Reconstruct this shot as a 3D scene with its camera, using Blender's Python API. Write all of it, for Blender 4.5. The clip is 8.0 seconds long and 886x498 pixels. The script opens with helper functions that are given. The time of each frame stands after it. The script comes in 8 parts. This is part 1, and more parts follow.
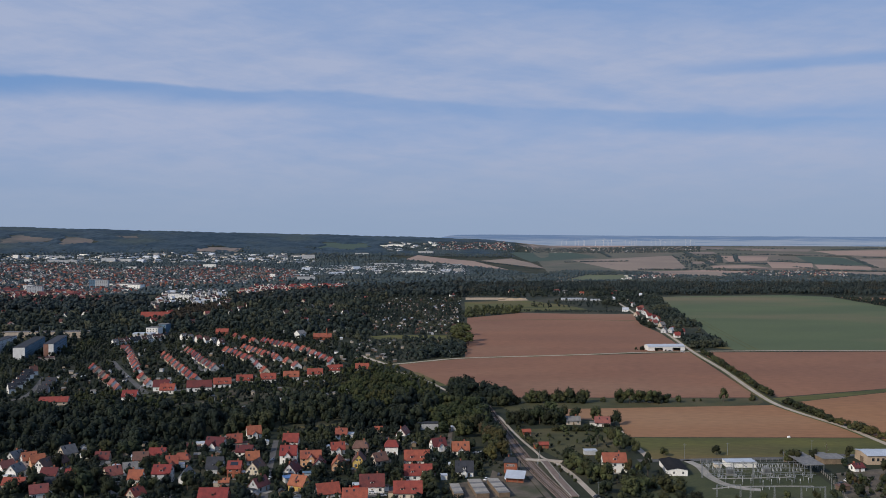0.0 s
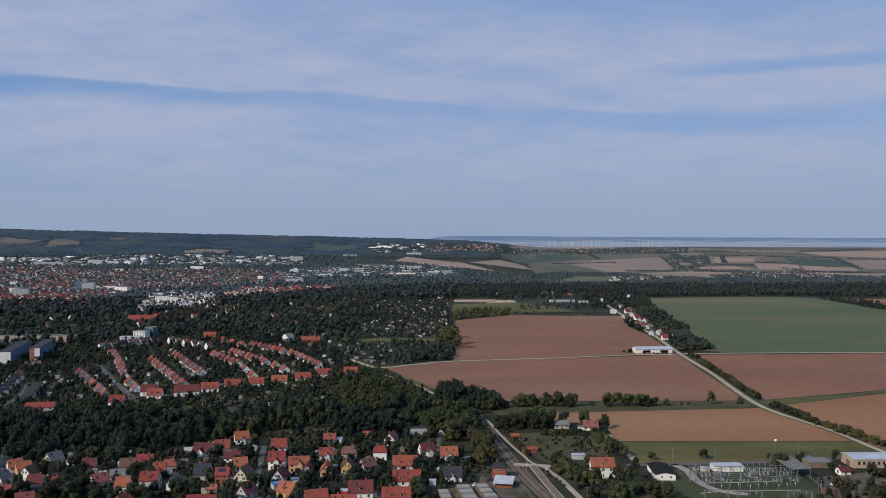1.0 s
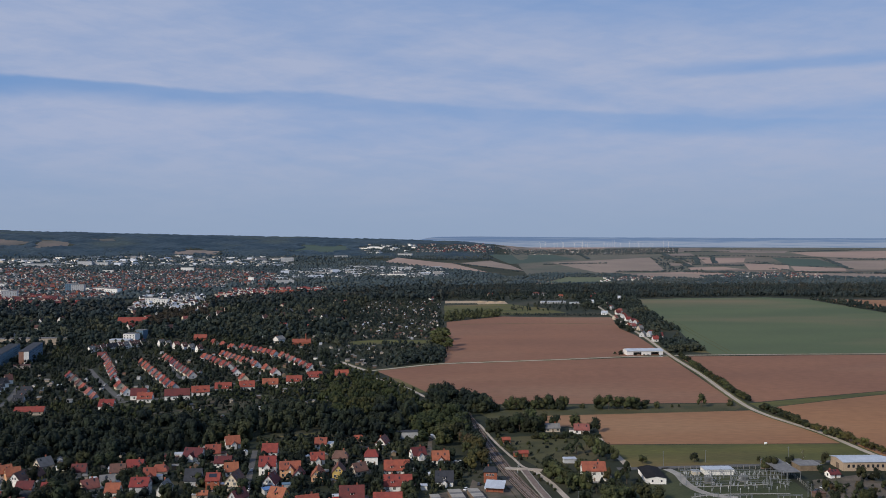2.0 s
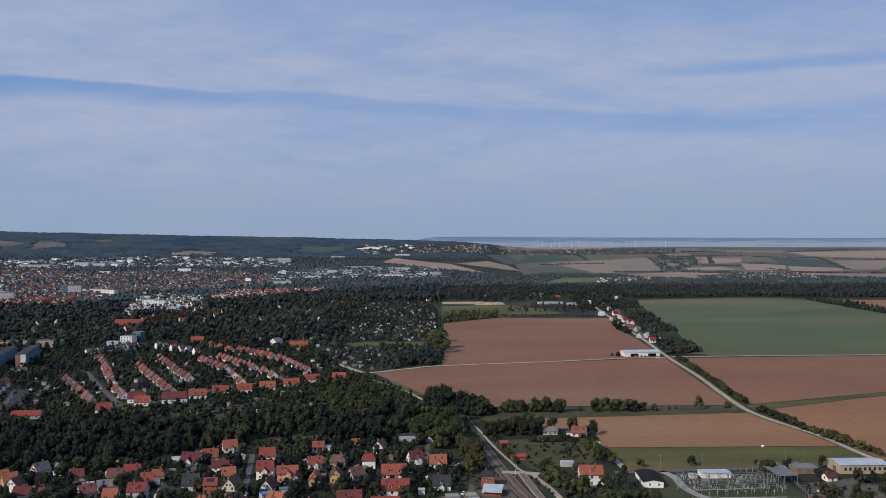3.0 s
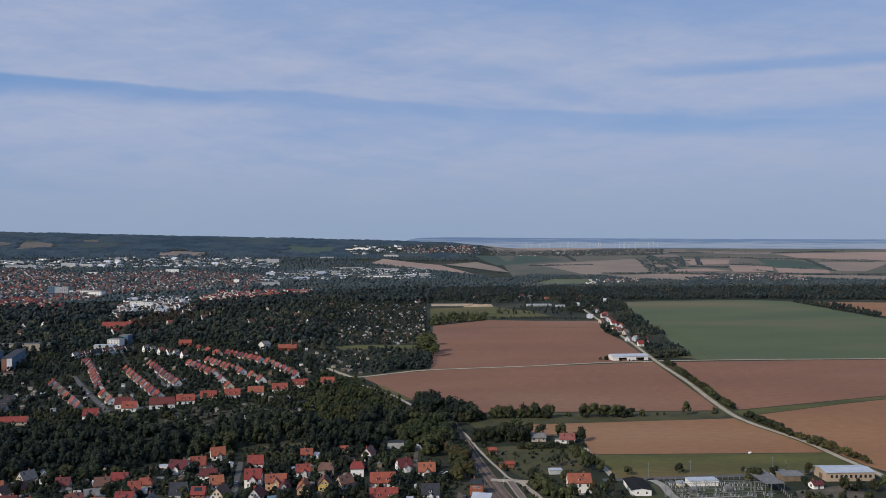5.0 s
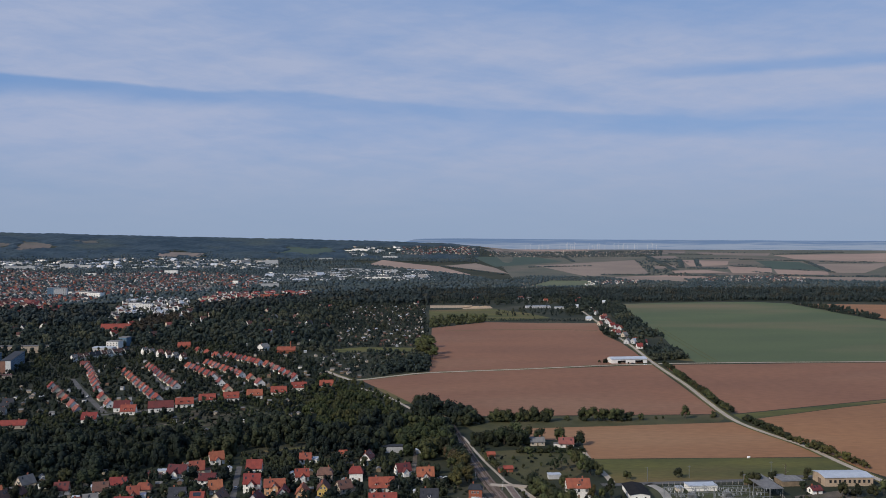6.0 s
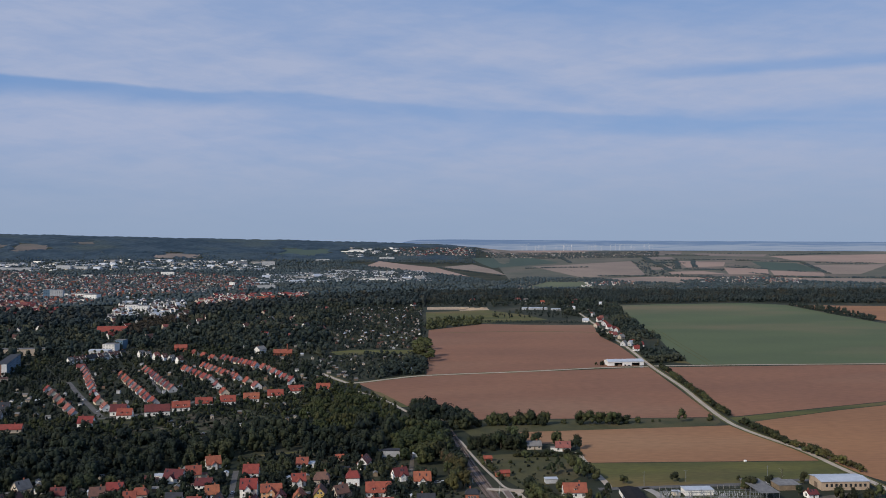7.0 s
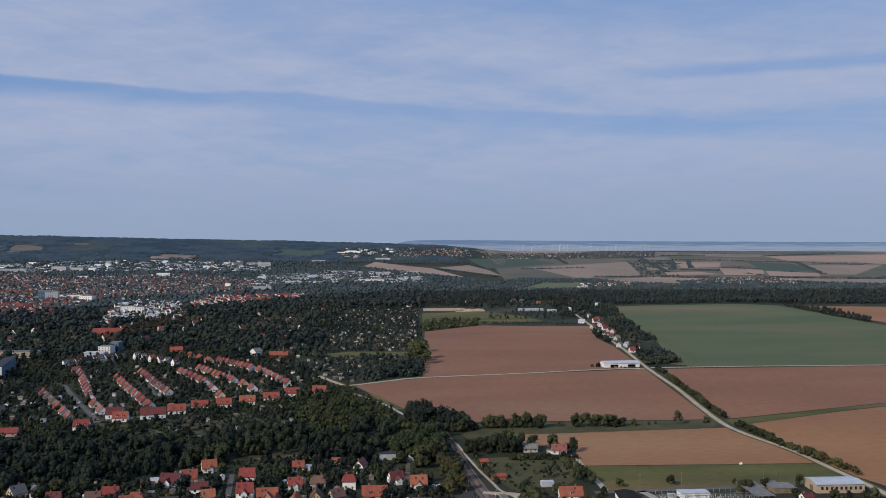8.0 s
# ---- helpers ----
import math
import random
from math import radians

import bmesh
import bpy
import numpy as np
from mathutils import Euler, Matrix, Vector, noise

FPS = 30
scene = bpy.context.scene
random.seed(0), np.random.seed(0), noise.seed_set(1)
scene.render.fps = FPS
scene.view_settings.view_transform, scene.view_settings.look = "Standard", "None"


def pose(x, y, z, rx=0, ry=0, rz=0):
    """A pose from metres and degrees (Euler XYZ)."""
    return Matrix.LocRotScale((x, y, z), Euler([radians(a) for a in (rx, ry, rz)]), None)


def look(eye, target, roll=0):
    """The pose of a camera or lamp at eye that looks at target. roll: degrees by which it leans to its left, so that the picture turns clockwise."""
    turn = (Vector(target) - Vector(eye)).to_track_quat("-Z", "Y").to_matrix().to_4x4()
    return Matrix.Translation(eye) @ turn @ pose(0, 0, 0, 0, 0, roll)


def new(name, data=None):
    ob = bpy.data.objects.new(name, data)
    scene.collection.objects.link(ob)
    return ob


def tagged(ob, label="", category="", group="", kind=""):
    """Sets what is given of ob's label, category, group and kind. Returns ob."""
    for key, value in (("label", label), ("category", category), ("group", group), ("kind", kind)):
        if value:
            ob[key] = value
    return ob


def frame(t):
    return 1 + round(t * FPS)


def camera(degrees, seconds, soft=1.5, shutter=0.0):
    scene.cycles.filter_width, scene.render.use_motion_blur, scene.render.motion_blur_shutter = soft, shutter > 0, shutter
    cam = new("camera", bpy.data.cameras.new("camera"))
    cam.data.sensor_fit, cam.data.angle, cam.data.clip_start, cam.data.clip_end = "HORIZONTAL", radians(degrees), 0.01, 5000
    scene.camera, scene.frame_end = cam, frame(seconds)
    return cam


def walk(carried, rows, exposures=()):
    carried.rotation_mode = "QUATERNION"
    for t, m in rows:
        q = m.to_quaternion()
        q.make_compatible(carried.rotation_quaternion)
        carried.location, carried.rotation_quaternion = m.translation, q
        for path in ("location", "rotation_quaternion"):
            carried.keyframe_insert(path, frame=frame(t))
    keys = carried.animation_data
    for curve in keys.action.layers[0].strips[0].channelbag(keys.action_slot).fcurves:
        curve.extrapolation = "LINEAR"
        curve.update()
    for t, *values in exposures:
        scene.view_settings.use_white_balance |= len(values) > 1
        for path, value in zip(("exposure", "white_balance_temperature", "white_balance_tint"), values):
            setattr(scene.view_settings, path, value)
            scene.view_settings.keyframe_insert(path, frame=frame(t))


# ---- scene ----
cam = camera(52.95, 8.0, soft=0.9)
PATH = [
    (0.0, look((0.1, 0.0, 131.29), (37.96, 999.20, 118.72), 0.01)),
    (0.5, look((0.1, 0.0, 132.57), (43.62, 998.98, 120.14), -0.04)),
    (1.0, look((0.1, 0.0, 133.80), (51.03, 998.64, 122.23), -0.04)),
    (1.5, look((0.1, 0.0, 134.98), (58.89, 998.21, 123.83), -0.08)),
    (1.7, look((0.1, 0.0, 135.46), (60.20, 998.15, 124.26), -0.09)),
    (2.8, look((0.1, 0.0, 138.13), (66.50, 997.76, 126.63), -0.17)),
    (2.9, look((0.1, 0.0, 138.37), (67.60, 997.70, 126.86), -0.18)),
    (3.0, look((0.1, 0.0, 138.61), (64.27, 997.87, 127.08), -0.19)),
    (3.5, look((0.1, 0.0, 139.71), (68.62, 997.58, 127.73), -0.13)),
    (4.0, look((0.1, 0.0, 140.87), (73.35, 997.24, 129.06), -0.10)),
    (4.5, look((0.1, 0.0, 142.16), (75.93, 997.05, 130.21), -0.11)),
    (6.0, look((0.1, 0.0, 146.00), (77.77, 996.92, 134.78), -0.03)),
    (6.5, look((0.1, 0.0, 147.00), (79.19, 996.81, 136.39), -0.03)),
    (7.0, look((0.1, 0.0, 148.28), (81.42, 996.63, 137.78), -0.06)),
    (7.5, look((0.1, 0.0, 149.28), (83.14, 996.50, 139.37), -0.07)),
    (8.0, look((0.1, 0.0, 150.30), (85.85, 996.26, 140.02), -0.10)),
]
walk(cam, PATH)

# ---- world, sun, exposure ----
SUN_TO = Vector((-0.76, -0.60, 0.63)).normalized()
sun = new("sun", bpy.data.lights.new("sun", "SUN"))
sun.data.energy, sun.data.angle, sun.data.color = 4.7, radians(0.6), (1.0, 0.915, 0.80)
sun.matrix_world = look(SUN_TO * 100, (0, 0, 0))
scene.view_settings.exposure = -0.55

world = bpy.data.worlds.new("sky")
scene.world = world
world.use_nodes = True
wn, wl = world.node_tree.nodes, world.node_tree.links
wn.clear()
sky = wn.new("ShaderNodeTexSky")
sky.sky_type, sky.sun_disc = "NISHITA", False
sky.sun_elevation = math.asin(SUN_TO.z)
sky.sun_rotation = math.atan2(SUN_TO.x, SUN_TO.y)
sky.dust_density, sky.air_density, sky.ozone_density = 0.3, 1.0, 3.0
wcoord = wn.new("ShaderNodeTexCoord")
wsep = wn.new("ShaderNodeSeparateXYZ")
wl.new(wcoord.outputs["Generated"], wsep.inputs[0])


def wmath(op, a, b=0.0, clamp=False):
    n = wn.new("ShaderNodeMath")
    n.operation, n.use_clamp = op, clamp
    for i, v in enumerate((a, b)):
        if isinstance(v, (int, float)):
            n.inputs[i].default_value = v
        else:
            wl.new(v, n.inputs[i])
    return n.outputs[0]


def wstep(value, low, high, to_low=0.0, to_high=1.0):
    r = wn.new("ShaderNodeMapRange")
    r.interpolation_type = "SMOOTHSTEP"
    for key, v in (("From Min", low), ("From Max", high), ("To Min", to_low), ("To Max", to_high)):
        r.inputs[key].default_value = v
    wl.new(value, r.inputs["Value"])
    return r.outputs[0]


def wmix(fac, a, b):
    n = wn.new("ShaderNodeMix")
    n.data_type = "RGBA"
    for i, v in ((0, fac), (6, a), (7, b)):
        if isinstance(v, (int, float)):
            n.inputs[i].default_value = v
        elif isinstance(v, tuple):
            n.inputs[i].default_value = (*v, 1)
        else:
            wl.new(v, n.inputs[i])
    return n.outputs[2]


# thin sheets of high cloud, laid out over bearing and elevation
bearing = wmath("ARCTAN2", wsep.outputs["X"], wsep.outputs["Y"])
elevation = wmath("ARCSINE", wsep.outputs["Z"])
wcomb = wn.new("ShaderNodeCombineXYZ")
wl.new(bearing, wcomb.inputs[0])
wl.new(elevation, wcomb.inputs[1])


def streaks(lean, along, across, detail, seed, rough=0.55):
    m = wn.new("ShaderNodeMapping")
    m.vector_type = "TEXTURE"
    m.inputs["Rotation"].default_value = (0, 0, radians(lean))
    m.inputs["Scale"].default_value = (1 / along, 1 / across, 1)
    m.inputs["Location"].default_value = (seed, seed * 0.7, 0)
    wl.new(wcomb.outputs[0], m.inputs[0])
    n = wn.new("ShaderNodeTexNoise")
    for key, v in (("Scale", 1.0), ("Detail", detail), ("Roughness", rough), ("Distortion", 0.35)):
        n.inputs[key].default_value = v
    wl.new(m.outputs[0], n.inputs["Vector"])
    return n.outputs["Fac"]


broad = wstep(streaks(-4, 2.6, 15.0, 5.0, 3.1), 0.30, 0.56, 0.68, 1.0)
fine = wmath("MULTIPLY", wstep(streaks(9, 6.0, 34.0, 6.0, 8.7, 0.6), 0.30, 0.70, 0.80, 1.04), wstep(streaks(-6, 16.0, 70.0, 6.0, 2.3, 0.62), 0.30, 0.66, 0.86, 1.05))
wobble = wmath("MULTIPLY", wmath("SUBTRACT", streaks(-3, 7.0, 22.0, 4.0, 5.5), 0.5), 0.020)
# a long rift of clear sky that narrows and fades along the bearing
rift_line = wmath("SUBTRACT", 0.153, wmath("MULTIPLY", wmath("MAXIMUM", wmath("ADD", bearing, 0.09), 0.0), 0.07))
rift_off = wmath("ADD", wmath("SUBTRACT", elevation, rift_line), wobble)
rift = wmath("MULTIPLY", wstep(rift_off, 0.012, 0.006), wstep(rift_off, -0.019, 0.003))
rift = wmath("MULTIPLY", rift, wstep(bearing, -0.5, 0.12, 0.95, 0.42))
# two thinner gaps farther along, and thinner cloud higher up
gap_off = wmath("ADD", wmath("SUBTRACT", elevation, 0.180), wmath("MULTIPLY", wobble, 0.35))
gap_high = wmath("MULTIPLY", wmath("MULTIPLY", wstep(gap_off, 0.012, 0.002), wstep(gap_off, -0.010, -0.001)), wstep(bearing, 0.24, 0.36, 0.0, 0.50))
gap_off = wmath("ADD", wmath("SUBTRACT", elevation, 0.128), wmath("MULTIPLY", wobble, 1.2))
gap_low = wmath("MULTIPLY", wmath("MULTIPLY", wstep(gap_off, 0.018, 0.004), wstep(gap_off, -0.018, -0.002)), wstep(bearing, 0.14, 0.34, 0.0, 0.40))
thin = wmath("MULTIPLY", wstep(elevation, 0.195, 0.275), wstep(bearing, -0.30, 0.42, 0.14, 0.66))
cover = wmath("MULTIPLY", wmath("MULTIPLY", broad, fine), wmath("SUBTRACT", 1.0, wmath("MULTIPLY", rift, 0.85)), True)
for veil in (gap_high, gap_low, thin):
    cover = wmath("MULTIPLY", cover, wmath("SUBTRACT", 1.0, veil), True)
clear = wmix(0.75, sky.outputs[0], (2.0, 4.4, 9.3))
clouds = wmix(cover, clear, (5.5, 6.42, 8.95))
haze = wstep(elevation, 0.13, -0.01, 0.0, 0.94)
dome = wmix(haze, clouds, (4.12, 5.38, 7.55))
back = wn.new("ShaderNodeBackground")
back.inputs["Strength"].default_value = 0.10
wl.new(dome, back.inputs["Color"])
wout = wn.new("ShaderNodeOutputWorld")
wl.new(back.outputs[0], wout.inputs[0])

# ---- materials ----
def material(name, color, second=None, scale=1.0, fine=8.0, rough=0.85, bump=0.0, metal=0.0, vary=0.0, spec=0.3,
             coords="world", stretch=(1, 1, 1), turn=0.0, third=None, island=0.0, low=0.35, high=0.65, grit=0.25):
    """A surface whose colour drifts between two or three tones at a broad and a fine scale."""
    m = bpy.data.materials.new(name)
    m.use_nodes = True
    nt = m.node_tree
    nodes, links = nt.nodes, nt.links
    bsdf = nodes["Principled BSDF"]
    bsdf.inputs["Roughness"].default_value = rough
    bsdf.inputs["Metallic"].default_value = metal
    bsdf.inputs["Specular IOR Level"].default_value = spec
    second = second or tuple(c * 0.7 for c in color)
    if coords == "world":
        src = nodes.new("ShaderNodeNewGeometry").outputs["Position"]
    else:
        src = nodes.new("ShaderNodeTexCoord").outputs["Object"]
    mp = nodes.new("ShaderNodeMapping")
    mp.inputs["Scale"].default_value = stretch
    mp.inputs["Rotation"].default_value = (0, 0, radians(turn))
    links.new(src, mp.inputs[0])

    def noise_at(s, detail, lo, hi):
        n = nodes.new("ShaderNodeTexNoise")
        n.inputs["Scale"].default_value, n.inputs["Detail"].default_value = s, detail
        links.new(mp.outputs[0], n.inputs["Vector"])
        r = nodes.new("ShaderNodeMapRange")
        r.inputs["From Min"].default_value, r.inputs["From Max"].default_value = lo, hi
        links.new(n.outputs["Fac"], r.inputs["Value"])
        return r.outputs[0]

    def blend(fac, a, b, kind="MIX"):
        n = nodes.new("ShaderNodeMix")
        n.data_type, n.blend_type = "RGBA", kind
        for i, v in ((0, fac), (6, a), (7, b)):
            if isinstance(v, (int, float)):
                n.inputs[i].default_value = v
            elif isinstance(v, tuple):
                n.inputs[i].default_value = (*v[:3], 1)
            else:
                links.new(v, n.inputs[i])
        return n.outputs[2]

    out = blend(noise_at(scale, 4, low, high), color, second)
    if third:
        out = blend(noise_at(scale * 0.37, 3, 0.5, 0.68), out, third)
    grain = noise_at(fine, 6, 0.2, 0.8)
    g = nodes.new("ShaderNodeMapRange")
    g.inputs["To Min"].default_value, g.inputs["To Max"].default_value = 1 - grit, 1 + grit
    links.new(grain, g.inputs["Value"])
    out = blend(1.0, out, g.outputs[0], "MULTIPLY")
    for amount, socket in ((vary, ("ShaderNodeObjectInfo", "Random")), (island, ("ShaderNodeNewGeometry", "Random Per Island"))):
        if amount:
            info = nodes.new(socket[0]).outputs[socket[1]]
            hsv = nodes.new("ShaderNodeHueSaturation")
            for inp, lo, hi in (("Value", 1 - amount, 1 + amount), ("Hue", 0.5 - amount * 0.05, 0.5 + amount * 0.05)):
                r = nodes.new("ShaderNodeMapRange")
                r.inputs["To Min"].default_value, r.inputs["To Max"].default_value = lo, hi
                links.new(info, r.inputs["Value"])
                links.new(r.outputs[0], hsv.inputs[inp])
            links.new(out, hsv.inputs["Color"])
            out = hsv.outputs[0]
    links.new(out, bsdf.inputs["Base Color"])
    if bump:
        b = nodes.new("ShaderNodeBump")
        b.inputs["Strength"].default_value, b.inputs["Distance"].default_value = bump, 0.15
        links.new(grain, b.inputs["Height"])
        links.new(b.outputs[0], bsdf.inputs["Normal"])
    return m


SOIL = material("ploughed_soil", (0.236, 0.111, 0.062), (0.186, 0.088, 0.053), 0.010, 0.22, 0.95, 0.1, third=(0.232, 0.128, 0.077), stretch=(0.5, 1, 1), low=0.3, high=0.7, grit=0.17)
SOIL_PALE = material("dry_soil", (0.282, 0.138, 0.064), (0.216, 0.105, 0.052), 0.012, 0.25, 0.95, 0.1, third=(0.285, 0.160, 0.084), stretch=(0.4, 1, 1), low=0.3, high=0.7, grit=0.17)
CROP = material("young_crop", (0.090, 0.110, 0.047), (0.073, 0.094, 0.042), 0.008, 0.3, 0.9, 0.1, third=(0.158, 0.124, 0.066), stretch=(0.5, 1, 1), grit=0.10)
STUBBLE = material("stubble", (0.320, 0.226, 0.176), (0.27, 0.19, 0.150), 0.004, 0.1, 0.95, grit=0.1)
STUBBLE_B = material("pale_stubble", (0.250, 0.192, 0.150), (0.205, 0.158, 0.126), 0.005, 0.1, 0.95, grit=0.1)
MEADOW = material("meadow", (0.104, 0.096, 0.024), (0.056, 0.062, 0.018), 0.030, 0.5, 0.95, 0.3, third=(0.138, 0.098, 0.038), stretch=(0.35, 1, 1), low=0.36, high=0.64)
ORCHARD = material("orchard_grass", (0.058, 0.064, 0.026), (0.036, 0.044, 0.018), 0.05, 0.7, 0.95, 0.3, third=(0.066, 0.060, 0.030))
PASTURE = material("plot_grass", (0.068, 0.063, 0.024), (0.042, 0.043, 0.017), 0.06, 0.7, 0.95, 0.3, third=(0.094, 0.074, 0.036))
YARD = material("gravel_yard", (0.140, 0.110, 0.084), (0.082, 0.068, 0.052), 0.12, 1.2, 0.95, 0.3, third=(0.055, 0.055, 0.030))
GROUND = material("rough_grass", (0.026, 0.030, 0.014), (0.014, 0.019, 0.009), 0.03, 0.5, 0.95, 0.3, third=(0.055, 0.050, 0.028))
# far green fields, lightened to paint distance haze into the crop
FAR_GREEN = material("haze_paled_crop", (0.056, 0.083, 0.062), (0.047, 0.069, 0.053), 0.004, 0.08, 0.95, grit=0.1)
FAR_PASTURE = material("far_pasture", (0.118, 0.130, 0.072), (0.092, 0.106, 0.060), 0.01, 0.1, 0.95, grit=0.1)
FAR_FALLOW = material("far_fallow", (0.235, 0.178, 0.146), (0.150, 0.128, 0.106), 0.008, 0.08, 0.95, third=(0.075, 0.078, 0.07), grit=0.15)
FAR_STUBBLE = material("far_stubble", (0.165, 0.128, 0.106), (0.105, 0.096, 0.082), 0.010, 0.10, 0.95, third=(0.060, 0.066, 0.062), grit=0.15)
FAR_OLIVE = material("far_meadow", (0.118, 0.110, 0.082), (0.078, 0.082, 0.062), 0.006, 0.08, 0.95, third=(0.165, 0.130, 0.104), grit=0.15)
ROAD_PALE = material("dusty_road", (0.42, 0.355, 0.285), (0.33, 0.275, 0.215), 0.06, 1.5, 0.95)
ASPHALT = material("worn_asphalt", (0.115, 0.107, 0.10), (0.08, 0.076, 0.072), 0.08, 1.5, 0.9)
CONCRETE = material("pale_concrete", (0.34, 0.31, 0.27), (0.25, 0.23, 0.20), 0.15, 2.0, 0.9)
BALLAST = material("track_ballast", (0.205, 0.150, 0.125), (0.145, 0.108, 0.090), 0.3, 3.0, 0.95, 0.5)
SLEEPER = material("dark_sleepers", (0.115, 0.085, 0.066), (0.075, 0.058, 0.046), 0.5, 4.0, 0.9)
STEEL = material("rail_steel", (0.46, 0.37, 0.30), (0.34, 0.26, 0.21), 0.5, 4.0, 0.45, metal=0.6)
GALV = material("galvanised_steel", (0.25, 0.26, 0.26), (0.18, 0.19, 0.19), 0.5, 3.0, 0.6, metal=0.3)
LEAF = material("leaves", (0.062, 0.064, 0.025), (0.030, 0.036, 0.016), 0.3, 1.5, 0.8, vary=0.45, spec=0.2)
LEAF_DARK = material("dark_leaves", (0.029, 0.034, 0.016), (0.015, 0.020, 0.010), 0.3, 1.5, 0.8, vary=0.4, spec=0.2)
LEAF_GOLD = material("turning_leaves", (0.085, 0.072, 0.024), (0.050, 0.050, 0.019), 0.25, 1.2, 0.8, vary=0.35, spec=0.2)
LEAF_LIME = material("pale_green_leaves", (0.080, 0.085, 0.030), (0.050, 0.056, 0.022), 0.25, 1.2, 0.8, vary=0.25, spec=0.2)
LEAF_RUST = material("rusty_leaves", (0.085, 0.055, 0.028), (0.055, 0.042, 0.022), 0.25, 1.2, 0.8, vary=0.3, spec=0.2)
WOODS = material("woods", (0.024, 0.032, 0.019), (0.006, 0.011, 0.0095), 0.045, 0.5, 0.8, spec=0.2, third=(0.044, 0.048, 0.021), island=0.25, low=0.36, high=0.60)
# a little distance haze is painted into these greens, cooling them
WOODS_MID = material("haze_cooled_woods", (0.034, 0.045, 0.035), (0.011, 0.019, 0.017), 0.032, 0.4, 0.8, spec=0.22, third=(0.060, 0.062, 0.036), island=0.25, low=0.36, high=0.62)
# the belt's tones are lifted and blued to paint in haze
WOODS_BELT = material("haze_belt_woods", (0.039, 0.052, 0.049), (0.019, 0.029, 0.030), 0.05, 0.3, 0.8, spec=0.2, third=(0.044, 0.042, 0.030), island=0.2, low=0.36, high=0.62)
# woods beyond the valley: distance haze painted in as paler, bluer tones
WOODS_HAZE = material("haze_tinted_woods", (0.056, 0.076, 0.079), (0.030, 0.046, 0.054), 0.02, 0.12, 0.8, spec=0.22, third=(0.056, 0.064, 0.056), island=0.2, grit=0.35)
WOODS_RUST = material("rusty_woods", (0.047, 0.037, 0.025), (0.026, 0.024, 0.018), 0.07, 0.4, 0.85, spec=0.2, island=0.15)
WOODS_GREEN = material("green_thicket", (0.046, 0.055, 0.020), (0.022, 0.031, 0.014), 0.085, 0.5, 0.85, spec=0.2, third=(0.058, 0.056, 0.021), island=0.15, low=0.36, high=0.62)
WOODS_LIME = material("pale_thicket", (0.078, 0.082, 0.036), (0.044, 0.052, 0.026), 0.06, 0.4, 0.85, spec=0.2, third=(0.030, 0.040, 0.024), island=0.25)
# ridge forest, with the blue of the distance haze put into its colour
WOODS_FAR_HAZE = material("far_woods", (0.039, 0.062, 0.079), (0.017, 0.036, 0.053), 0.011, 0.06, 0.8, spec=0.2, third=(0.048, 0.064, 0.060), grit=0.4, low=0.4, high=0.62)
BARK = material("bark", (0.09, 0.07, 0.05), None, 1.0, 6.0, 0.9)
TILES = [
    material("orange_tiles", (0.31, 0.094, 0.052), (0.22, 0.068, 0.042), 0.4, 3.0, 0.8, vary=0.18, coords="object"),
    material("red_tiles", (0.27, 0.058, 0.040), (0.19, 0.044, 0.034), 0.4, 3.0, 0.8, vary=0.18, coords="object"),
    material("dark_red_tiles", (0.135, 0.030, 0.030), (0.095, 0.026, 0.026), 0.4, 3.0, 0.8, vary=0.15, coords="object"),
    material("brown_tiles", (0.15, 0.072, 0.055), (0.10, 0.054, 0.043), 0.4, 3.0, 0.8, vary=0.2, coords="object"),
    material("pink_tiles", (0.27, 0.092, 0.072), (0.19, 0.068, 0.057), 0.4, 3.0, 0.8, vary=0.2, coords="object"),
    material("slate_roof", (0.040, 0.042, 0.050), (0.028, 0.030, 0.036), 0.4, 3.0, 0.85, vary=0.2, coords="object"),
    material("grey_roof", (0.19, 0.18, 0.17), (0.13, 0.125, 0.12), 0.4, 3.0, 0.75, vary=0.2, coords="object"),
]
ORANGE, RED, DARKRED, BROWN, PINK, SLATE, GREY = TILES
WHITE = material("white_render", (0.84, 0.81, 0.75), (0.75, 0.72, 0.66), 0.25, 2.0, 0.9, vary=0.12, coords="object")
CREAM = material("cream_render", (0.68, 0.58, 0.43), (0.58, 0.49, 0.36), 0.25, 2.0, 0.9, vary=0.1, coords="object")
PEACH = material("peach_render", (0.62, 0.36, 0.20), (0.54, 0.30, 0.17), 0.25, 2.0, 0.9, vary=0.1, coords="object")
YELLOW = material("ochre_render", (0.62, 0.42, 0.13), (0.54, 0.36, 0.11), 0.25, 2.0, 0.9, vary=0.1, coords="object")
BEIGE = material("beige_render", (0.50, 0.42, 0.33), (0.42, 0.35, 0.28), 0.25, 2.0, 0.9, vary=0.12, coords="object")
PALEGREY = material("grey_render", (0.48, 0.48, 0.47), (0.40, 0.40, 0.40), 0.25, 2.0, 0.9, vary=0.12, coords="object")
SALMON = material("salmon_panels", (0.32, 0.165, 0.115), (0.26, 0.135, 0.095), 0.25, 2.0, 0.9, coords="object")
BRICK = material("red_brick", (0.34, 0.115, 0.065), (0.26, 0.085, 0.05), 0.6, 5.0, 0.9, coords="object")
BLUE = material("blue_sheet", (0.10, 0.20, 0.42), (0.08, 0.16, 0.34), 0.4, 3.0, 0.6, coords="object")
BLUE_PALE = material("pale_blue_panels", (0.12, 0.20, 0.27), (0.10, 0.16, 0.22), 0.2, 2.0, 0.7, coords="object")
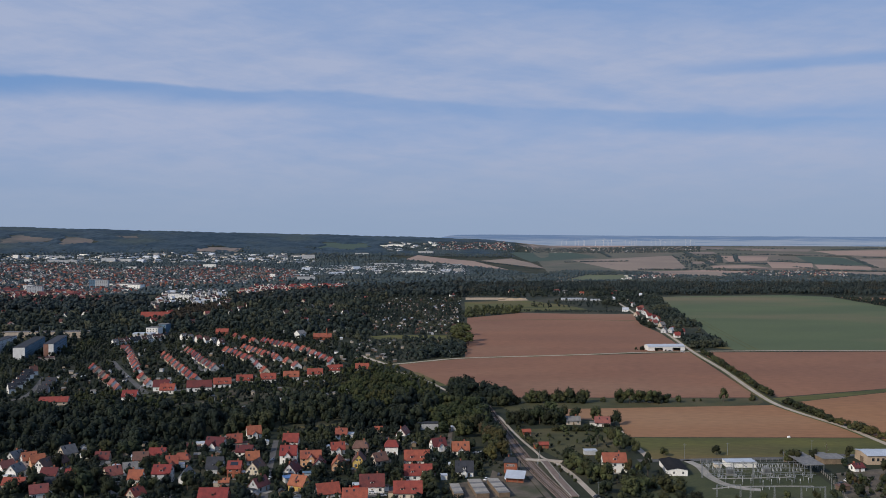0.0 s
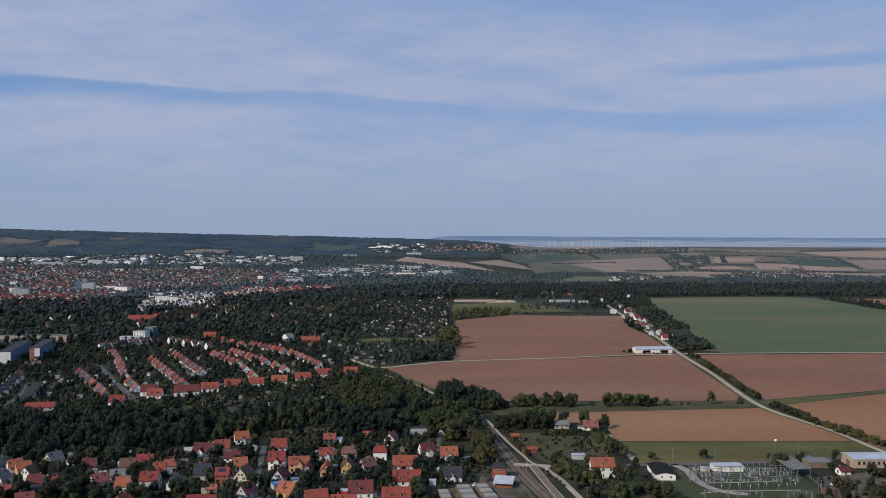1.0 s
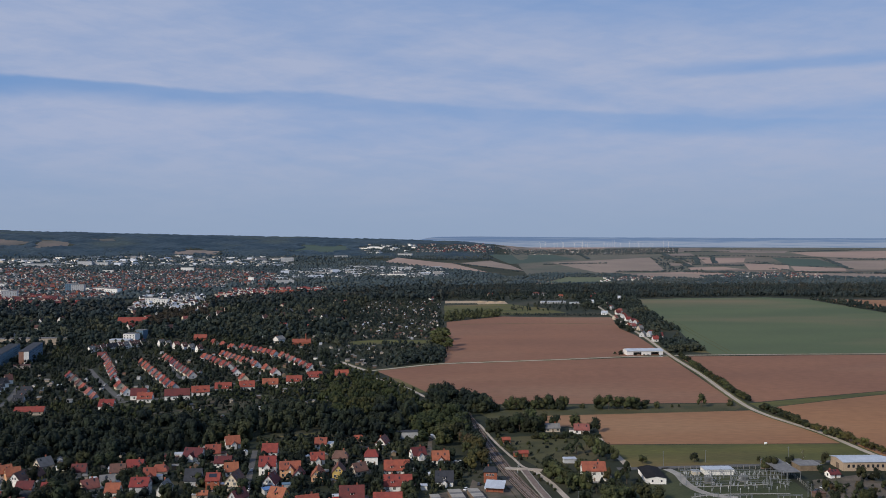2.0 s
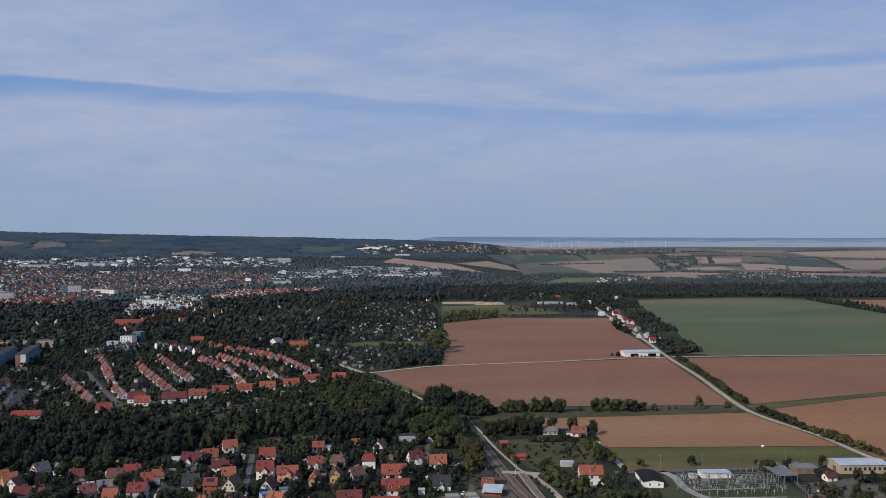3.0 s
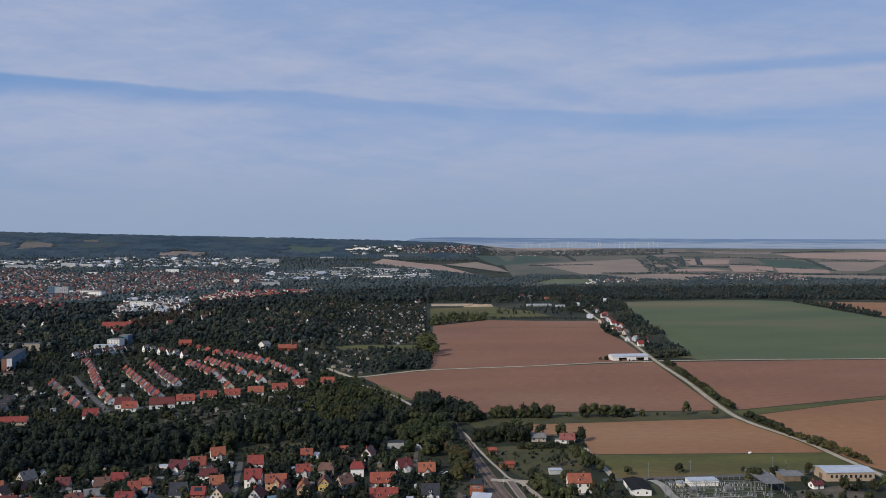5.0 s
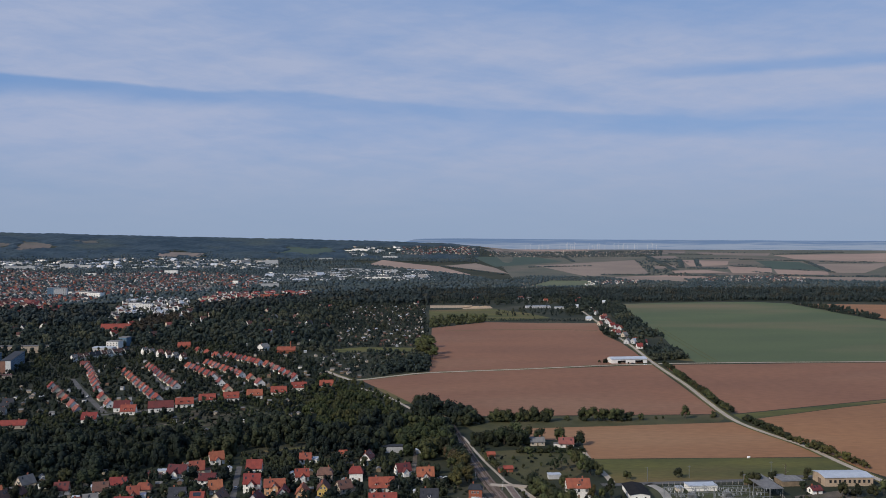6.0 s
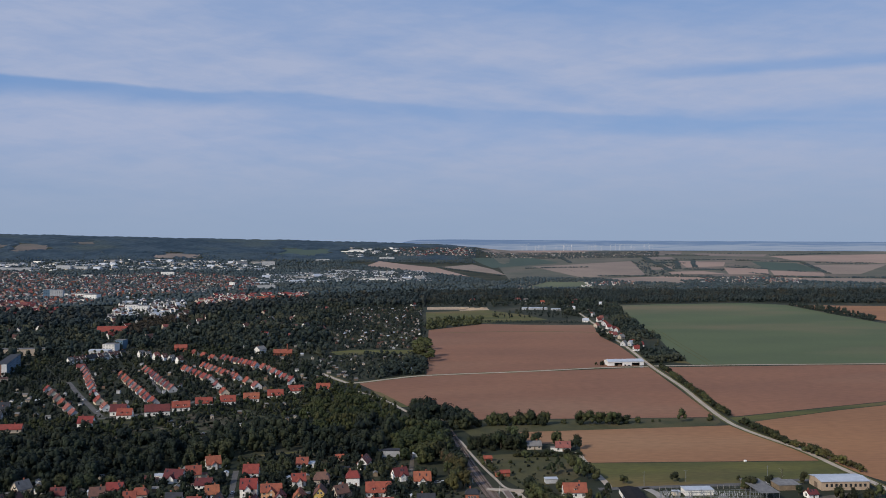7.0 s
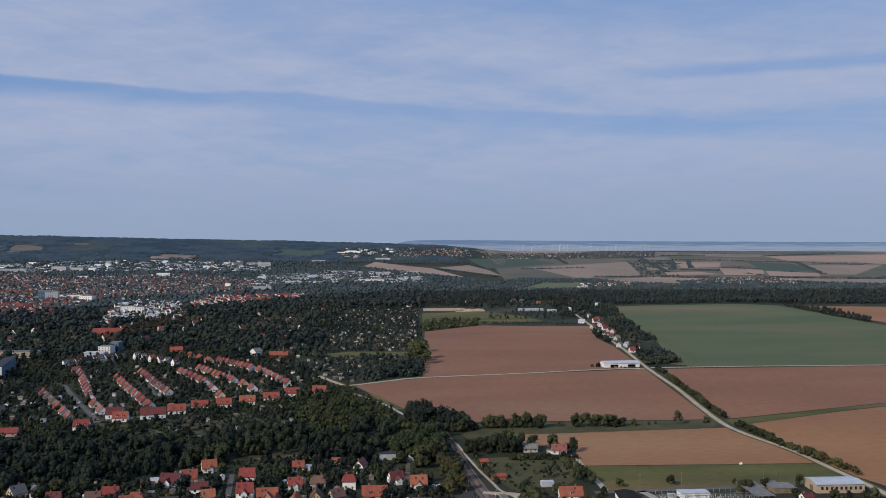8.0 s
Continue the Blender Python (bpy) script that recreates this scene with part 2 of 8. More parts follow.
RED_BRIGHT = material("bright_red_sheet", (0.60, 0.03, 0.02), (0.5, 0.025, 0.018), 0.3, 2.0, 0.5, coords="object")
METAL_ROOF = material("pale_metal_roof", (0.52, 0.54, 0.57), (0.44, 0.46, 0.49), 0.2, 2.0, 0.5, metal=0.2, coords="object")
TIMBER = material("weathered_timber", (0.20, 0.14, 0.095), (0.14, 0.10, 0.07), 0.6, 5.0, 0.9, vary=0.25, coords="object")
FRAME = material("window_frame_white", (0.7, 0.69, 0.66), None, 2.0, 8.0, 0.6, coords="object")
GLASS = material("dark_glass", (0.030, 0.034, 0.040), (0.020, 0.023, 0.028), 1.0, 4.0, 0.12, spec=0.6, coords="object")
PANEL = material("solar_panel", (0.02, 0.025, 0.04), (0.015, 0.02, 0.03), 1.0, 4.0, 0.2, spec=0.6, coords="object")
# near-black: painted shade inside the barn, also tyres and signal heads
SHADE_BLACK = material("shade_and_black_parts", (0.03, 0.028, 0.026), None, 1.0, 4.0, 0.9, coords="object")
TAN = material("tan_render", (0.46, 0.345, 0.245), (0.38, 0.285, 0.20), 0.25, 2.0, 0.9, coords="object")
FELT = material("black_roofing_felt", (0.020, 0.019, 0.020), (0.014, 0.013, 0.014), 0.3, 2.0, 0.95, spec=0.15, coords="object")
SAND = material("sandy_soil", (0.42, 0.31, 0.20), (0.36, 0.26, 0.17), 0.05, 1.0, 0.95, 0.3)

# ---- mesh tools ----
class Mesh:
    """Collects faces for one mesh."""

    def __init__(self):
        self.v, self.f, self.m = [], [], []

    def face(self, pts, slot=0):
        n = len(self.v)
        self.v += [tuple(p) for p in pts]
        self.f.append(tuple(range(n, n + len(pts))))
        self.m.append(slot)

    def solid(self, low, high, slot=0):
        """A closed body between two rings of the same length, the low one counter-clockwise from above."""
        n, k = len(self.v), len(low)
        self.v += [tuple(p) for p in low] + [tuple(p) for p in high]
        self.f.append(tuple(range(n + k - 1, n - 1, -1)))
        self.f.append(tuple(range(n + k, n + 2 * k)))
        for i in range(k):
            j = (i + 1) % k
            self.f.append((n + i, n + j, n + k + j, n + k + i))
        self.m += [slot] * (k + 2)

    def box(self, x0, y0, z0, x1, y1, z1, slot=0):
        self.solid([(x0, y0, z0), (x1, y0, z0), (x1, y1, z0), (x0, y1, z0)], [(x0, y0, z1), (x1, y0, z1), (x1, y1, z1), (x0, y1, z1)], slot)

    def beam(self, a, b, r, sides=4, slot=0, r2=None):
        """A bar from a to b."""
        a, b = Vector(a), Vector(b)
        d = (b - a).normalized()
        s = d.orthogonal().normalized()
        t = d.cross(s)
        r2 = r if r2 is None else r2
        ring = [(math.cos(2 * math.pi * i / sides), math.sin(2 * math.pi * i / sides)) for i in range(sides)]
        self.solid([a + (s * c + t * q) * r for c, q in ring], [b + (s * c + t * q) * r2 for c, q in ring], slot)

    def data(self, name, *mats):
        me = bpy.data.meshes.new(name)
        me.from_pydata(self.v, [], self.f)
        for m in mats:
            me.materials.append(m)
        if len(mats) > 1:
            me.polygons.foreach_set("material_index", self.m)
        me.update()
        return me


def part(name, mesh, mat, parent, label="", at=None):
    """One mesh object under a thing or a part."""
    me = mesh if isinstance(mesh, bpy.types.Mesh) else mesh.data(name, *(mat if isinstance(mat, (list, tuple)) else [mat]))
    ob = new(name, me)
    ob.parent = parent
    if at is not None:
        ob.matrix_local = at
    return tagged(ob, label) if label else ob


def thing(name, x, y, rot=0.0, label="", category="", group="", z=0.0, kind=""):
    ob = new(name)
    ob.empty_display_size = 0.5
    ob.matrix_world = pose(x, y, z, 0, 0, rot)
    return tagged(ob, label, category, group, kind)


# ---- the lie of the land ----
RIDGE_SLOPE = (-1.2, -0.46, -0.30, -0.142, -0.053, 0.035, 0.115, 0.15, 2.0)
RIDGE_TOP = (180, 178, 164, 147, 138, 128, 109, 89, 89)


def height(x, y):
    """Flat near ground, a plain that climbs slowly past the valley, and a wooded ridge on one side."""
    x, y = np.asarray(x, float), np.asarray(y, float)
    d = np.hypot(x, y)
    climb = 89 * np.clip((d - 2300) / 2350, 0, 1)
    top = np.interp(x / np.maximum(y, 1), RIDGE_SLOPE, RIDGE_TOP)
    s = np.clip((d - 3300) / 1250, 0, 1)
    out = climb + (top - 89) * s * s * (3 - 2 * s)
    return np.where(y > 0, out, 0.0)


def inside(px, py, poly):
    hit = np.zeros(len(px), bool)
    for (x0, y0), (x1, y1) in zip(poly, poly[1:] + poly[:1]):
        cross = ((y0 > py) != (y1 > py)) & (px < (x1 - x0) * (py - y0) / (y1 - y0 + 1e-9) + x0)
        hit ^= cross
    return hit


# a map of what is taken, in cells of 2.5 m, so that trees keep off roads, fields and houses
MAP_X, MAP_Y, CELL = -1300, 380, 2.5
taken = np.zeros((1000, 1100), bool)


def take_poly(poly):
    p = np.array(poly, float)
    i0, j0 = ((p.min(0) - (MAP_X, MAP_Y)) / CELL).astype(int)
    i1, j1 = ((p.max(0) - (MAP_X, MAP_Y)) / CELL).astype(int) + 1
    i0, j0, i1, j1 = max(i0, 0), max(j0, 0), min(i1, 1100), min(j1, 1000)
    if i1 <= i0 or j1 <= j0:
        return
    gx, gy = np.meshgrid(MAP_X + (np.arange(i0, i1) + 0.5) * CELL, MAP_Y + (np.arange(j0, j1) + 0.5) * CELL)
    taken[j0:j1, i0:i1] |= inside(gx.ravel(), gy.ravel(), [tuple(q) for q in p]).reshape(gx.shape)


def take_disc(x, y, r):
    take_poly([(x + r * math.cos(a * math.pi / 4), y + r * math.sin(a * math.pi / 4)) for a in range(8)])


def is_free(x, y):
    i, j = ((np.asarray(x) - MAP_X) / CELL).astype(int), ((np.asarray(y) - MAP_Y) / CELL).astype(int)
    ok = (i >= 0) & (i < 1100) & (j >= 0) & (j < 1000)
    return ~(ok & taken[np.clip(j, 0, 999), np.clip(i, 0, 1099)])


# ---- ground ----
def make_ground():
    rings = [0, 150, 300, 450, 600, 800, 1000, 1250, 1500, 1750, 2050] + list(range(2300, 4901, 100))
    angles = sorted(set(range(-180, 180, 6)) | {a * 0.75 for a in range(-54, 54)})
    m = Mesh()
    m.v = [(0, 0, 0)]
    for r in rings[1:]:
        xs = [r * math.sin(radians(a)) for a in angles]
        ys = [r * math.cos(radians(a)) for a in angles]
        m.v += list(zip(xs, ys, height(xs, ys).tolist()))
    k = len(angles)
    for i in range(k):
        j = (i + 1) % k
        m.f.append((0, 1 + j, 1 + i))
        for r in range(len(rings) - 2):
            a, b = 1 + r * k, 1 + (r + 1) * k
            m.f.append((a + i, a + j, b + j, b + i))
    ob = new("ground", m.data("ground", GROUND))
    return tagged(ob, "rough grassland rising to distant hills", "ground", kind="structure")


make_ground()


def sheet(name, poly, mat, z, label, category, keep=True):
    """A patch of land with its own surface, laid on the ground."""
    m = Mesh()
    m.face([(x, y, z) for x, y in poly])
    if (np.cross(np.subtract(poly[1], poly[0]), np.subtract(poly[2], poly[1]))) < 0:
        m.f[0] = m.f[0][::-1]
    if keep:
        take_poly(poly)
    return tagged(new(name, m.data(name, mat)), label, category, kind="structure")


def draped(name, a, b, c, d, mat, label, lift=0.6, n=10):
    """A far field with corners a, b, c, d that follows the slope."""
    m = Mesh()
    uv = np.linspace(0, 1, n + 1)
    for v in uv:
        for u in uv:
            x = (a[0] * (1 - u) + b[0] * u) * (1 - v) + (d[0] * (1 - u) + c[0] * u) * v
            y = (a[1] * (1 - u) + b[1] * u) * (1 - v) + (d[1] * (1 - u) + c[1] * u) * v
            m.v.append((x, y, float(height(x, y)) + lift))
    for j in range(n):
        for i in range(n):
            p = j * (n + 1) + i
            m.f.append((p, p + 1, p + n + 2, p + n + 1))
    return tagged(new(name, m.data(name, mat)), label, "field", kind="structure")


def ribbon(pts, width):
    """The two edges of a strip along a line of points."""
    left, right = [], []
    for i, p in enumerate(pts):
        a, b = Vector(pts[max(i - 1, 0)]), Vector(pts[min(i + 1, len(pts) - 1)])
        d = (b - a).normalized()
        n = Vector((-d.y, d.x)) * width / 2
        left.append((p[0] + n.x, p[1] + n.y))
        right.append((p[0] - n.x, p[1] - n.y))
    return left, right


def smooth_line(pts, steps=6):
    """Rounds a line of points."""
    out = []
    for i in range(len(pts) - 1):
        p0, p1, p2, p3 = (np.array(pts[min(max(k, 0), len(pts) - 1)], float) for k in (i - 1, i, i + 1, i + 2))
        for s in range(steps):
            t = s / steps
            out.append(tuple(0.5 * (2 * p1 + (p2 - p0) * t + (2 * p0 - 5 * p1 + 4 * p2 - p3) * t * t + (3 * p1 - p0 - 3 * p2 + p3) * t ** 3)))
    return out + [tuple(pts[-1])]


def strip(name, pts, width, mat, z, label, category, margin=1.0, thick=0.0):
    line = smooth_line(pts)
    left, right = ribbon(line, width)
    m = Mesh()
    for i in range(len(line) - 1):
        low = [(*right[i], 0.0), (*right[i + 1], 0.0), (*left[i + 1], 0.0), (*left[i], 0.0)]
        if thick:
            m.solid(low, [(p[0], p[1], z) for p in low])
        else:
            m.face([(p[0], p[1], z) for p in low])
    tl, tr = ribbon(line, width + 2 * margin)
    for i in range(len(line) - 1):
        take_poly([tr[i], tr[i + 1], tl[i + 1], tl[i]])
    return tagged(new(name, m.data(name, mat)), label, category, kind="structure")


# fields
sheet("field_brown_upper", [(95.0, 1453.8), (198.3, 1549.0), (302.5, 1522.1), (384.3, 1519.1), (349.6, 1330.7), (346.8, 1226.0), (324.6, 1027.1), (269.0, 1008.6), (174.9, 992.3), (61.1, 972.9)], SOIL, 0.05, "large bare reddish-brown ploughed field", "field")
sheet("field_brown_middle", [(-12.5, 919.1), (21.4, 943.1), (61.8, 963.7), (173.2, 982.8), (321.5, 1006.7), (304.7, 860.8), (293.4, 771.8), (288.0, 729.8), (281.1, 719.5), (220.7, 721.7), (151.1, 724.3), (76.9, 727.1), (56.0, 760.3), (33.0, 790.4)], SOIL, 0.05, "broad bare brown ploughed field beside the road", "field")
sheet("field_brown_near", [(85.6, 667.2), (111.6, 676.0), (191.1, 680.5), (287.2, 686.5), (288.1, 659.8), (294.2, 626.4), (299.6, 596.1), (300.0, 572.0), (143.4, 579.5), (145.0, 604.0), (151.0, 634.0), (98.0, 640.0)], SOIL_PALE, 0.05, "dry light-brown tilled field", "field")
sheet("field_brown_far_side", [(333.8, 1006.2), (550.3, 1005.9), (701.7, 1000.3), (567.7, 808.9), (415.1, 758.4), (304.5, 721.2), (301.3, 731.9)], SOIL, 0.05, "bare brown field behind a hedge", "field")
sheet("field_brown_corner", [(299.6, 691.4), (315.1, 700.6), (404.5, 739.0), (556.5, 793.0), (329.3, 468.6), (307.5, 540.4), (307.8, 612.4), (301.3, 650.7)], SOIL_PALE, 0.05, "dry light-brown field behind roadside trees", "field")
sheet("field_green", [(548.3, 1952.8), (658.7, 1987.3), (871.8, 1999.6), (934.6, 1939.1), (909.9, 1664.2), (889.7, 1268.8), (709.5, 1011.4), (379.5, 1023.5), (394.7, 1141.0), (422.4, 1261.6), (467.4, 1563.1)], CROP, 0.05, "wide green field of young crop", "field")
sheet("meadow_strip", [(143.0, 577.8), (299.2, 570.4), (299.7, 539.2), (293.7, 522.3), (226.9, 519.3), (142.6, 521.1)], MEADOW, 0.04, "mown green meadow beside the substation", "meadow")
sheet("meadow_bank", [(69.3, 697.6), (80.9, 721.8), (220.0, 719.2), (280.1, 717.0), (286.0, 714.2), (283.3, 699.3), (273.2, 687.6), (162.3, 673.3), (76.5, 663.3)], PASTURE, 0.04, "grass strip between two fields", "meadow", keep=False)
sheet("meadow_verge", [(306.6, 718.6), (413.6, 755.6), (565.4, 805.7), (558.7, 796.1), (406.0, 741.7), (312.8, 700.7), (296.0, 694.0), (297.0, 716.0)], MEADOW, 0.04, "green grass verge between two fields", "meadow")
sheet("meadow_far", [(112.6, 1812.1), (243.6, 1856.7), (304.6, 1728.8), (326.8, 1618.1), (206.3, 1572.5), (97.0, 1529.5)], MEADOW, 0.04, "rough meadow before a wood", "meadow", keep=False)
sheet("sand_yard", [(123.6, 1949.2), (215.4, 1946.0), (209.9, 1874.9), (119.1, 1878.1)], SAND, 0.06, "bare sandy yard", "yard")
sheet("soil_heap_yard", [(189.5, 1910.6), (252.7, 1926.3), (249.5, 1856.5), (185.1, 1842.1)], SAND, 0.06, "bare sandy yard with spoil", "yard")
sheet("meadow_garden", [(68.5, 604.0), (98.0, 608.0), (141.0, 604.0), (140.5, 560.0), (122.0, 535.0), (89.0, 523.0), (78.5, 556.4)], PASTURE, 0.04, "grassy plot with young fruit trees", "meadow", keep=False)
sheet("meadow_allotment", [(-52.1, 1183.7), (-18.6, 1203.2), (57.4, 1193.4), (55.5, 1153.3), (-47.0, 1150.6)], MEADOW, 0.04, "long mown green in the allotments", "meadow")
sheet("meadow_bank_side", [(0.4, 875.7), (9.7, 864.3), (33.9, 787.3), (25.4, 787.6)], MEADOW, 0.06, "grass bank beside the field", "meadow")
sheet("meadow_substation", [(164.7, 511.0), (228.9, 508.6), (221.9, 441.0), (212.6, 422.6), (116.7, 426.1), (127.3, 465.1)], ORCHARD, 0.03, "mown grass under the substation gear", "meadow")
sheet("meadow_corner", [(382.0, 1030.2), (356.0, 1052.8), (382.9, 1154.5), (393.3, 1109.5)], MEADOW, 0.03, "rough grass corner", "meadow", keep=False)

# beds and lawns of the allotment gardens
PLOT_SOIL = material("garden_soil", (0.085, 0.062, 0.040), (0.050, 0.042, 0.026), 0.25, 1.5, 0.95, 0.3, third=(0.050, 0.058, 0.022))
plot_rng = random.Random(17)
for corner, along, across, rows, cols in (((-176, 662), (11.5, 7.5), (-7.0, 12.5), 8, 9), ((-128, 690), (12.0, 8.5), (-8.0, 12.0), 7, 5)):
    for i in range(cols):
        for j in range(rows):
            x, y = (corner[k] + along[k] * i + across[k] * j for k in (0, 1))
            if plot_rng.random() < 0.55:
                continue
            u, v = plot_rng.uniform(0.55, 0.85), plot_rng.uniform(0.5, 0.8)
            q = [(x, y), (x + along[0] * u, y + along[1] * u), (x + along[0] * u + across[0] * v, y + along[1] * u + across[1] * v), (x + across[0] * v, y + across[1] * v)]
            sheet("garden_plot", q, plot_rng.choice((PLOT_SOIL, ORCHARD, ORCHARD, PASTURE)), 0.05, "small garden plot with beds and mown grass", "garden plot")
for line in ([(-178, 664), (-92, 719), (-62, 768)], [(-192, 700), (-120, 752), (-70, 800)], [(-140, 668), (-165, 716)], [(-104, 700), (-128, 742)]):
    strip("path_allotment", line, 1.8, YARD, 0.07, "narrow sandy path between garden plots", "path", margin=0.3)
strip("field_balk", [(113, 1408), (240, 1420), (357, 1396)], 5.0, MEADOW, 0.075, "narrow dry grass balk across the ploughed field", "verge", margin=0.0)

# roads and tracks
strip("verge", [(302.9, 448.1), (305.2, 512.4), (303.6, 554.2), (302.3, 601.4), (296.9, 632.3), (291.0, 666.3), (289.8, 704.0), (298.6, 777.6), (312.0, 871.7), (327.3, 1016.6), (351.7, 1196.7), (368.1, 1347.8), (397.1, 1577.8), (421.6, 1785.3), (435.5, 1956.8)], 8.2, MEADOW, 0.085, "rough grass verge along the country road", "verge")
strip("road", [(302.9, 448.1), (305.2, 512.4), (303.6, 554.2), (302.3, 601.4), (296.9, 632.3), (291.0, 666.3), (289.8, 704.0), (298.6, 777.6), (312.0, 871.7), (327.3, 1016.6), (351.7, 1196.7), (368.1, 1347.8), (397.1, 1577.8), (421.6, 1785.3), (435.5, 1956.8)], 4.3, ROAD_PALE, 0.13, "pale dusty country road", "road")
strip("verge", [(-53.0, 991.1), (-33.8, 945.1), (-18.4, 923.4), (21.5, 947.4), (62.1, 968.2), (174.1, 987.5), (269.0, 1008.6), (322.4, 1011.7)], 9.8, MEADOW, 0.085, "rough grass verge along the farm track", "verge")
strip("track_west", [(-53.0, 991.1), (-33.8, 945.1), (-18.4, 923.4), (21.5, 947.4), (62.1, 968.2), (174.1, 987.5), (269.0, 1008.6), (322.4, 1011.7)], 5.0, ROAD_PALE, 0.11, "pale gravel farm track between fields", "track")
strip("verge", [(331.8, 1016.5), (443.9, 1017.5), (554.4, 1013.5), (707.0, 1007.9)], 8.8, MEADOW, 0.085, "rough grass verge along the farm track", "verge")
strip("track_east", [(331.8, 1016.5), (443.9, 1017.5), (554.4, 1013.5), (707.0, 1007.9)], 5.0, ROAD_PALE, 0.11, "pale gravel farm track", "track")
strip("road_substation", [(134.8, 517.4), (158.5, 517.8), (189.5, 519.4), (227.5, 520.7), (264.6, 526.2), (307.5, 516.3)], 5.6, ASPHALT, 0.10, "grey asphalt lane by the substation", "road")
strip("drive_substation", [(163.0, 517.8), (166.5, 503.5), (165.0, 484.0), (167.5, 468.0), (174.3, 458.7), (183.0, 455.0)], 5.0, CONCRETE, 0.10, "pale concrete drive", "road", thick=0.1)
for line in ([(465.9, 1450.8), (427.5, 1208.3), (400.6, 1029.6)], [(473.3, 1450.5), (435.3, 1208.1), (408.6, 1029.3)]):
    strip("tractor_line", line, 1.3, MEADOW, 0.07, "pale tractor line in the green crop", "track", margin=0.0)
strip("track_bank", [(86.4, 517.9), (80.0, 526.2), (77.2, 544.6), (73.5, 570.6), (69.9, 602.8), (66.5, 644.8), (63.6, 657.4)], 1.9, ROAD_PALE, 0.10, "narrow worn track beside the railway", "track")
strip("track_rail", [(96.1, 426.9), (92.8, 464.3), (89.9, 491.4), (86.8, 506.2), (85.9, 516.6)], 3.4, ROAD_PALE, 0.11, "pale gravel track beside the railway", "track")
strip("road_crossing", [(68.7, 522.5), (73.5, 521.0), (81.6, 519.4), (89.8, 516.4)], 5.0, ROAD_PALE, 0.42, "pale dusty lane over the level crossing", "road", thick=0.4)
strip("grass_lane", [(-90, 614), (-62, 622), (-36, 630), (-14, 634)], 4.5, MEADOW, 0.06, "mown grass lane behind the gardens", "path", margin=3.0)
strip("street_near", [(-34.4, 435.4), (-19.9, 452.0), (-7.2, 465.9), (-2.5, 472.1)], 6.0, ASPHALT, 0.10, "grey residential street", "road")
strip("drive_near", [(28.7, 611.6), (26.2, 574.0), (23.3, 540.8)], 2.8, YARD, 0.10, "narrow gravel garden lane between houses", "road")
sheet("yard_parking", [(-156.9, 457.2), (-161.6, 481.3), (-154.3, 481.1), (-146.5, 454.8)], ASPHALT, 0.08, "grey asphalt parking yard", "yard")
strip("path_bank", [(-13.5, 872.5), (3.0, 843.3), (18.3, 806.4), (29.7, 769.8), (36.1, 749.9)], 3.2, ROAD_PALE, 0.10, "pale gravel path along a bank", "track")
strip("path_farm", [(143.7, 609.1), (142.5, 586.2), (142.0, 561.8), (142.8, 532.1), (141.8, 518.5)], 4.0, ROAD_PALE, 0.10, "pale gravel drive", "track")
strip("street", [(-86.1, 578.2), (-83.2, 547.6), (-78.7, 501.3), (-74.4, 462.1), (-70.8, 433.1)], 3.5, ASPHALT, 0.10, "grey residential street", "road")
strip("street_terrace", [(-314.3, 955.4), (-278.1, 874.9), (-245.5, 806.8), (-225.2, 765.0)], 5.0, ASPHALT, 0.10, "grey residential street between terraces", "road")
strip("street_lower", [(-225.6, 756.8), (-192.5, 775.1), (-151.2, 842.2), (-92.2, 886.6), (-36.6, 896.1)], 6.2, ASPHALT, 0.10, "grey residential street", "road")
strip("street_mid", [(-244.6, 998.1), (-220.6, 930.8), (-197.4, 864.8)], 3.2, ASPHALT, 0.10, "grey residential street", "road")
strip("street_west", [(-335.6, 712.6), (-321.0, 729.1), (-318.2, 752.2), (-327.1, 791.7), (-343.5, 849.3)], 4.6, ASPHALT, 0.10, "grey residential street", "road")

# ---- trees ----
def ico(sub):
    bm = bmesh.new()
    bmesh.ops.create_icosphere(bm, subdivisions=sub, radius=1)
    v = np.array([q.co for q in bm.verts])
    f = np.array([[q.index for q in t.verts] for t in bm.faces])
    bm.free()
    return v, f


ICO1 = ico(1)


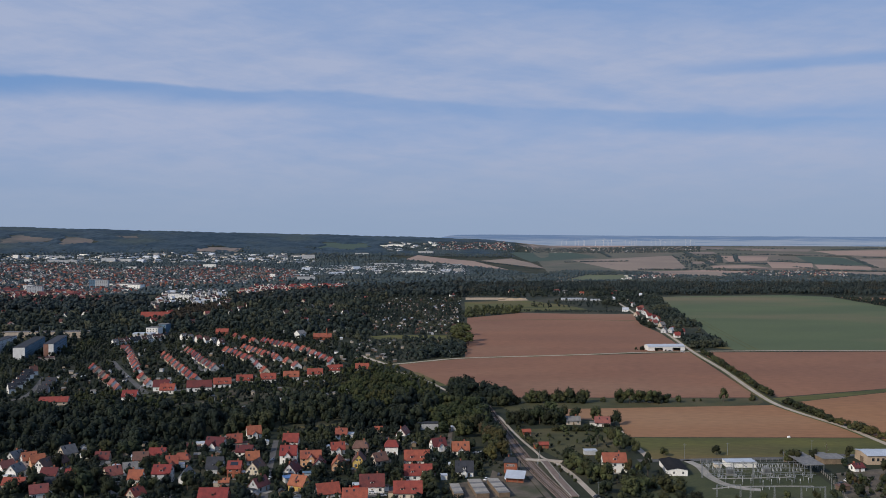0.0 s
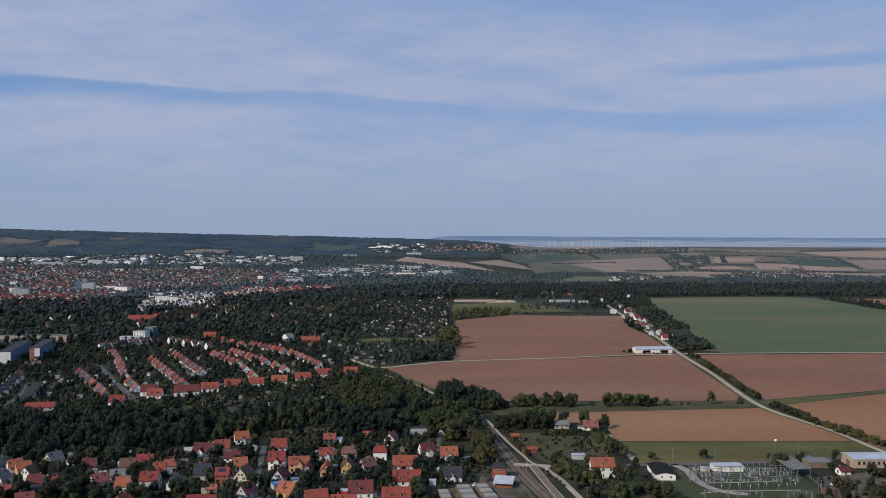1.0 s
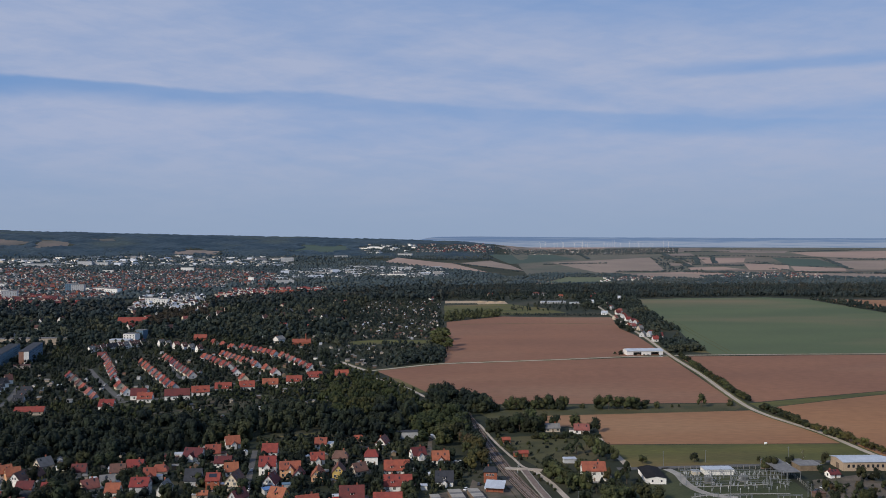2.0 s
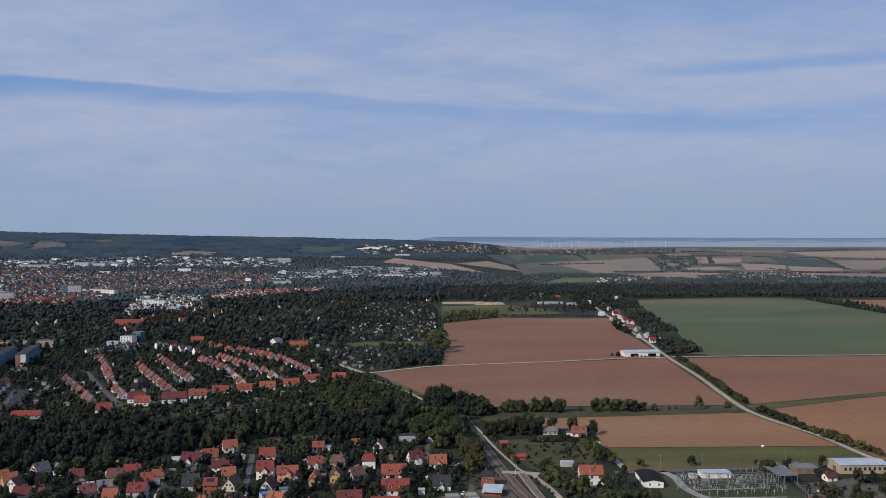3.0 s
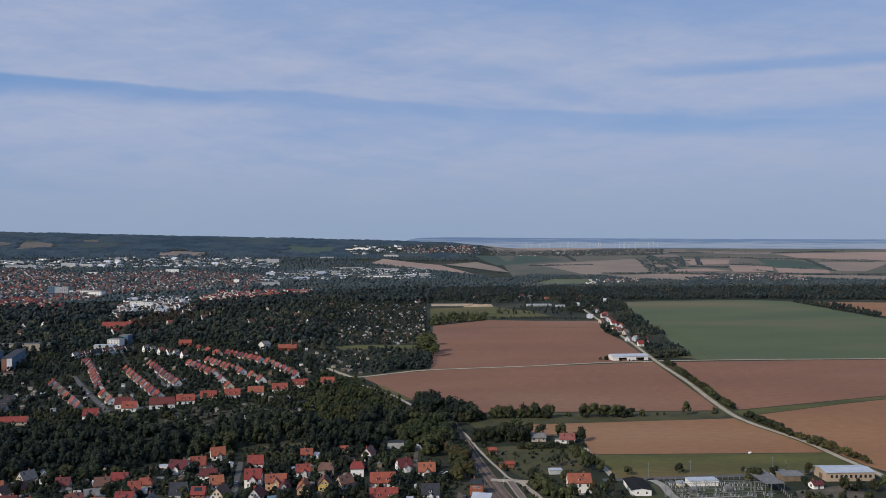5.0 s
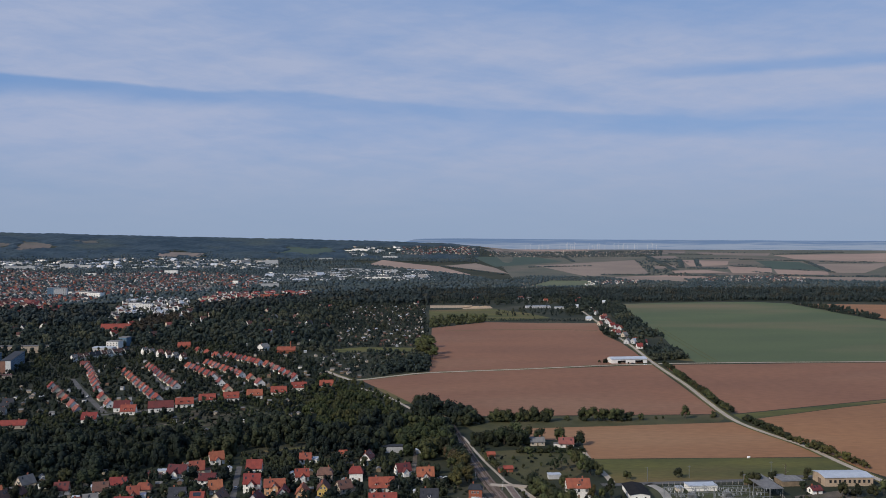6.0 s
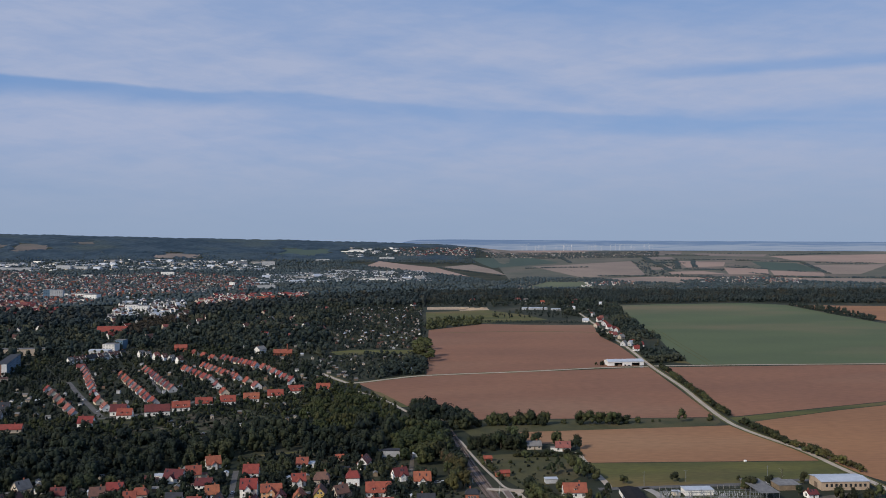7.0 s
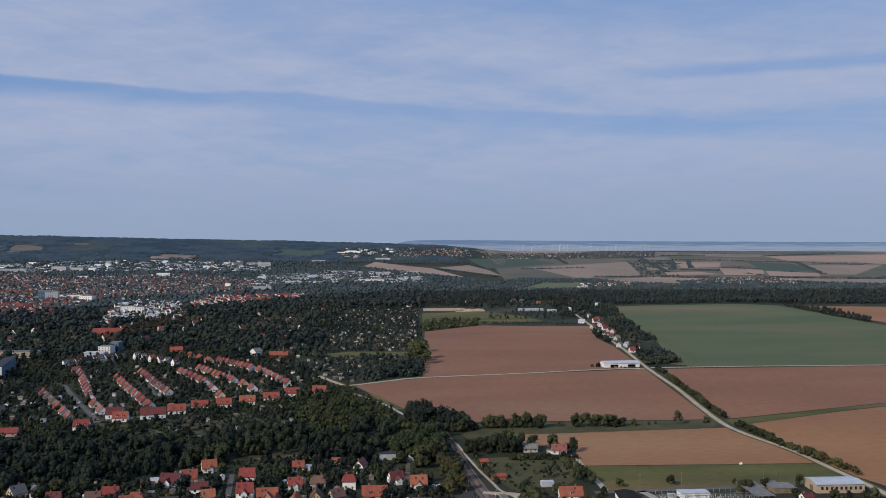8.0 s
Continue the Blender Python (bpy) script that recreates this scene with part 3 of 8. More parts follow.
def crown_arrays(seed, leaves, size, tall=1.0, lobes=7, shape="round"):
    """A crown one unit high over z 0.2 to 1: uneven lobes with a loose skin of leaf clumps. Returns vertices and triangles."""
    rng = np.random.default_rng(seed)
    centres, radii = [], []
    for i in range(lobes):
        a, q = rng.uniform(0, 2 * math.pi), rng.uniform(0.0, 1.0)
        zc = 0.32 + 0.50 * q
        wide = (0.23 * (1.1 - 0.55 * q)) if shape in ("round", "shrub") else (0.10 if shape == "column" else 0.26 * (1.05 - q))
        centres.append((wide * math.cos(a), wide * math.sin(a), zc))
        radii.append((0.21 if shape in ("round", "shrub") else 0.12) * (7 / lobes) ** 0.25 * rng.uniform(0.7, 1.2) * (1.0 if shape != "cone" else 1.3 - 0.8 * q))
    centres, radii = np.array(centres), np.array(radii)
    vs, fs, n = [], [], 0
    cv, cf = ICO1
    for c, r in zip(centres, radii):
        wob = 1 + rng.uniform(-0.22, 0.14, len(cv))
        vs.append(c + cv * (r * 0.74 * wob)[:, None] * (1, 1, 1.2))
        fs.append(cf + n)
        n += len(cv)
    pick = rng.choice(lobes, leaves, p=radii ** 2 / (radii ** 2).sum())
    d = rng.normal(size=(leaves, 3))
    d /= np.linalg.norm(d, axis=1)[:, None]
    d[:, 2] = np.where(d[:, 2] < -0.35, -d[:, 2], d[:, 2])
    pos = centres[pick] + d * (radii[pick] * rng.uniform(0.66, 1.08, leaves))[:, None] * (1, 1, 1.2)
    nrm = d + rng.normal(scale=0.34, size=d.shape) + (0, 0, 0.15)
    nrm /= np.linalg.norm(nrm, axis=1)[:, None]
    t = np.cross(nrm, rng.normal(size=d.shape))
    t /= np.linalg.norm(t, axis=1)[:, None]
    b = np.cross(nrm, t)
    s = size * rng.uniform(0.6, 1.25, leaves)[:, None]
    quad = np.stack([pos + t * s, pos + b * s * 0.8 - nrm * s * 0.15, pos - t * s * 0.9, pos - b * s * 0.85 - nrm * s * 0.1], 1).reshape(-1, 3)
    k = np.arange(leaves) * 4 + n
    fs.append(np.stack([k, k + 1, k + 2], 1))
    fs.append(np.stack([k, k + 2, k + 3], 1))
    vs.append(quad)
    v = np.concatenate(vs)
    v[:, 2] = 0.07 + (v[:, 2] - 0.16) * 1.12 if shape != "column" else v[:, 2] - 0.1
    if shape == "shrub":
        v = (v - (0, 0, 0.16)) * (1.25, 1.25, 1.15)
    return v, np.concatenate(fs)


def arrays_mesh(name, v, f, mat):
    me = bpy.data.meshes.new(name)
    me.vertices.add(len(v))
    me.vertices.foreach_set("co", np.ascontiguousarray(v, np.float32).ravel())
    me.loops.add(f.size)
    me.loops.foreach_set("vertex_index", np.ascontiguousarray(f, np.int32).ravel())
    me.polygons.add(len(f))
    me.polygons.foreach_set("loop_start", np.arange(len(f), dtype=np.int32) * 3)
    me.materials.append(mat)
    me.update(calc_edges=True)
    return me


def trunk_mesh(seed):
    rng = random.Random(seed)
    m = Mesh()
    m.beam((0, 0, -0.02), (0.005, 0.0, 0.42), 0.022, 6, 0, 0.012)
    for i in range(4):
        a = i * 1.6 + rng.random()
        m.beam((0, 0, 0.22 + 0.05 * i), (0.17 * math.cos(a), 0.17 * math.sin(a), 0.48 + 0.06 * i), 0.010, 4, 0, 0.005)
    return m.data("trunk", BARK)


TRUNKS = [trunk_mesh(k) for k in range(2)]
TREE_KINDS = {}
for kind, mat, shape, lab in (
    ("broad", LEAF, "round", "broad leafy green tree with an uneven crown"),
    ("shrub", LEAF, "shrub", "dense leafy shrub grown down to the ground"),
    ("darkshrub", LEAF_DARK, "shrub", "dense dark shrub grown down to the ground"),
    ("dark", LEAF_DARK, "round", "dense dark green broadleaf tree"),
    ("gold", LEAF_GOLD, "round", "tree with yellowing autumn leaves"),
    ("rust", LEAF_RUST, "round", "tree with rust-brown autumn leaves"),
    ("poplar", LEAF_LIME, "column", "tall slim yellow-green poplar"),
    ("conifer", LEAF_DARK, "cone", "dark green pointed conifer tree"),
):
    TREE_KINDS[kind] = ([arrays_mesh("crown", *crown_arrays(40 + 7 * k, 360, 0.041, 1.0, 11, shape), mat) for k in range(3)], lab)

tree_count = 0


def tree(x, y, tall, kind="broad", wide=1.0, group="", label="", z=0.0):
    """One tree with its trunk and crown, tall metres high."""
    global tree_count
    tree_count += 1
    crowns, lab = TREE_KINDS[kind]
    ob = thing("tree", x, y, (tree_count * 137.5) % 360, label or lab, "tree", group, z)
    ob.scale = (tall * wide, tall * wide, tall)
    part("trunk", TRUNKS[tree_count % 2], None, ob)
    part("crown", crowns[tree_count % 3], None, ob)
    return ob


# crowns for what nobody can count: many copies joined into one mesh
NEAR_CROWNS = [crown_arrays(200 + k, 132, 0.055, 1.0, 8) for k in range(7)] + [crown_arrays(230 + k, 100, 0.068, 1.0, 6, "cone") for k in range(1)]
BUSHES = [crown_arrays(260 + k, 16, 0.13, 1.0, 3, "shrub") for k in range(5)]
BELT_CROWNS = [crown_arrays(320 + k, 26, 0.115, 1.0, 3) for k in range(5)]
MID_CROWNS = [crown_arrays(300 + k, 30, 0.10, 1.0, 4) for k in range(5)]


def far_crown(seed):
    rng = np.random.default_rng(seed)
    v, f = ICO1
    v = v * (1 + rng.uniform(-0.25, 0.15, len(v)))[:, None] * (0.42, 0.42, 0.5) + (0, 0, 0.5)
    return v, f


FAR_CROWNS = [far_crown(400 + k) for k in range(5)]


def plant(name, pts, talls, crowns, mat, label, seed, wide=1.0, category="trees"):
    """Many crowns in one mesh. pts: x, y of each; talls: the height of each."""
    rng = np.random.default_rng(seed)
    vs, fs, n = [], [], 0
    pts = np.asarray(pts, float)
    zs = height(pts[:, 0], pts[:, 1])
    for (x, y), z, t in zip(pts, zs, talls):
        v, f = crowns[rng.integers(len(crowns))]
        a = rng.uniform(0, 6.283)
        c, s = math.cos(a), math.sin(a)
        w = t * wide * rng.uniform(0.8, 1.25)
        q = np.empty_like(v)
        q[:, 0], q[:, 1], q[:, 2] = (v[:, 0] * c - v[:, 1] * s) * w + x, (v[:, 0] * s + v[:, 1] * c) * w + y, v[:, 2] * t + z - 0.12 * t
        vs.append(q)
        fs.append(f + n)
        n += len(v)
    ob = new(name, arrays_mesh(name, np.concatenate(vs), np.concatenate(fs), mat))
    return tagged(ob, label, category, kind="stuff")


def scatter(poly, gap, seed, keep_off=True, jitter=0.45, margin=0.0):
    """Points spread over an area, about gap metres apart, off all that is taken."""
    rng = np.random.default_rng(seed)
    p = np.array(poly, float)
    xs, ys = np.arange(p[:, 0].min(), p[:, 0].max(), gap), np.arange(p[:, 1].min(), p[:, 1].max(), gap * 0.87)
    gx, gy = np.meshgrid(xs, ys)
    gx[1::2] += gap / 2
    gx, gy = gx.ravel() + rng.uniform(-jitter, jitter, gx.size) * gap, gy.ravel() + rng.uniform(-jitter, jitter, gy.size) * gap
    ok = inside(gx, gy, [tuple(q) for q in p])
    if keep_off:
        ok &= is_free(gx, gy)
        for dx, dy in ((margin, 0), (-margin, 0), (0, margin), (0, -margin)):
            ok &= is_free(gx + dx, gy + dy)
    return np.stack([gx[ok], gy[ok]], 1)


# ---- houses ----
def window_data(w, h):
    m = Mesh()
    m.box(-w / 2 - 0.08, -0.05, -0.08, w / 2 + 0.08, 0.0, h + 0.08)
    p = Mesh()
    p.box(-w / 2, -0.065, 0.0, -0.04, -0.045, h)
    p.box(0.04, -0.065, 0.0, w / 2, -0.045, h)
    return m.data("window", FRAME), p.data("pane", GLASS)


WINDOWS = {"house": window_data(1.25, 1.45), "small": window_data(0.95, 1.1), "wide": window_data(1.9, 1.5)}
FAR_WINDOW = Mesh()
FAR_WINDOW.box(-0.6, -0.05, 0, 0.6, 0.0, 1.35)
FAR_WINDOW = FAR_WINDOW.data("window", GLASS)
DOOR = Mesh()
DOOR.box(-0.5, -0.08, 0, 0.5, 0.0, 2.05)
DOOR = DOOR.data("door", TIMBER)


def gable_walls(w, d, eaves, rise):
    m = Mesh()
    ring = [(-w / 2, -d / 2), (w / 2, -d / 2), (w / 2, d / 2), (-w / 2, d / 2)]
    for i in range(4):
        a, b = ring[i], ring[(i + 1) % 4]
        pts = [(*a, -0.3), (*b, -0.3), (*b, eaves), (*a, eaves)]
        if i in (1, 3):
            pts.insert(3, (b[0], 0.0, eaves + rise))
        m.face(pts)
    return m


def gable_roof(w, d, eaves, rise, over=0.5, thick=0.28):
    m = Mesh()
    k = rise / (d / 2)
    x = w / 2 + over * 0.7
    lo = eaves - over * k
    for s in (-1, 1):
        y = s * (d / 2 + over)
        a = [(-x, y, lo), (x, y, lo), (x, 0, eaves + rise), (-x, 0, eaves + rise)]
        if s > 0:
            a = a[::-1]
        m.solid(a, [(p[0], p[1], p[2] + thick) for p in a])
    return m


def hip_roof(w, d, eaves, rise, over=0.5, thick=0.25, ridge=0.35):
    m = Mesh()
    x, y = w / 2 + over, d / 2 + over
    r = max(w * ridge - 0.2, 0.1) if w >= d else 0.1
    top = [(-r, -0.05), (r, -0.05), (r, 0.05), (-r, 0.05)]
    base = [(-x, -y), (x, -y), (x, y), (-x, y)]
    m.solid([(*p, eaves - 0.1) for p in base], [(*p, eaves - 0.1 + thick) for p in base])
    n = len(m.v)
    m.v += [(*p, eaves - 0.1 + thick) for p in base] + [(*p, eaves + rise) for p in top]
    for i in range(4):
        j = (i + 1) % 4
        m.f.append((n + i, n + j, n + 4 + j, n + 4 + i))
        m.m.append(0)
    m.f.append((n + 4, n + 5, n + 6, n + 7))
    m.m.append(0)
    return m


def side_pose(side, w, d, u, z):
    """Where a window sits: side 0 front, 1 right, 2 back, 3 left; u along the wall."""
    if side == 0:
        return pose(u, -d / 2, z)
    if side == 2:
        return pose(-u, d / 2, z, 0, 0, 180)
    if side == 1:
        return pose(w / 2, u, z, 0, 0, 90)
    return pose(-w / 2, -u, z, 0, 0, -90)


def house(x, y, rot, w, d, eaves, rise, wall, roof, label, hip=False, dormers=0, chimney=True, detail=True, solar=False,
          wing=0.0, group="houses on the near streets", name="house", category="house", shift=0.45, storey=2.75, skip=1.0):
    """A house whose ridge runs along its width w; x, y is the middle of its side towards the valley road."""
    y = y + shift * (d * abs(math.cos(radians(rot))) + w * abs(math.sin(radians(rot))))
    ob = thing(name, x, y, rot, label, category, group)
    c, s = math.cos(radians(rot)), math.sin(radians(rot))
    hw, hd = w / 2 + 1.2, d / 2 + 1.2
    take_poly([(x + c * a - s * b, y + s * a + c * b) for a, b in ((-hw, -hd), (hw, -hd), (hw, hd), (-hw, hd))])
    if hip:
        m = Mesh()
        m.box(-w / 2, -d / 2, -0.3, w / 2, d / 2, eaves)
        part("wall", m, wall, ob)
        part("roof", hip_roof(w, d, eaves, rise), roof, ob)
    else:
        part("wall", gable_walls(w, d, eaves, rise), wall, ob)
        part("roof", gable_roof(w, d, eaves, rise), roof, ob)
    if chimney:
        m = Mesh()
        cx = w * 0.22 * (1 if int(abs(x)) % 2 else -1)
        m.box(cx - 0.35, 0.3, eaves + rise * 0.4, cx + 0.35, 1.0, eaves + rise + 0.9)
        m.box(cx - 0.45, 0.2, eaves + rise + 0.9, cx + 0.45, 1.1, eaves + rise + 1.05)
        part("chimney", m, BRICK, ob, "brick chimney")
    storeys = max(1, int((eaves + 0.3) / storey))
    for f in range(storeys):
        z = 0.95 + f * storey
        for side in range(4):
            span = w if side in (0, 2) else d
            n = max(1, int(span / (3.3 if detail else 4.4) * skip))
            for i in range(n):
                u = (i + 0.5) * span / n - span / 2
                at = side_pose(side, w, d, u, z)
                if f == 0 and side == 0 and i == n // 2 and detail:
                    part("door", DOOR, None, ob, "", side_pose(side, w, d, u, 0.05))
                elif detail:
                    win = part("window", WINDOWS["house"][0], None, ob, "", at)
                    part("pane", WINDOWS["house"][1], None, win)
                else:
                    part("window", FAR_WINDOW, None, ob, "", at)
    if not hip and detail and rise > 2.5:
        for side in (1, 3):
            for u in ((-0.9, 0.9) if d > 6.5 else (0,)):
                win = part("window", WINDOWS["small"][0], None, ob, "", side_pose(side, w, d, u, eaves + 0.5))
                part("pane", WINDOWS["small"][1], None, win)
    k = rise / (d / 2)
    for i in range(dormers):
        u = (i + 0.5) * w * 0.8 / dormers - w * 0.4
        z0 = eaves + rise * 0.18
        y0 = -d / 2 + rise * 0.18 / k + 0.05
        m = Mesh()
        m.box(u - 0.8, y0, z0, u + 0.8, y0 + 1.9, z0 + 1.25)
        dm = part("dormer", m, wall, ob)
        m = Mesh()
        m.solid([(u - 1.0, y0 - 0.3, z0 + 1.2), (u + 1.0, y0 - 0.3, z0 + 1.2), (u + 1.0, y0 + 2.6, z0 + 1.75), (u - 1.0, y0 + 2.6, z0 + 1.75)],
                [(u - 1.0, y0 - 0.3, z0 + 1.35), (u + 1.0, y0 - 0.3, z0 + 1.35), (u + 1.0, y0 + 2.6, z0 + 1.9), (u - 1.0, y0 + 2.6, z0 + 1.9)])
        part("dormer_roof", m, roof, dm)
        m = Mesh()
        m.box(u - 0.55, y0 - 0.05, z0 + 0.25, u + 0.55, y0, z0 + 1.1)
        part("pane", m, GLASS, dm)
    if detail and category == "house":
        pick = random.Random(int(abs(x * 7) + abs(y * 3)))
        for i in range(pick.choice((0, 1, 2, 2))):
            u, v = pick.uniform(-w * 0.38, w * 0.38), pick.uniform(0.45, 0.75)
            m = Mesh()
            zz, yy = eaves + rise * v + 0.27, -d / 2 * (1 - v)
            q = [(u - 0.4, yy - 0.5, zz - 0.5 * k), (u + 0.4, yy - 0.5, zz - 0.5 * k), (u + 0.4, yy + 0.5, zz + 0.5 * k), (u - 0.4, yy + 0.5, zz + 0.5 * k)]
            m.solid(q, [(p[0], p[1], p[2] + 0.12) for p in q])
            part("skylight", m, GLASS, ob)
        if pick.random() < 0.6 and not hip:
            side, aw, ad = pick.choice((-1, 1)), pick.uniform(2.4, 3.8), pick.uniform(3.0, 4.6)
            x0 = side * w / 2 if side > 0 else -w / 2 - aw
            m = Mesh()
            m.box(x0, -ad / 2, -0.2, x0 + aw, ad / 2, 2.4)
            an = part("annex", m, wall, ob)
            m = Mesh()
            m.box(x0 - 0.15, -ad / 2 - 0.2, 2.4, x0 + aw + 0.15, ad / 2 + 0.2, 2.6)
            part("annex_roof", m, pick.choice((GREY, METAL_ROOF, SLATE, BROWN)), an)
        if pick.random() < 0.55:
            pw = pick.uniform(3.5, 6.0)
            m = Mesh()
            m.box(-pw / 2, -d / 2 - pick.uniform(2.5, 4.0), 0.0, pw / 2, -d / 2, 0.14)
            part("terrace_slab", m, CONCRETE, ob)
    if wing:
        # a cross gable on the front
        ww, wd = wing, 2.4
        m = Mesh()
        e2 = eaves - 0.2
        r2 = min(rise * 0.85, ww * 0.6)
        m.face([(-ww / 2, -d / 2 - wd, -0.3), (ww / 2, -d / 2 - wd, -0.3), (ww / 2, -d / 2 - wd, e2), (0, -d / 2 - wd, e2 + r2), (-ww / 2, -d / 2 - wd, e2)])
        m.face([(ww / 2, -d / 2 - wd, -0.3), (ww / 2, -d / 2, -0.3), (ww / 2, -d / 2, e2), (ww / 2, -d / 2 - wd, e2)])
        m.face([(-ww / 2, -d / 2, -0.3), (-ww / 2, -d / 2 - wd, -0.3), (-ww / 2, -d / 2 - wd, e2), (-ww / 2, -d / 2, e2)])
        wg = part("wing", m, wall, ob)
        m = Mesh()
        for sgn in (-1, 1):
            a = [(sgn * (ww / 2 + 0.3), -d / 2 - wd - 0.4, e2 - 0.2), (sgn * (ww / 2 + 0.3), 0.0, e2 - 0.2), (0, 0.0, e2 + r2 + 0.03), (0, -d / 2 - wd - 0.4, e2 + r2 + 0.03)]
            if sgn < 0:
                a = a[::-1]
            m.solid(a, [(p[0], p[1], p[2] + 0.25) for p in a])
        part("wing_roof", m, roof, wg)
        for f in range(storeys + 1):
            win = part("window", WINDOWS["small"][0], None, wg, "", pose(0, -d / 2 - wd, 0.95 + f * 2.6))
    if solar:
        m = Mesh()
        sx, a0, a1 = w * 0.28, 0.35, 0.8
        p = [(-sx, -d / 2 * (1 - a0), eaves + rise * a0), (sx, -d / 2 * (1 - a0), eaves + rise * a0), (sx, -d / 2 * (1 - a1), eaves + rise * a1), (-sx, -d / 2 * (1 - a1), eaves + rise * a1)]
        m.solid([(q[0], q[1], q[2] + 0.33) for q in p], [(q[0], q[1], q[2] + 0.42) for q in p])
        part("solar_panel", m, PANEL, ob, "dark solar panels")
    return ob


def flat_block(x, y, rot, w, d, tall, wall, roof, label, name="flat_building", category="building", group="", rows=0, cols=0, shift=0.5, gable=None):
    """A flat-roofed block with a shallow parapet and rows of windows."""
    y = y + shift * (d * abs(math.cos(radians(rot))) + w * abs(math.sin(radians(rot))))
    ob = thing(name, x, y, rot, label, category, group)
    c, s = math.cos(radians(rot)), math.sin(radians(rot))
    hw, hd = w / 2 + 1, d / 2 + 1
    take_poly([(x + c * a - s * b, y + s * a + c * b) for a, b in ((-hw, -hd), (hw, -hd), (hw, hd), (-hw, hd))])
    m = Mesh()
    m.box(-w / 2, -d / 2, -0.2, w / 2, d / 2, tall)
    part("wall", m, wall, ob)
    m = Mesh()
    m.box(-w / 2 - 0.2, -d / 2 - 0.2, tall, w / 2 + 0.2, d / 2 + 0.2, tall + 0.3)
    part("roof", m, roof, ob)
    if gable:
        step = (d - 0.2) / len(gable)
        for k, mat in enumerate(gable):
            m = Mesh()
            m.box(-w / 2 - 0.12, d / 2 - 0.1 - (k + 1) * step, 0, -w / 2, d / 2 - 0.1 - k * step, tall - 0.1)
            part("gable_panel", m, mat, ob)
    for r in range(rows):
        for side in (0, 2):
            for i in range(cols):
                u = (i + 0.5) * w / cols - w / 2
                part("window", FAR_WINDOW, None, ob, "", side_pose(side, w, d, u, 1.0 + r * (tall - 0.6) / rows))
    return ob


# ---- houses on the near streets ----
house(4.4, 511.8, 0, 14.3, 9.9, 3.2, 4.6, WHITE, RED, "white house with a long red tiled roof", dormers=2)
house(4.8, 479.6, 0, 15.0, 9.9, 3.2, 4.6, WHITE, RED, "white house with a long red tiled roof", dormers=2)
house(-0.7, 445.5, 0, 14.3, 9.9, 3.4, 4.6, CREAM, RED, "cream house with a red tiled roof", dormers=2)
house(115.4, 491.6, -4, 13.0, 9.6, 6.0, 4.0, WHITE, ORANGE, "white two-storey house with an orange roof and skylights", dormers=1)
house(-19.3, 457.0, 3, 12.5, 9.3, 3.6, 5.0, WHITE, DARKRED, "white house with a dark red roof", dormers=1)
house(-40.2, 501.1, 90, 10.9, 6.7, 3.4, 3.8, PEACH, ORANGE, "orange-rendered house with a steep gable")
house(-28.8, 506.8, 90, 10.9, 6.7, 3.8, 3.8, YELLOW, BROWN, "ochre gabled house with a brown roof")
house(-29.4, 535.7, 0, 9.0, 8.7, 4.6, 3.8, BEIGE, BROWN, "beige house with a brown hipped roof", hip=True)
house(-10.7, 536.4, 0, 7.9, 7.5, 5.0, 3.6, WHITE, RED, "tall white villa with a red hipped roof", hip=True)
house(-4.2, 576.7, 75, 10.9, 6.5, 3.6, 3.8, WHITE, PINK, "white gabled house with a faded pink roof")
house(17.9, 545.3, 20, 8.8, 7.5, 3.2, 4.0, WHITE, DARKRED, "white house with a dark red roof and front gable", wing=3.6)
house(31.2, 534.9, 0, 10.2, 8.1, 3.0, 4.4, WHITE, ORANGE, "white house with an orange cross-gabled roof", wing=3.8)
house(30.6, 486.6, -4, 9.8, 8.7, 3.0, 4.6, WHITE, SLATE, "white house with a dark slate roof", dormers=1, wing=2.6)
house(-56.7, 510.3, 5, 11.7, 8.1, 5.2, 3.4, PEACH, ORANGE, "peach house with an orange cross-gabled roof", wing=4.0)
house(-51.0, 501.5, 90, 10.2, 6.0, 3.2, 3.4, PALEGREY, DARKRED, "grey gabled house with a dark red roof")
house(-57.1, 459.5, -28, 9.2, 7.5, 3.4, 4.2, YELLOW, ORANGE, "ochre house with an orange roof", dormers=1)
house(-64.7, 487.8, 80, 10.9, 7.0, 3.2, 4.2, WHITE, DARKRED, "white gabled house with a dark red roof")
house(-70.2, 517.2, 0, 9.5, 8.1, 5.6, 4.6, WHITE, RED, "tall white timber-framed house with a red roof", wing=3.4)
house(-74.4, 559.1, 0, 9.5, 8.1, 3.6, 4.4, WHITE, RED, "white house with a red roof")
house(-83.9, 484.0, 80, 11.6, 7.4, 5.2, 4.4, CREAM, BROWN, "tall cream gabled house with three storeys of windows")
house(-91.0, 515.4, 15, 7.6, 7.1, 3.2, 4.0, WHITE, ORANGE, "small white house with an orange roof")
house(-77.8, 458.2, 60, 9.5, 6.0, 3.4, 3.8, PALEGREY, PINK, "grey house with a faded pink roof")
house(-99.2, 536.9, 0, 9.8, 7.0, 2.8, 3.2, WHITE, DARKRED, "low white house with a dark red roof")
house(-109.9, 558.9, 10, 9.2, 7.8, 3.4, 4.4, CREAM, ORANGE, "cream house with an orange roof")
house(-102.3, 583.6, 20, 9.2, 7.4, 3.2, 4.4, WHITE, ORANGE, "white house with an orange roof", wing=3.4)
house(-95.9, 489.0, 0, 7.3, 7.6, 5.2, 3.2, BRICK, RED, "brick house with a red roof and solar panels", solar=True)
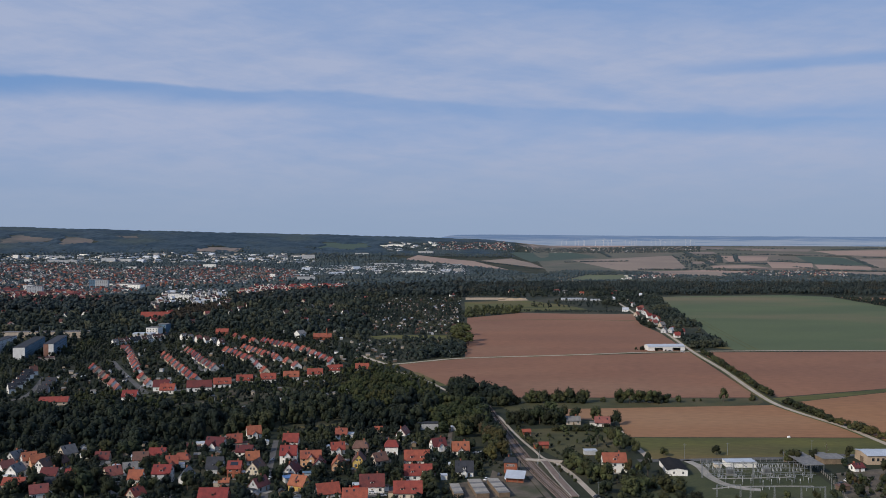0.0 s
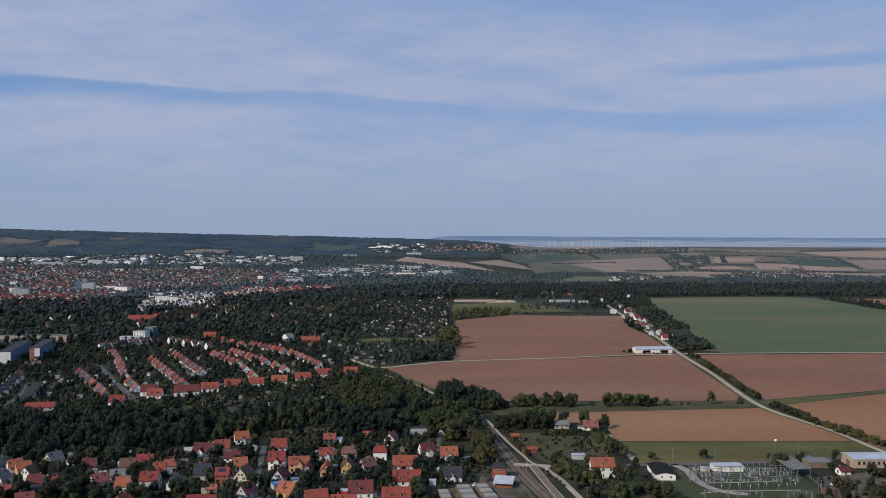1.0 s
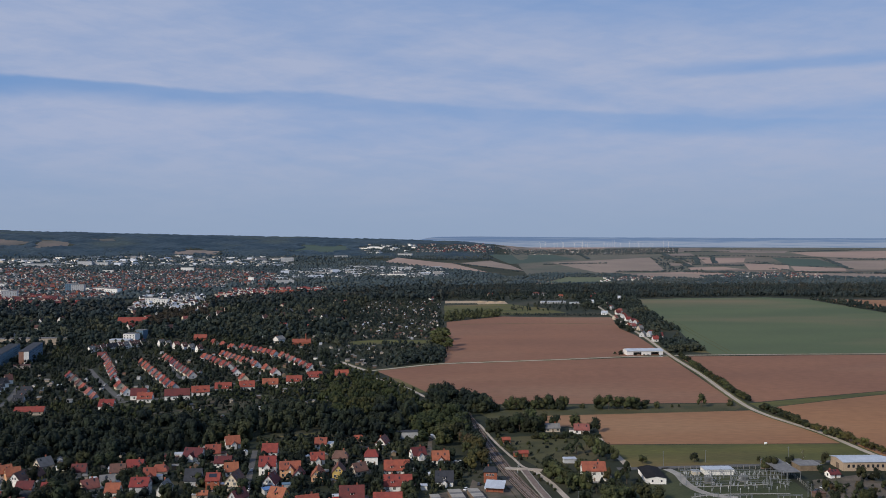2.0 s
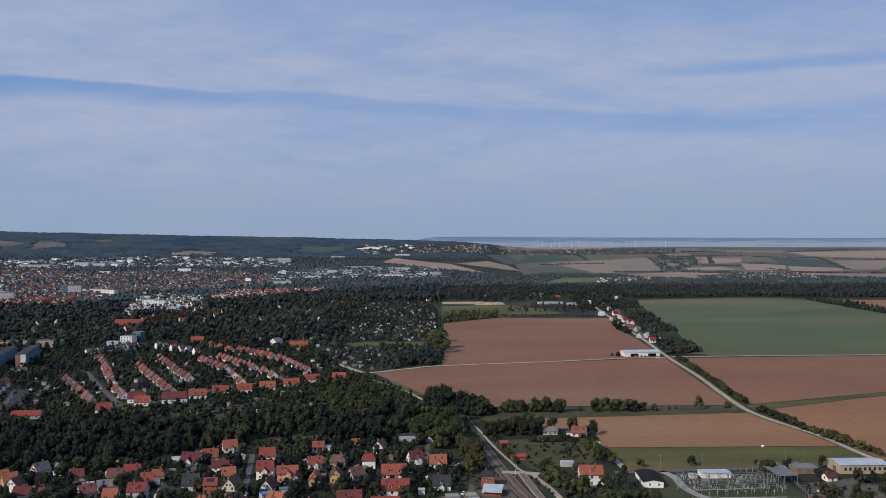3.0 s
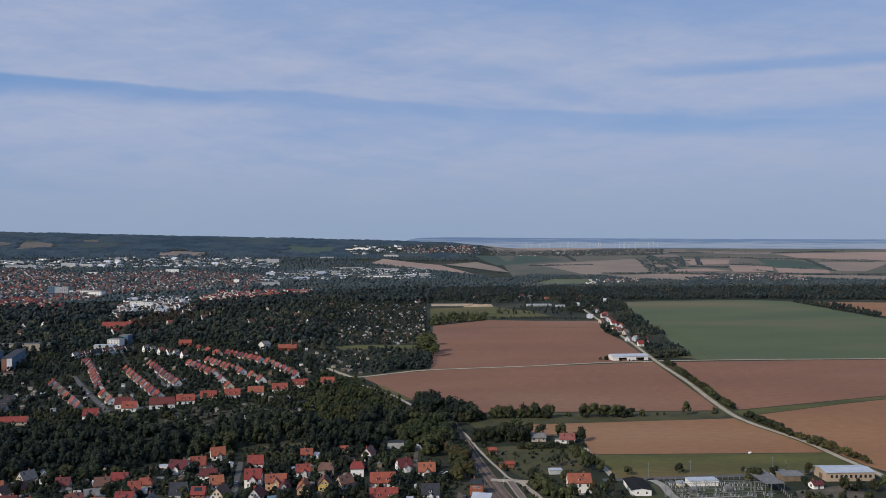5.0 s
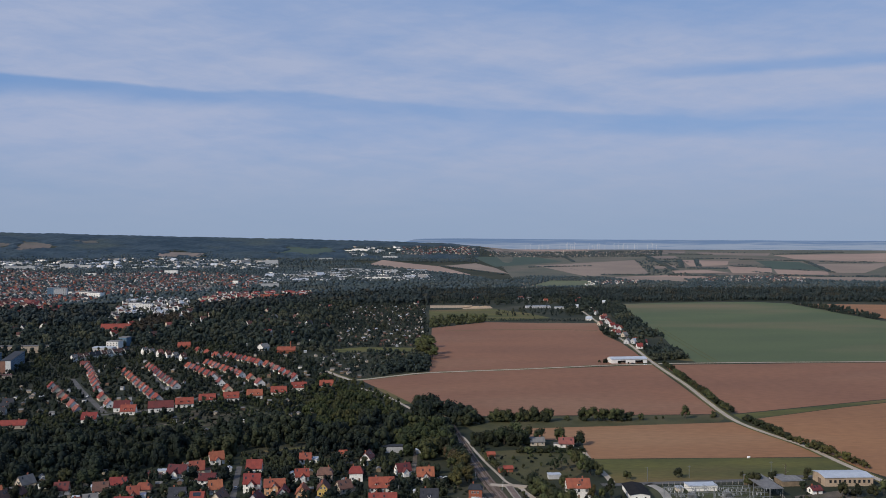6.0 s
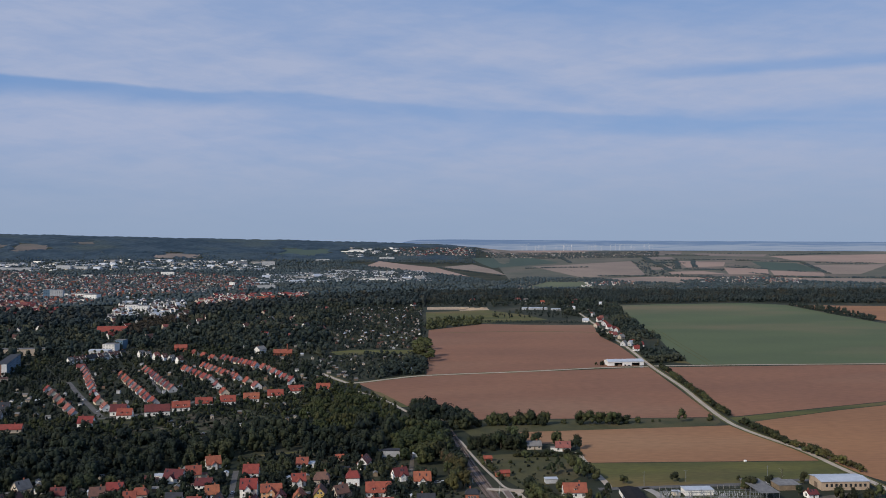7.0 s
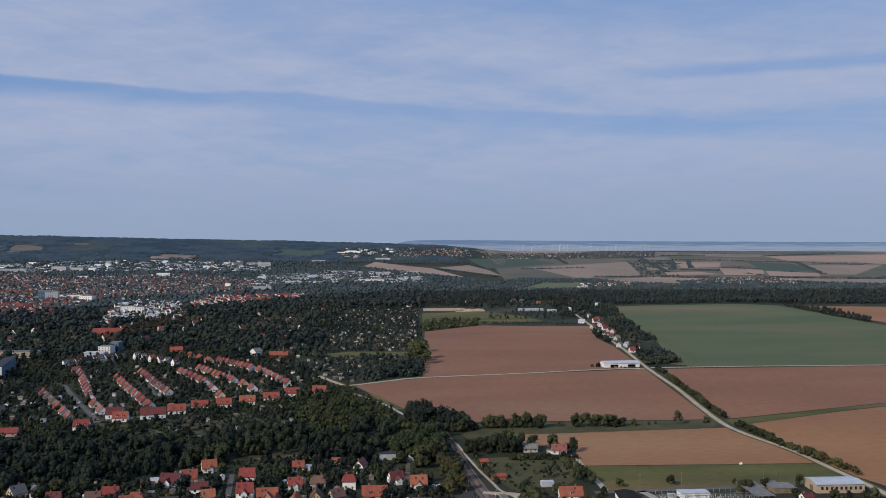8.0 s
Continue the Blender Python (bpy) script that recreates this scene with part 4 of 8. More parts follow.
house(-119.9, 551.9, -12, 11.7, 8.3, 3.2, 4.2, WHITE, DARKRED, "white house with a dark red roof", wing=3.6)
flat_block(-130.7, 558.2, -10, 6.8, 6.1, 2.8, WHITE, METAL_ROOF, "low white flat-roofed annex", "annex", "building")
house(-108.2, 496.4, 0, 9.0, 8.6, 3.6, 5.2, PALEGREY, SLATE, "grey house with a dark slate roof", dormers=1)
house(-97.1, 441.5, 0, 14.3, 8.7, 3.0, 3.8, BRICK, RED, "long brick house with a red tiled roof", dormers=1)
house(-119.6, 477.6, 85, 9.5, 5.8, 3.6, 3.8, WHITE, GREY, "white gabled house with a grey roof", wing=0)
house(-131.7, 516.9, 5, 8.4, 7.1, 3.2, 3.4, BEIGE, ORANGE, "beige house with an orange-brown hipped roof", hip=True)
house(-134.9, 507.0, 10, 6.8, 7.0, 3.4, 3.8, WHITE, ORANGE, "white house with an orange roof", wing=2.8)
house(-132.0, 477.0, 0, 9.5, 9.3, 6.0, 3.6, PALEGREY, RED, "grey apartment house with balconies and a red roof", dormers=1)
house(-149.0, 529.3, 0, 9.5, 7.0, 3.2, 3.4, BEIGE, RED, "beige house with a red roof")
house(-155.8, 517.8, 10, 8.4, 7.1, 3.2, 3.8, BEIGE, BROWN, "house with a brown tiled roof")
house(-144.4, 472.1, 0, 7.3, 7.1, 4.6, 3.8, WHITE, ORANGE, "narrow white house with an orange roof")
house(-155.1, 495.8, 20, 7.6, 6.5, 3.4, 3.0, WHITE, GREY, "white house with a grey roof")
house(-161.1, 483.5, 40, 8.7, 6.5, 3.2, 4.0, CREAM, PINK, "cream house with a faded red roof")
house(-178.5, 521.2, 5, 7.9, 6.5, 3.0, 3.6, BEIGE, DARKRED, "house with a dark red roof")
house(-180.1, 479.8, 0, 7.6, 7.4, 3.2, 4.0, BEIGE, RED, "house with a red roof beneath trees")
house(-203.3, 531.3, 55, 9.0, 7.0, 3.6, 4.2, CREAM, GREY, "cream house with a grey metal roof")
house(-199.2, 513.1, 80, 6.8, 5.4, 3.0, 3.0, YELLOW, BROWN, "small ochre house with a brown gable roof")
house(-216.9, 510.1, 35, 7.6, 7.4, 5.4, 3.6, WHITE, ORANGE, "white terraced house with an orange roof")
house(-210.6, 506.2, 35, 7.6, 7.4, 5.0, 3.6, PEACH, ORANGE, "peach terraced house with an orange roof")
house(-203.4, 497.6, 75, 9.0, 7.0, 4.6, 3.8, WHITE, BROWN, "white gabled house with a brown roof")
house(-195.6, 488.2, 0, 8.7, 7.0, 2.8, 3.2, BEIGE, DARKRED, "house with a dark red roof")
house(-189.1, 472.7, 0, 9.0, 5.8, 2.6, 2.4, PALEGREY, SLATE, "low house with a dark slate roof")
house(-207.1, 471.2, 0, 11.2, 6.2, 2.6, 2.8, BEIGE, RED, "low house with a red tiled roof")
house(-215.9, 491.2, 75, 8.4, 6.5, 3.6, 3.6, WHITE, GREY, "white gabled house with a grey roof")
house(-224.6, 498.4, 60, 8.4, 6.5, 3.6, 3.6, WHITE, PINK, "white house with a faded pink roof")
house(-229.9, 523.1, 70, 8.4, 6.0, 3.2, 3.6, WHITE, GREY, "white gabled house with a grey roof")
house(-186.9, 450.5, 25, 8.7, 7.0, 3.4, 3.4, WHITE, PINK, "white house with a faded red roof")
house(-137.2, 446.7, 60, 7.6, 5.8, 2.8, 3.4, BEIGE, RED, "small house with a bright red roof")
house(-41.3, 445.0, 18, 11.4, 8.1, 3.2, 4.2, WHITE, RED, "white house with a red tiled roof")
house(-26.9, 438.8, 0, 12.2, 8.1, 3.2, 3.6, CREAM, RED, "house with a red tiled roof")
house(-43.5, 539.0, 10, 8.2, 7.0, 3.2, 3.6, WHITE, RED, "white house with a red roof", wing=3.0)
house(-44.4, 581.5, 0, 7.6, 6.5, 3.0, 3.4, WHITE, ORANGE, "white house with a bright orange roof")
house(-17.3, 510.1, 30, 8.2, 7.0, 3.2, 3.8, BEIGE, BROWN, "house with an orange-brown roof")
house(134.7, 611.3, -8, 10.3, 7.0, 3.0, 3.4, WHITE, PINK, "white farmhouse with a pink-red roof among trees")
house(115.3, 619.5, 0, 10.2, 6.4, 2.8, 2.6, BEIGE, GREY, "low farm building with a grey roof")
house(252.5, 488.5, 10, 6.4, 5.4, 2.3, 1.8, WHITE, DARKRED, "small white house with a dark red roof")
house(84.0, 550.2, 0, 5.7, 4.2, 2.4, 1.2, BRICK, RED, "small red garden house with a white door", chimney=False, name="garden_house")
house(78.1, 588.6, 5, 5.4, 3.7, 2.2, 1.2, BRICK, RED, "small red garden house with a tiled roof", chimney=False, name="garden_house")
house(-98.0, 471.4, 5, 5.4, 4.2, 2.4, 1.6, BEIGE, ORANGE, "small garden house with an orange roof", chimney=False, name="garden_house")
house(-20.7, 599.2, 0, 5.2, 3.7, 2.3, 1.6, BEIGE, RED, "small garden house with a red roof", chimney=False, name="garden_house")
house(-135.6, 553.9, 0, 5.7, 4.2, 2.3, 1.8, BEIGE, DARKRED, "small garden house with a dark red roof", chimney=False, name="garden_house")
flat_block(-192.8, 535.0, 0, 6.0, 4.1, 2.4, WHITE, METAL_ROOF, "small pale flat-roofed shed", "shed", "shed")
flat_block(-64.1, 476.6, 25, 7.1, 5.7, 2.6, PALEGREY, BLUE, "shed with a blue sheet roof", "shed", "shed")
flat_block(-56.0, 487.5, 10, 4.9, 4.1, 2.3, PALEGREY, BLUE_PALE, "small shed with a pale teal roof", "shed", "shed")
flat_block(-26.9, 459.4, 5, 4.9, 4.4, 3.4, RED_BRIGHT, METAL_ROOF, "bright red box trailer with a white top", "box_trailer", "trailer")
flat_block(18.9, 480.2, 0, 3.5, 4.1, 2.3, WHITE, METAL_ROOF, "small white flat-roofed garage", "garage", "garage")
flat_block(-38.0, 584.5, 0, 3.5, 4.1, 2.6, WHITE, METAL_ROOF, "small white flat-roofed annex", "annex", "building")
flat_block(109.7, 531.9, 0, 7.6, 4.8, 2.6, PALEGREY, METAL_ROOF, "low white-roofed garden shelter", "shelter", "shed")
flat_block(31.0, 602.5, 0, 4.9, 4.8, 2.4, PALEGREY, METAL_ROOF, "pale grey flat-roofed garage", "garage", "garage")
flat_block(12.6, 606.5, 0, 14.5, 6.4, 4.2, PALEGREY, SLATE, "low hall with a dark slate-blue roof under trees", "hall", "building")

# ---- terraces of the garden suburb ----
def terrace(a, b, n, roofs, wall, w=0.0, d=8.2, eaves=2.8, rise=4.1, seed=0, group="terraced houses of the garden suburb", turn=None):
    """A row of n houses from a to b, their ridges along the row unless turn says otherwise."""
    rng = random.Random(seed)
    span = math.dist(a, b) / max(n - 1, 1)
    rot = math.degrees(math.atan2(b[1] - a[1], b[0] - a[0])) if turn is None else turn
    w = w or min(max(0.60 * span, 7.6), 11.5)
    for i in range(n):
        t = i / max(n - 1, 1)
        x, y = a[0] + (b[0] - a[0]) * t + rng.uniform(-0.6, 0.6), a[1] + (b[1] - a[1]) * t + rng.uniform(-0.8, 0.8)
        roof = rng.choice(roofs)
        tone = {ORANGE: "orange", RED: "red", DARKRED: "dark red", BROWN: "brown", PINK: "faded pink", SLATE: "dark slate", GREY: "grey"}[roof]
        wl_ = rng.choice(wall)
        house(x, y, rot + rng.uniform(-3, 3), w * rng.uniform(0.92, 1.08), d, eaves, rise, wl_, roof, "pale rendered suburban house with a steep %s tiled roof" % tone,
              detail=False, group=group, shift=0.0, skip=0.75, dormers=rng.choice((1, 1, 2, 0)))


SUB_RED = [RED, RED, DARKRED, PINK, RED]
SUB_PINK = [PINK, RED, RED, PINK, RED]
SUB_WALL = [WHITE, CREAM, PALEGREY, BEIGE]
terrace((-325.5, 1040.5), (-270.1, 893.1), 8, SUB_PINK, SUB_WALL, seed=1)
terrace((-259.5, 860.0), (-229.8, 794.1), 3, [RED, PINK], SUB_WALL, seed=2)
terrace((-266.5, 980.3), (-195.3, 817.5), 9, SUB_PINK, SUB_WALL, seed=3)
terrace((-251.2, 1022.6), (-193.5, 886.6), 9, SUB_RED, SUB_WALL, seed=4)
terrace((-207.5, 1021.0), (-166.7, 945.7), 6, SUB_PINK, SUB_WALL, seed=5)
terrace((-167.2, 941.4), (-139.7, 862.6), 3, [RED, PINK], SUB_WALL, seed=6)
terrace((-191.6, 1046.0), (-140.0, 953.3), 9, [RED, PINK, PINK, RED], SUB_WALL, seed=7)
terrace((-125.7, 927.4), (-113.9, 898.9), 2, [RED, PINK], SUB_WALL, seed=8)
terrace((-224.8, 1163.6), (-192.7, 1112.8), 3, [RED, PINK], SUB_WALL, seed=9)
terrace((-180.0, 1112.4), (-132.2, 1043.8), 8, SUB_RED, SUB_WALL, seed=10)
terrace((-121.2, 1027.9), (-81.5, 929.9), 6, [RED, RED, PINK], SUB_WALL, seed=11)
terrace((-311.9, 890.9), (-247.3, 765.9), 6, [PINK, BROWN, RED], SUB_WALL, seed=12)
terrace((-328.1, 1040.6), (-326.5, 1035.5), 1, [PINK], SUB_WALL, w=9.0, seed=13, turn=22)
terrace((-335.2, 763.6), (-359.9, 863.7), 6, [BROWN, SLATE, SLATE], [WHITE], w=7.0, d=6.8, eaves=4.4, rise=4.2, seed=14, group="white gabled suburban houses", turn=40)
terrace((-356.5, 1090.0), (-313.7, 1154.0), 10, [BROWN, SLATE, GREY], [WHITE], w=7.0, d=6.8, eaves=4.4, rise=4.2, seed=15, group="white gabled suburban houses", turn=60)
terrace((-307.4, 759.8), (-318.0, 803.3), 3, [SLATE], [PALEGREY], w=8.4, d=7.4, seed=16, turn=5)
terrace((-289.7, 1153.1), (-228.5, 1090.9), 6, [BROWN, GREY, PINK], [WHITE], w=7.0, d=6.8, eaves=4.4, rise=4.2, seed=17, group="white gabled suburban houses", turn=50)

LONG = "long pale house with a red tiled roof"
for args in (
    (-226.0, 725.5, 3, 11.5, RED), (-204.0, 756.0, 3, 12.0, RED), (-164.7, 785.7, 12, 15.0, RED), (-148.2, 803.2, 8, 14.3, RED),
    (-128.4, 811.9, 6, 13.5, RED), (-109.1, 824.0, 5, 14.0, ORANGE), (-89.0, 839.9, 5, 14.3, RED), (-71.9, 863.7, 4, 14.3, RED), (-46.2, 873.7, 2, 12.9, RED),
):
    house(args[0], args[1], args[2], args[3], 10.0, 3.4, 4.4, WHITE, args[4], LONG, detail=False, dormers=2, group="long houses on the lower street", shift=0.3)
house(-180.2, 766.2, 10, 20.4, 10.9, 4.0, 4.8, WHITE, DARKRED, "long white house with a dark red roof", detail=False, group="long houses on the lower street", shift=0.3)
house(-213.3, 770.2, 8, 12.9, 10.9, 4.0, 4.8, WHITE, DARKRED, "white gabled house with a dark red roof", detail=False, group="long houses on the lower street", shift=0.3)
house(-112.0, 1146.6, 2, 23.1, 12.2, 4.0, 4.0, BRICK, ORANGE, "long brick building with an orange roof", detail=False, name="brick_hall", category="building", chimney=False)
house(-144.2, 1173.7, 50, 12.2, 10.9, 5.0, 4.0, WHITE, GREY, "white house among dark trees", detail=False)
house(-252.3, 1204.7, 5, 16.3, 12.2, 4.5, 4.0, BRICK, RED, "house with a broad red roof", detail=False)
house(-386.4, 1393.3, 4, 29.9, 15.0, 4.0, 3.6, BEIGE, ORANGE, "long hall with an orange roof", detail=False, name="hall", category="building", chimney=False)
house(-279.1, 708.1, 5, 21.8, 9.5, 3.0, 3.0, BEIGE, RED, "low long building with a red roof", detail=False, shift=0.2)
for x, y, rot, roof in (
    (-203.3, 1613.9, 50, SLATE),
    (-182.5, 1541.7, 50, BROWN),
    (-180.1, 1624.8, 60, GREY),
    (-139.3, 1663.0, 75, RED),
    (-300.5, 1592.6, 30, BROWN),
    (-301.6, 1682.1, 30, SLATE),
    (-299.2, 1500.8, 75, BROWN),
    (-331.3, 2024.9, 60, GREY),
    (-401.6, 1505.8, 50, RED),
    (-558.2, 1429.2, 50, BROWN),
    (-556.0, 1458.0, 75, SLATE),
    (-535.7, 1489.1, 75, BROWN),
    (-516.8, 1244.5, 75, GREY),
    (-388.0, 1359.6, 50, RED),
    (-207.5, 1498.0, 50, BROWN),
    (-108.2, 1494.3, 50, SLATE),
):
    house(x, y, rot, 11.0, 9.0, 5.0, 4.4, WHITE, roof, "white gabled house among dark trees", detail=False, group="houses among the wooded gardens", skip=0.6)
stack = thing("chimney_stack", -106.2, 1146.4, 0, "slim pale brick factory chimney", "chimney")
sm = Mesh()
sm.beam((0, 4, 0), (0, 4, 15), 0.9, 8, 0, 0.6)
part("shaft", sm, BRICK, stack)

# blocks of flats
SLAB = "five-storey panel block of flats with rows of windows"
flat_block(-430.7, 1026.0, 101.5, 110, 12, 13, BLUE_PALE, SLATE, SLAB, "apartment_block", "apartment block", "panel blocks of flats", rows=5, cols=22, shift=0, gable=(WHITE,))
flat_block(-406.8, 1039.0, 102, 90, 10.5, 14, BLUE_PALE, SLATE, SLAB, "apartment_block", "apartment block", "panel blocks of flats", rows=5, cols=18, shift=0, gable=(SALMON, WHITE))
flat_block(-471.0, 1011.2, 96, 70, 11, 14, PALEGREY, SLATE, SLAB, "apartment_block", "apartment block", "panel blocks of flats", rows=5, cols=16, shift=0.5)
flat_block(-472.6, 1172.6, 3, 112.0, 14.0, 8.5, BEIGE, GREY, "long low beige flat-roofed school", "school", "building", rows=1, cols=16)
flat_block(-344.9, 1208.1, -8, 16.3, 16.3, 10, WHITE, GREY, "white flat-roofed block of offices", "office_block", "building", rows=3, cols=4)
flat_block(-339.8, 1236.3, -8, 12.2, 16.3, 12, BLUE_PALE, GREY, "grey-blue flat-roofed block of offices", "office_block", "building", rows=3, cols=3)
flat_block(-351.9, 1181.3, -4, 27.2, 16.3, 5, PALEGREY, METAL_ROOF, "low hall with a pale roof", "hall", "building", rows=1, cols=6)
flat_block(-387.4, 958.1, 20, 16.3, 8.2, 3.5, BEIGE, BROWN, "low beige pavilion with a brown roof", "pavilion", "building", rows=1, cols=4)

# ---- the big barn at the road junction ----
def barn(x, y, rot):
    w, d, e, r = 43.0, 17.0, 4.8, 2.0
    ob = thing("barn", x, y + d / 2, rot, "long white open-fronted farm shed with a pale roof", "barn")
    take_disc(x, y + 8, 27)
    m = Mesh()
    m.face([(-w / 2, d / 2, 0), (-w / 2, -d / 2, 0), (-w / 2, -d / 2, e), (-w / 2, 0, e + r), (-w / 2, d / 2, e)])
    m.face([(w / 2, -d / 2, 0), (w / 2, d / 2, 0), (w / 2, d / 2, e), (w / 2, 0, e + r), (w / 2, -d / 2, e)])
    m.face([(w / 2, d / 2, 0), (-w / 2, d / 2, 0), (-w / 2, d / 2, e), (w / 2, d / 2, e)])
    # front wall in pieces, with two wide openings
    for x0, x1, z0 in ((-21.5, -14, 0), (-14, -4.5, 3.4), (-4.5, 7.0, 0), (7.0, 16.5, 3.4), (16.5, 21.5, 0)):
        m.box(x0, -d / 2, z0, x1, -d / 2 + 0.2, e)
    part("wall", m, WHITE, ob)
    part("roof", gable_roof(w, d, e, r, 0.6, 0.2), METAL_ROOF, ob, "pale metal roof")
    # added dark sheet behind the openings, painting the shade of the interior
    m = Mesh()
    m.box(-21.0, -d / 2 + 4, 0, 21.0, -d / 2 + 4.2, e - 0.4)
    part("inner_wall", m, SHADE_BLACK, ob)
    for i in range(5):
        m = Mesh()
        m.box(-9 + i * 0.05 + (i % 2) * 15.5 + i * 0.6, -d / 2 + 1.0, 0, -8.3 + (i % 2) * 15.5 + i * 0.6, -d / 2 + 2.2, 1.2)
        part("bale", m, STUBBLE, ob)
    return ob


barn(299.0, 1022.8, 2)

# ---- warehouse, substation buildings ----
def warehouse():
    ob = thing("warehouse", 279.8, 502.9, -2, "tan warehouse with a pale low-pitched metal roof", "warehouse")
    w, d, e, r = 29.0, 16.0, 5.2, 1.0
    take_disc(ob.matrix_world.translation.x, ob.matrix_world.translation.y + 8, 19)
    ob.location.y += d / 2
    m = Mesh()
    m.box(-w / 2, -d / 2, -0.2, w / 2, d / 2, e)
    m.face([(-w / 2, d / 2, e), (-w / 2, -d / 2, e), (-w / 2, 0, e + r)])
    m.face([(w / 2, -d / 2, e), (w / 2, d / 2, e), (w / 2, 0, e + r)])
    part("wall", m, TAN, ob)
    part("roof", gable_roof(w, d, e, r, 0.5, 0.25), METAL_ROOF, ob, "pale metal roof")
    for i in range(9):
        m = Mesh()
        x = -w / 2 + 2.6 + i * 2.9
        m.box(x, -d / 2 - 0.06, 2.0, x + 1.4, -d / 2, 3.8)
        part("window", m, GLASS, ob)
    m = Mesh()
    m.box(-w / 2 - 0.06, -3, 0, -w / 2, 1, 3.4)
    part("gate", m, TIMBER, ob)
    return ob


warehouse()


def low_hall(x, y, rot, w, d, e, r, wall, roof, label, name="hall"):
    ob = thing(name, x, y, rot, label, "building")
    c, s = math.cos(radians(rot)), math.sin(radians(rot))
    take_poly([(x + c * a - s * b, y + s * a + c * b) for a, b in ((-w / 2 - 1, -d / 2 - 1), (w / 2 + 1, -d / 2 - 1), (w / 2 + 1, d / 2 + 1), (-w / 2 - 1, d / 2 + 1))])
    part("wall", gable_walls(w, d, e, r), wall, ob)
    part("roof", gable_roof(w, d, e, r, 0.5, 0.2), roof, ob)
    for i in range(2):
        m = Mesh()
        m.box(-w / 2 - 0.06, -d * 0.3 + i * d * 0.45, 1.2, -w / 2, -d * 0.3 + i * d * 0.45 + 0.8, 2.4)
        part("window", m, GLASS, ob)
    return ob


low_hall(149.0, 495.5, 85, 24.0, 11.0, 3.3, 1.0, WHITE, FELT, "white hall with a low black roof", "hall")
flat_block(189.9, 499.9, -1, 17.0, 8.2, 3.0, WHITE, METAL_ROOF, "white flat-roofed switch house", "switch_house", "building", shift=0.45)
flat_block(176.7, 500.4, 0, 4.1, 4.1, 2.0, CREAM, METAL_ROOF, "small beige flat-roofed kiosk", "kiosk", "kiosk")

# ---- railway ----
RAIL_LINE = [(82.2, 406.0), (78.5, 444.4), (72.5, 487.3), (68.7, 527.9), (66.1, 563.0), (63.6, 604.9), (61.6, 649.1), (59.3, 690.9), (56.3, 720.1), (53.3, 735.8)]


def railway():
    strip("railway_bed", RAIL_LINE, 7.8, BALLAST, 0.18, "double railway bed of brown-grey ballast", "railway", thick=0.18)
    line = smooth_line(RAIL_LINE, 12)
    for side in (-2.1, 2.1):
        ob = thing("railway_track", 0, 0, 0, "railway track on dark timber sleepers in ballast", "railway track", "double railway line")
        off = ribbon(line, abs(side) * 2)[0 if side < 0 else 1]
        for gauge in (-0.75, 0.75):
            l2, r2 = ribbon(ribbon(off, abs(gauge) * 2)[0 if gauge < 0 else 1], 0.12)
            m = Mesh()
            for i in range(len(l2) - 1):
                low = [(*r2[i], 0.30), (*r2[i + 1], 0.30), (*l2[i + 1], 0.30), (*l2[i], 0.30)]
                m.solid(low, [(p[0], p[1], 0.46) for p in low])
            part("rail", m, STEEL, ob)
        m = Mesh()
        for i in range(len(off) - 1):
            a, b = Vector(off[i]), Vector(off[i + 1])
            n = max(1, int((b - a).length / 0.75))
            d = (b - a).normalized()
            s = Vector((-d.y, d.x))
            for k in range(n):
                c = a + (b - a) * (k / n)
                q = [c - s * 1.3 - d * 0.13, c - s * 1.3 + d * 0.13, c + s * 1.3 + d * 0.13, c + s * 1.3 - d * 0.13]
                m.solid([(p.x, p.y, 0.17) for p in q][::-1], [(p.x, p.y, 0.31) for p in q][::-1])
        tagged(part("sleeper_bed", m, SLEEPER, ob), kind="stuff")


railway()
strip("platform", [(84.0, 446.2), (81.5, 475.6), (80.0, 502.7), (79.2, 516.8)], 3.4, BALLAST, 0.72, "gravelled railway platform with pale concrete edges", "platform", thick=0.72)
for off in (-1.9, 1.9):
    strip("platform_kerb", [(84.0 + off, 446.2), (81.5 + off, 475.6), (80.0 + off, 502.7), (79.2 + off, 516.8)], 0.45, CONCRETE, 0.80, "pale concrete edge of a railway platform", "kerb", thick=0.8)
strip("platform", [(70.9, 441.8), (67.9, 470.6), (65.0, 499.6), (61.9, 521.4)], 3.0, YARD, 0.4, "dark gravelled railway platform", "platform", thick=0.5)
sheet("yard_station", [(47.2, 500.2), (54.0, 481.1), (65.4, 478.4), (68.0, 446.8), (46.4, 438.0), (43.3, 479.3)], YARD, 0.06, "bare gravel station yard", "yard")
sheet("yard_garages", [(26.4, 473.2), (38.6, 481.7), (47.4, 476.9), (48.6, 437.9), (23.7, 434.2)], YARD, 0.05, "grey yard between garage rows", "yard")


def rail_mast(x, y):
    ob = thing("signal_mast", x, y, 0, "slim grey railway signal mast", "signal mast", "masts along the railway")
    m = Mesh()
    m.beam((0, 0, 0), (0, 0, 6.0), 0.14, 6, 0, 0.10)
    part("pole", m, GALV, ob)
    m = Mesh()
    m.box(-0.35, -0.2, 4.9, 0.35, 0.1, 6.3)
    part("signal_head", m, SHADE_BLACK, ob)


for p in ((81.3, 477.8), (77.4, 524.9), (66.8, 599.4), (62.4, 496.0)):
    rail_mast(p[0], p[1])


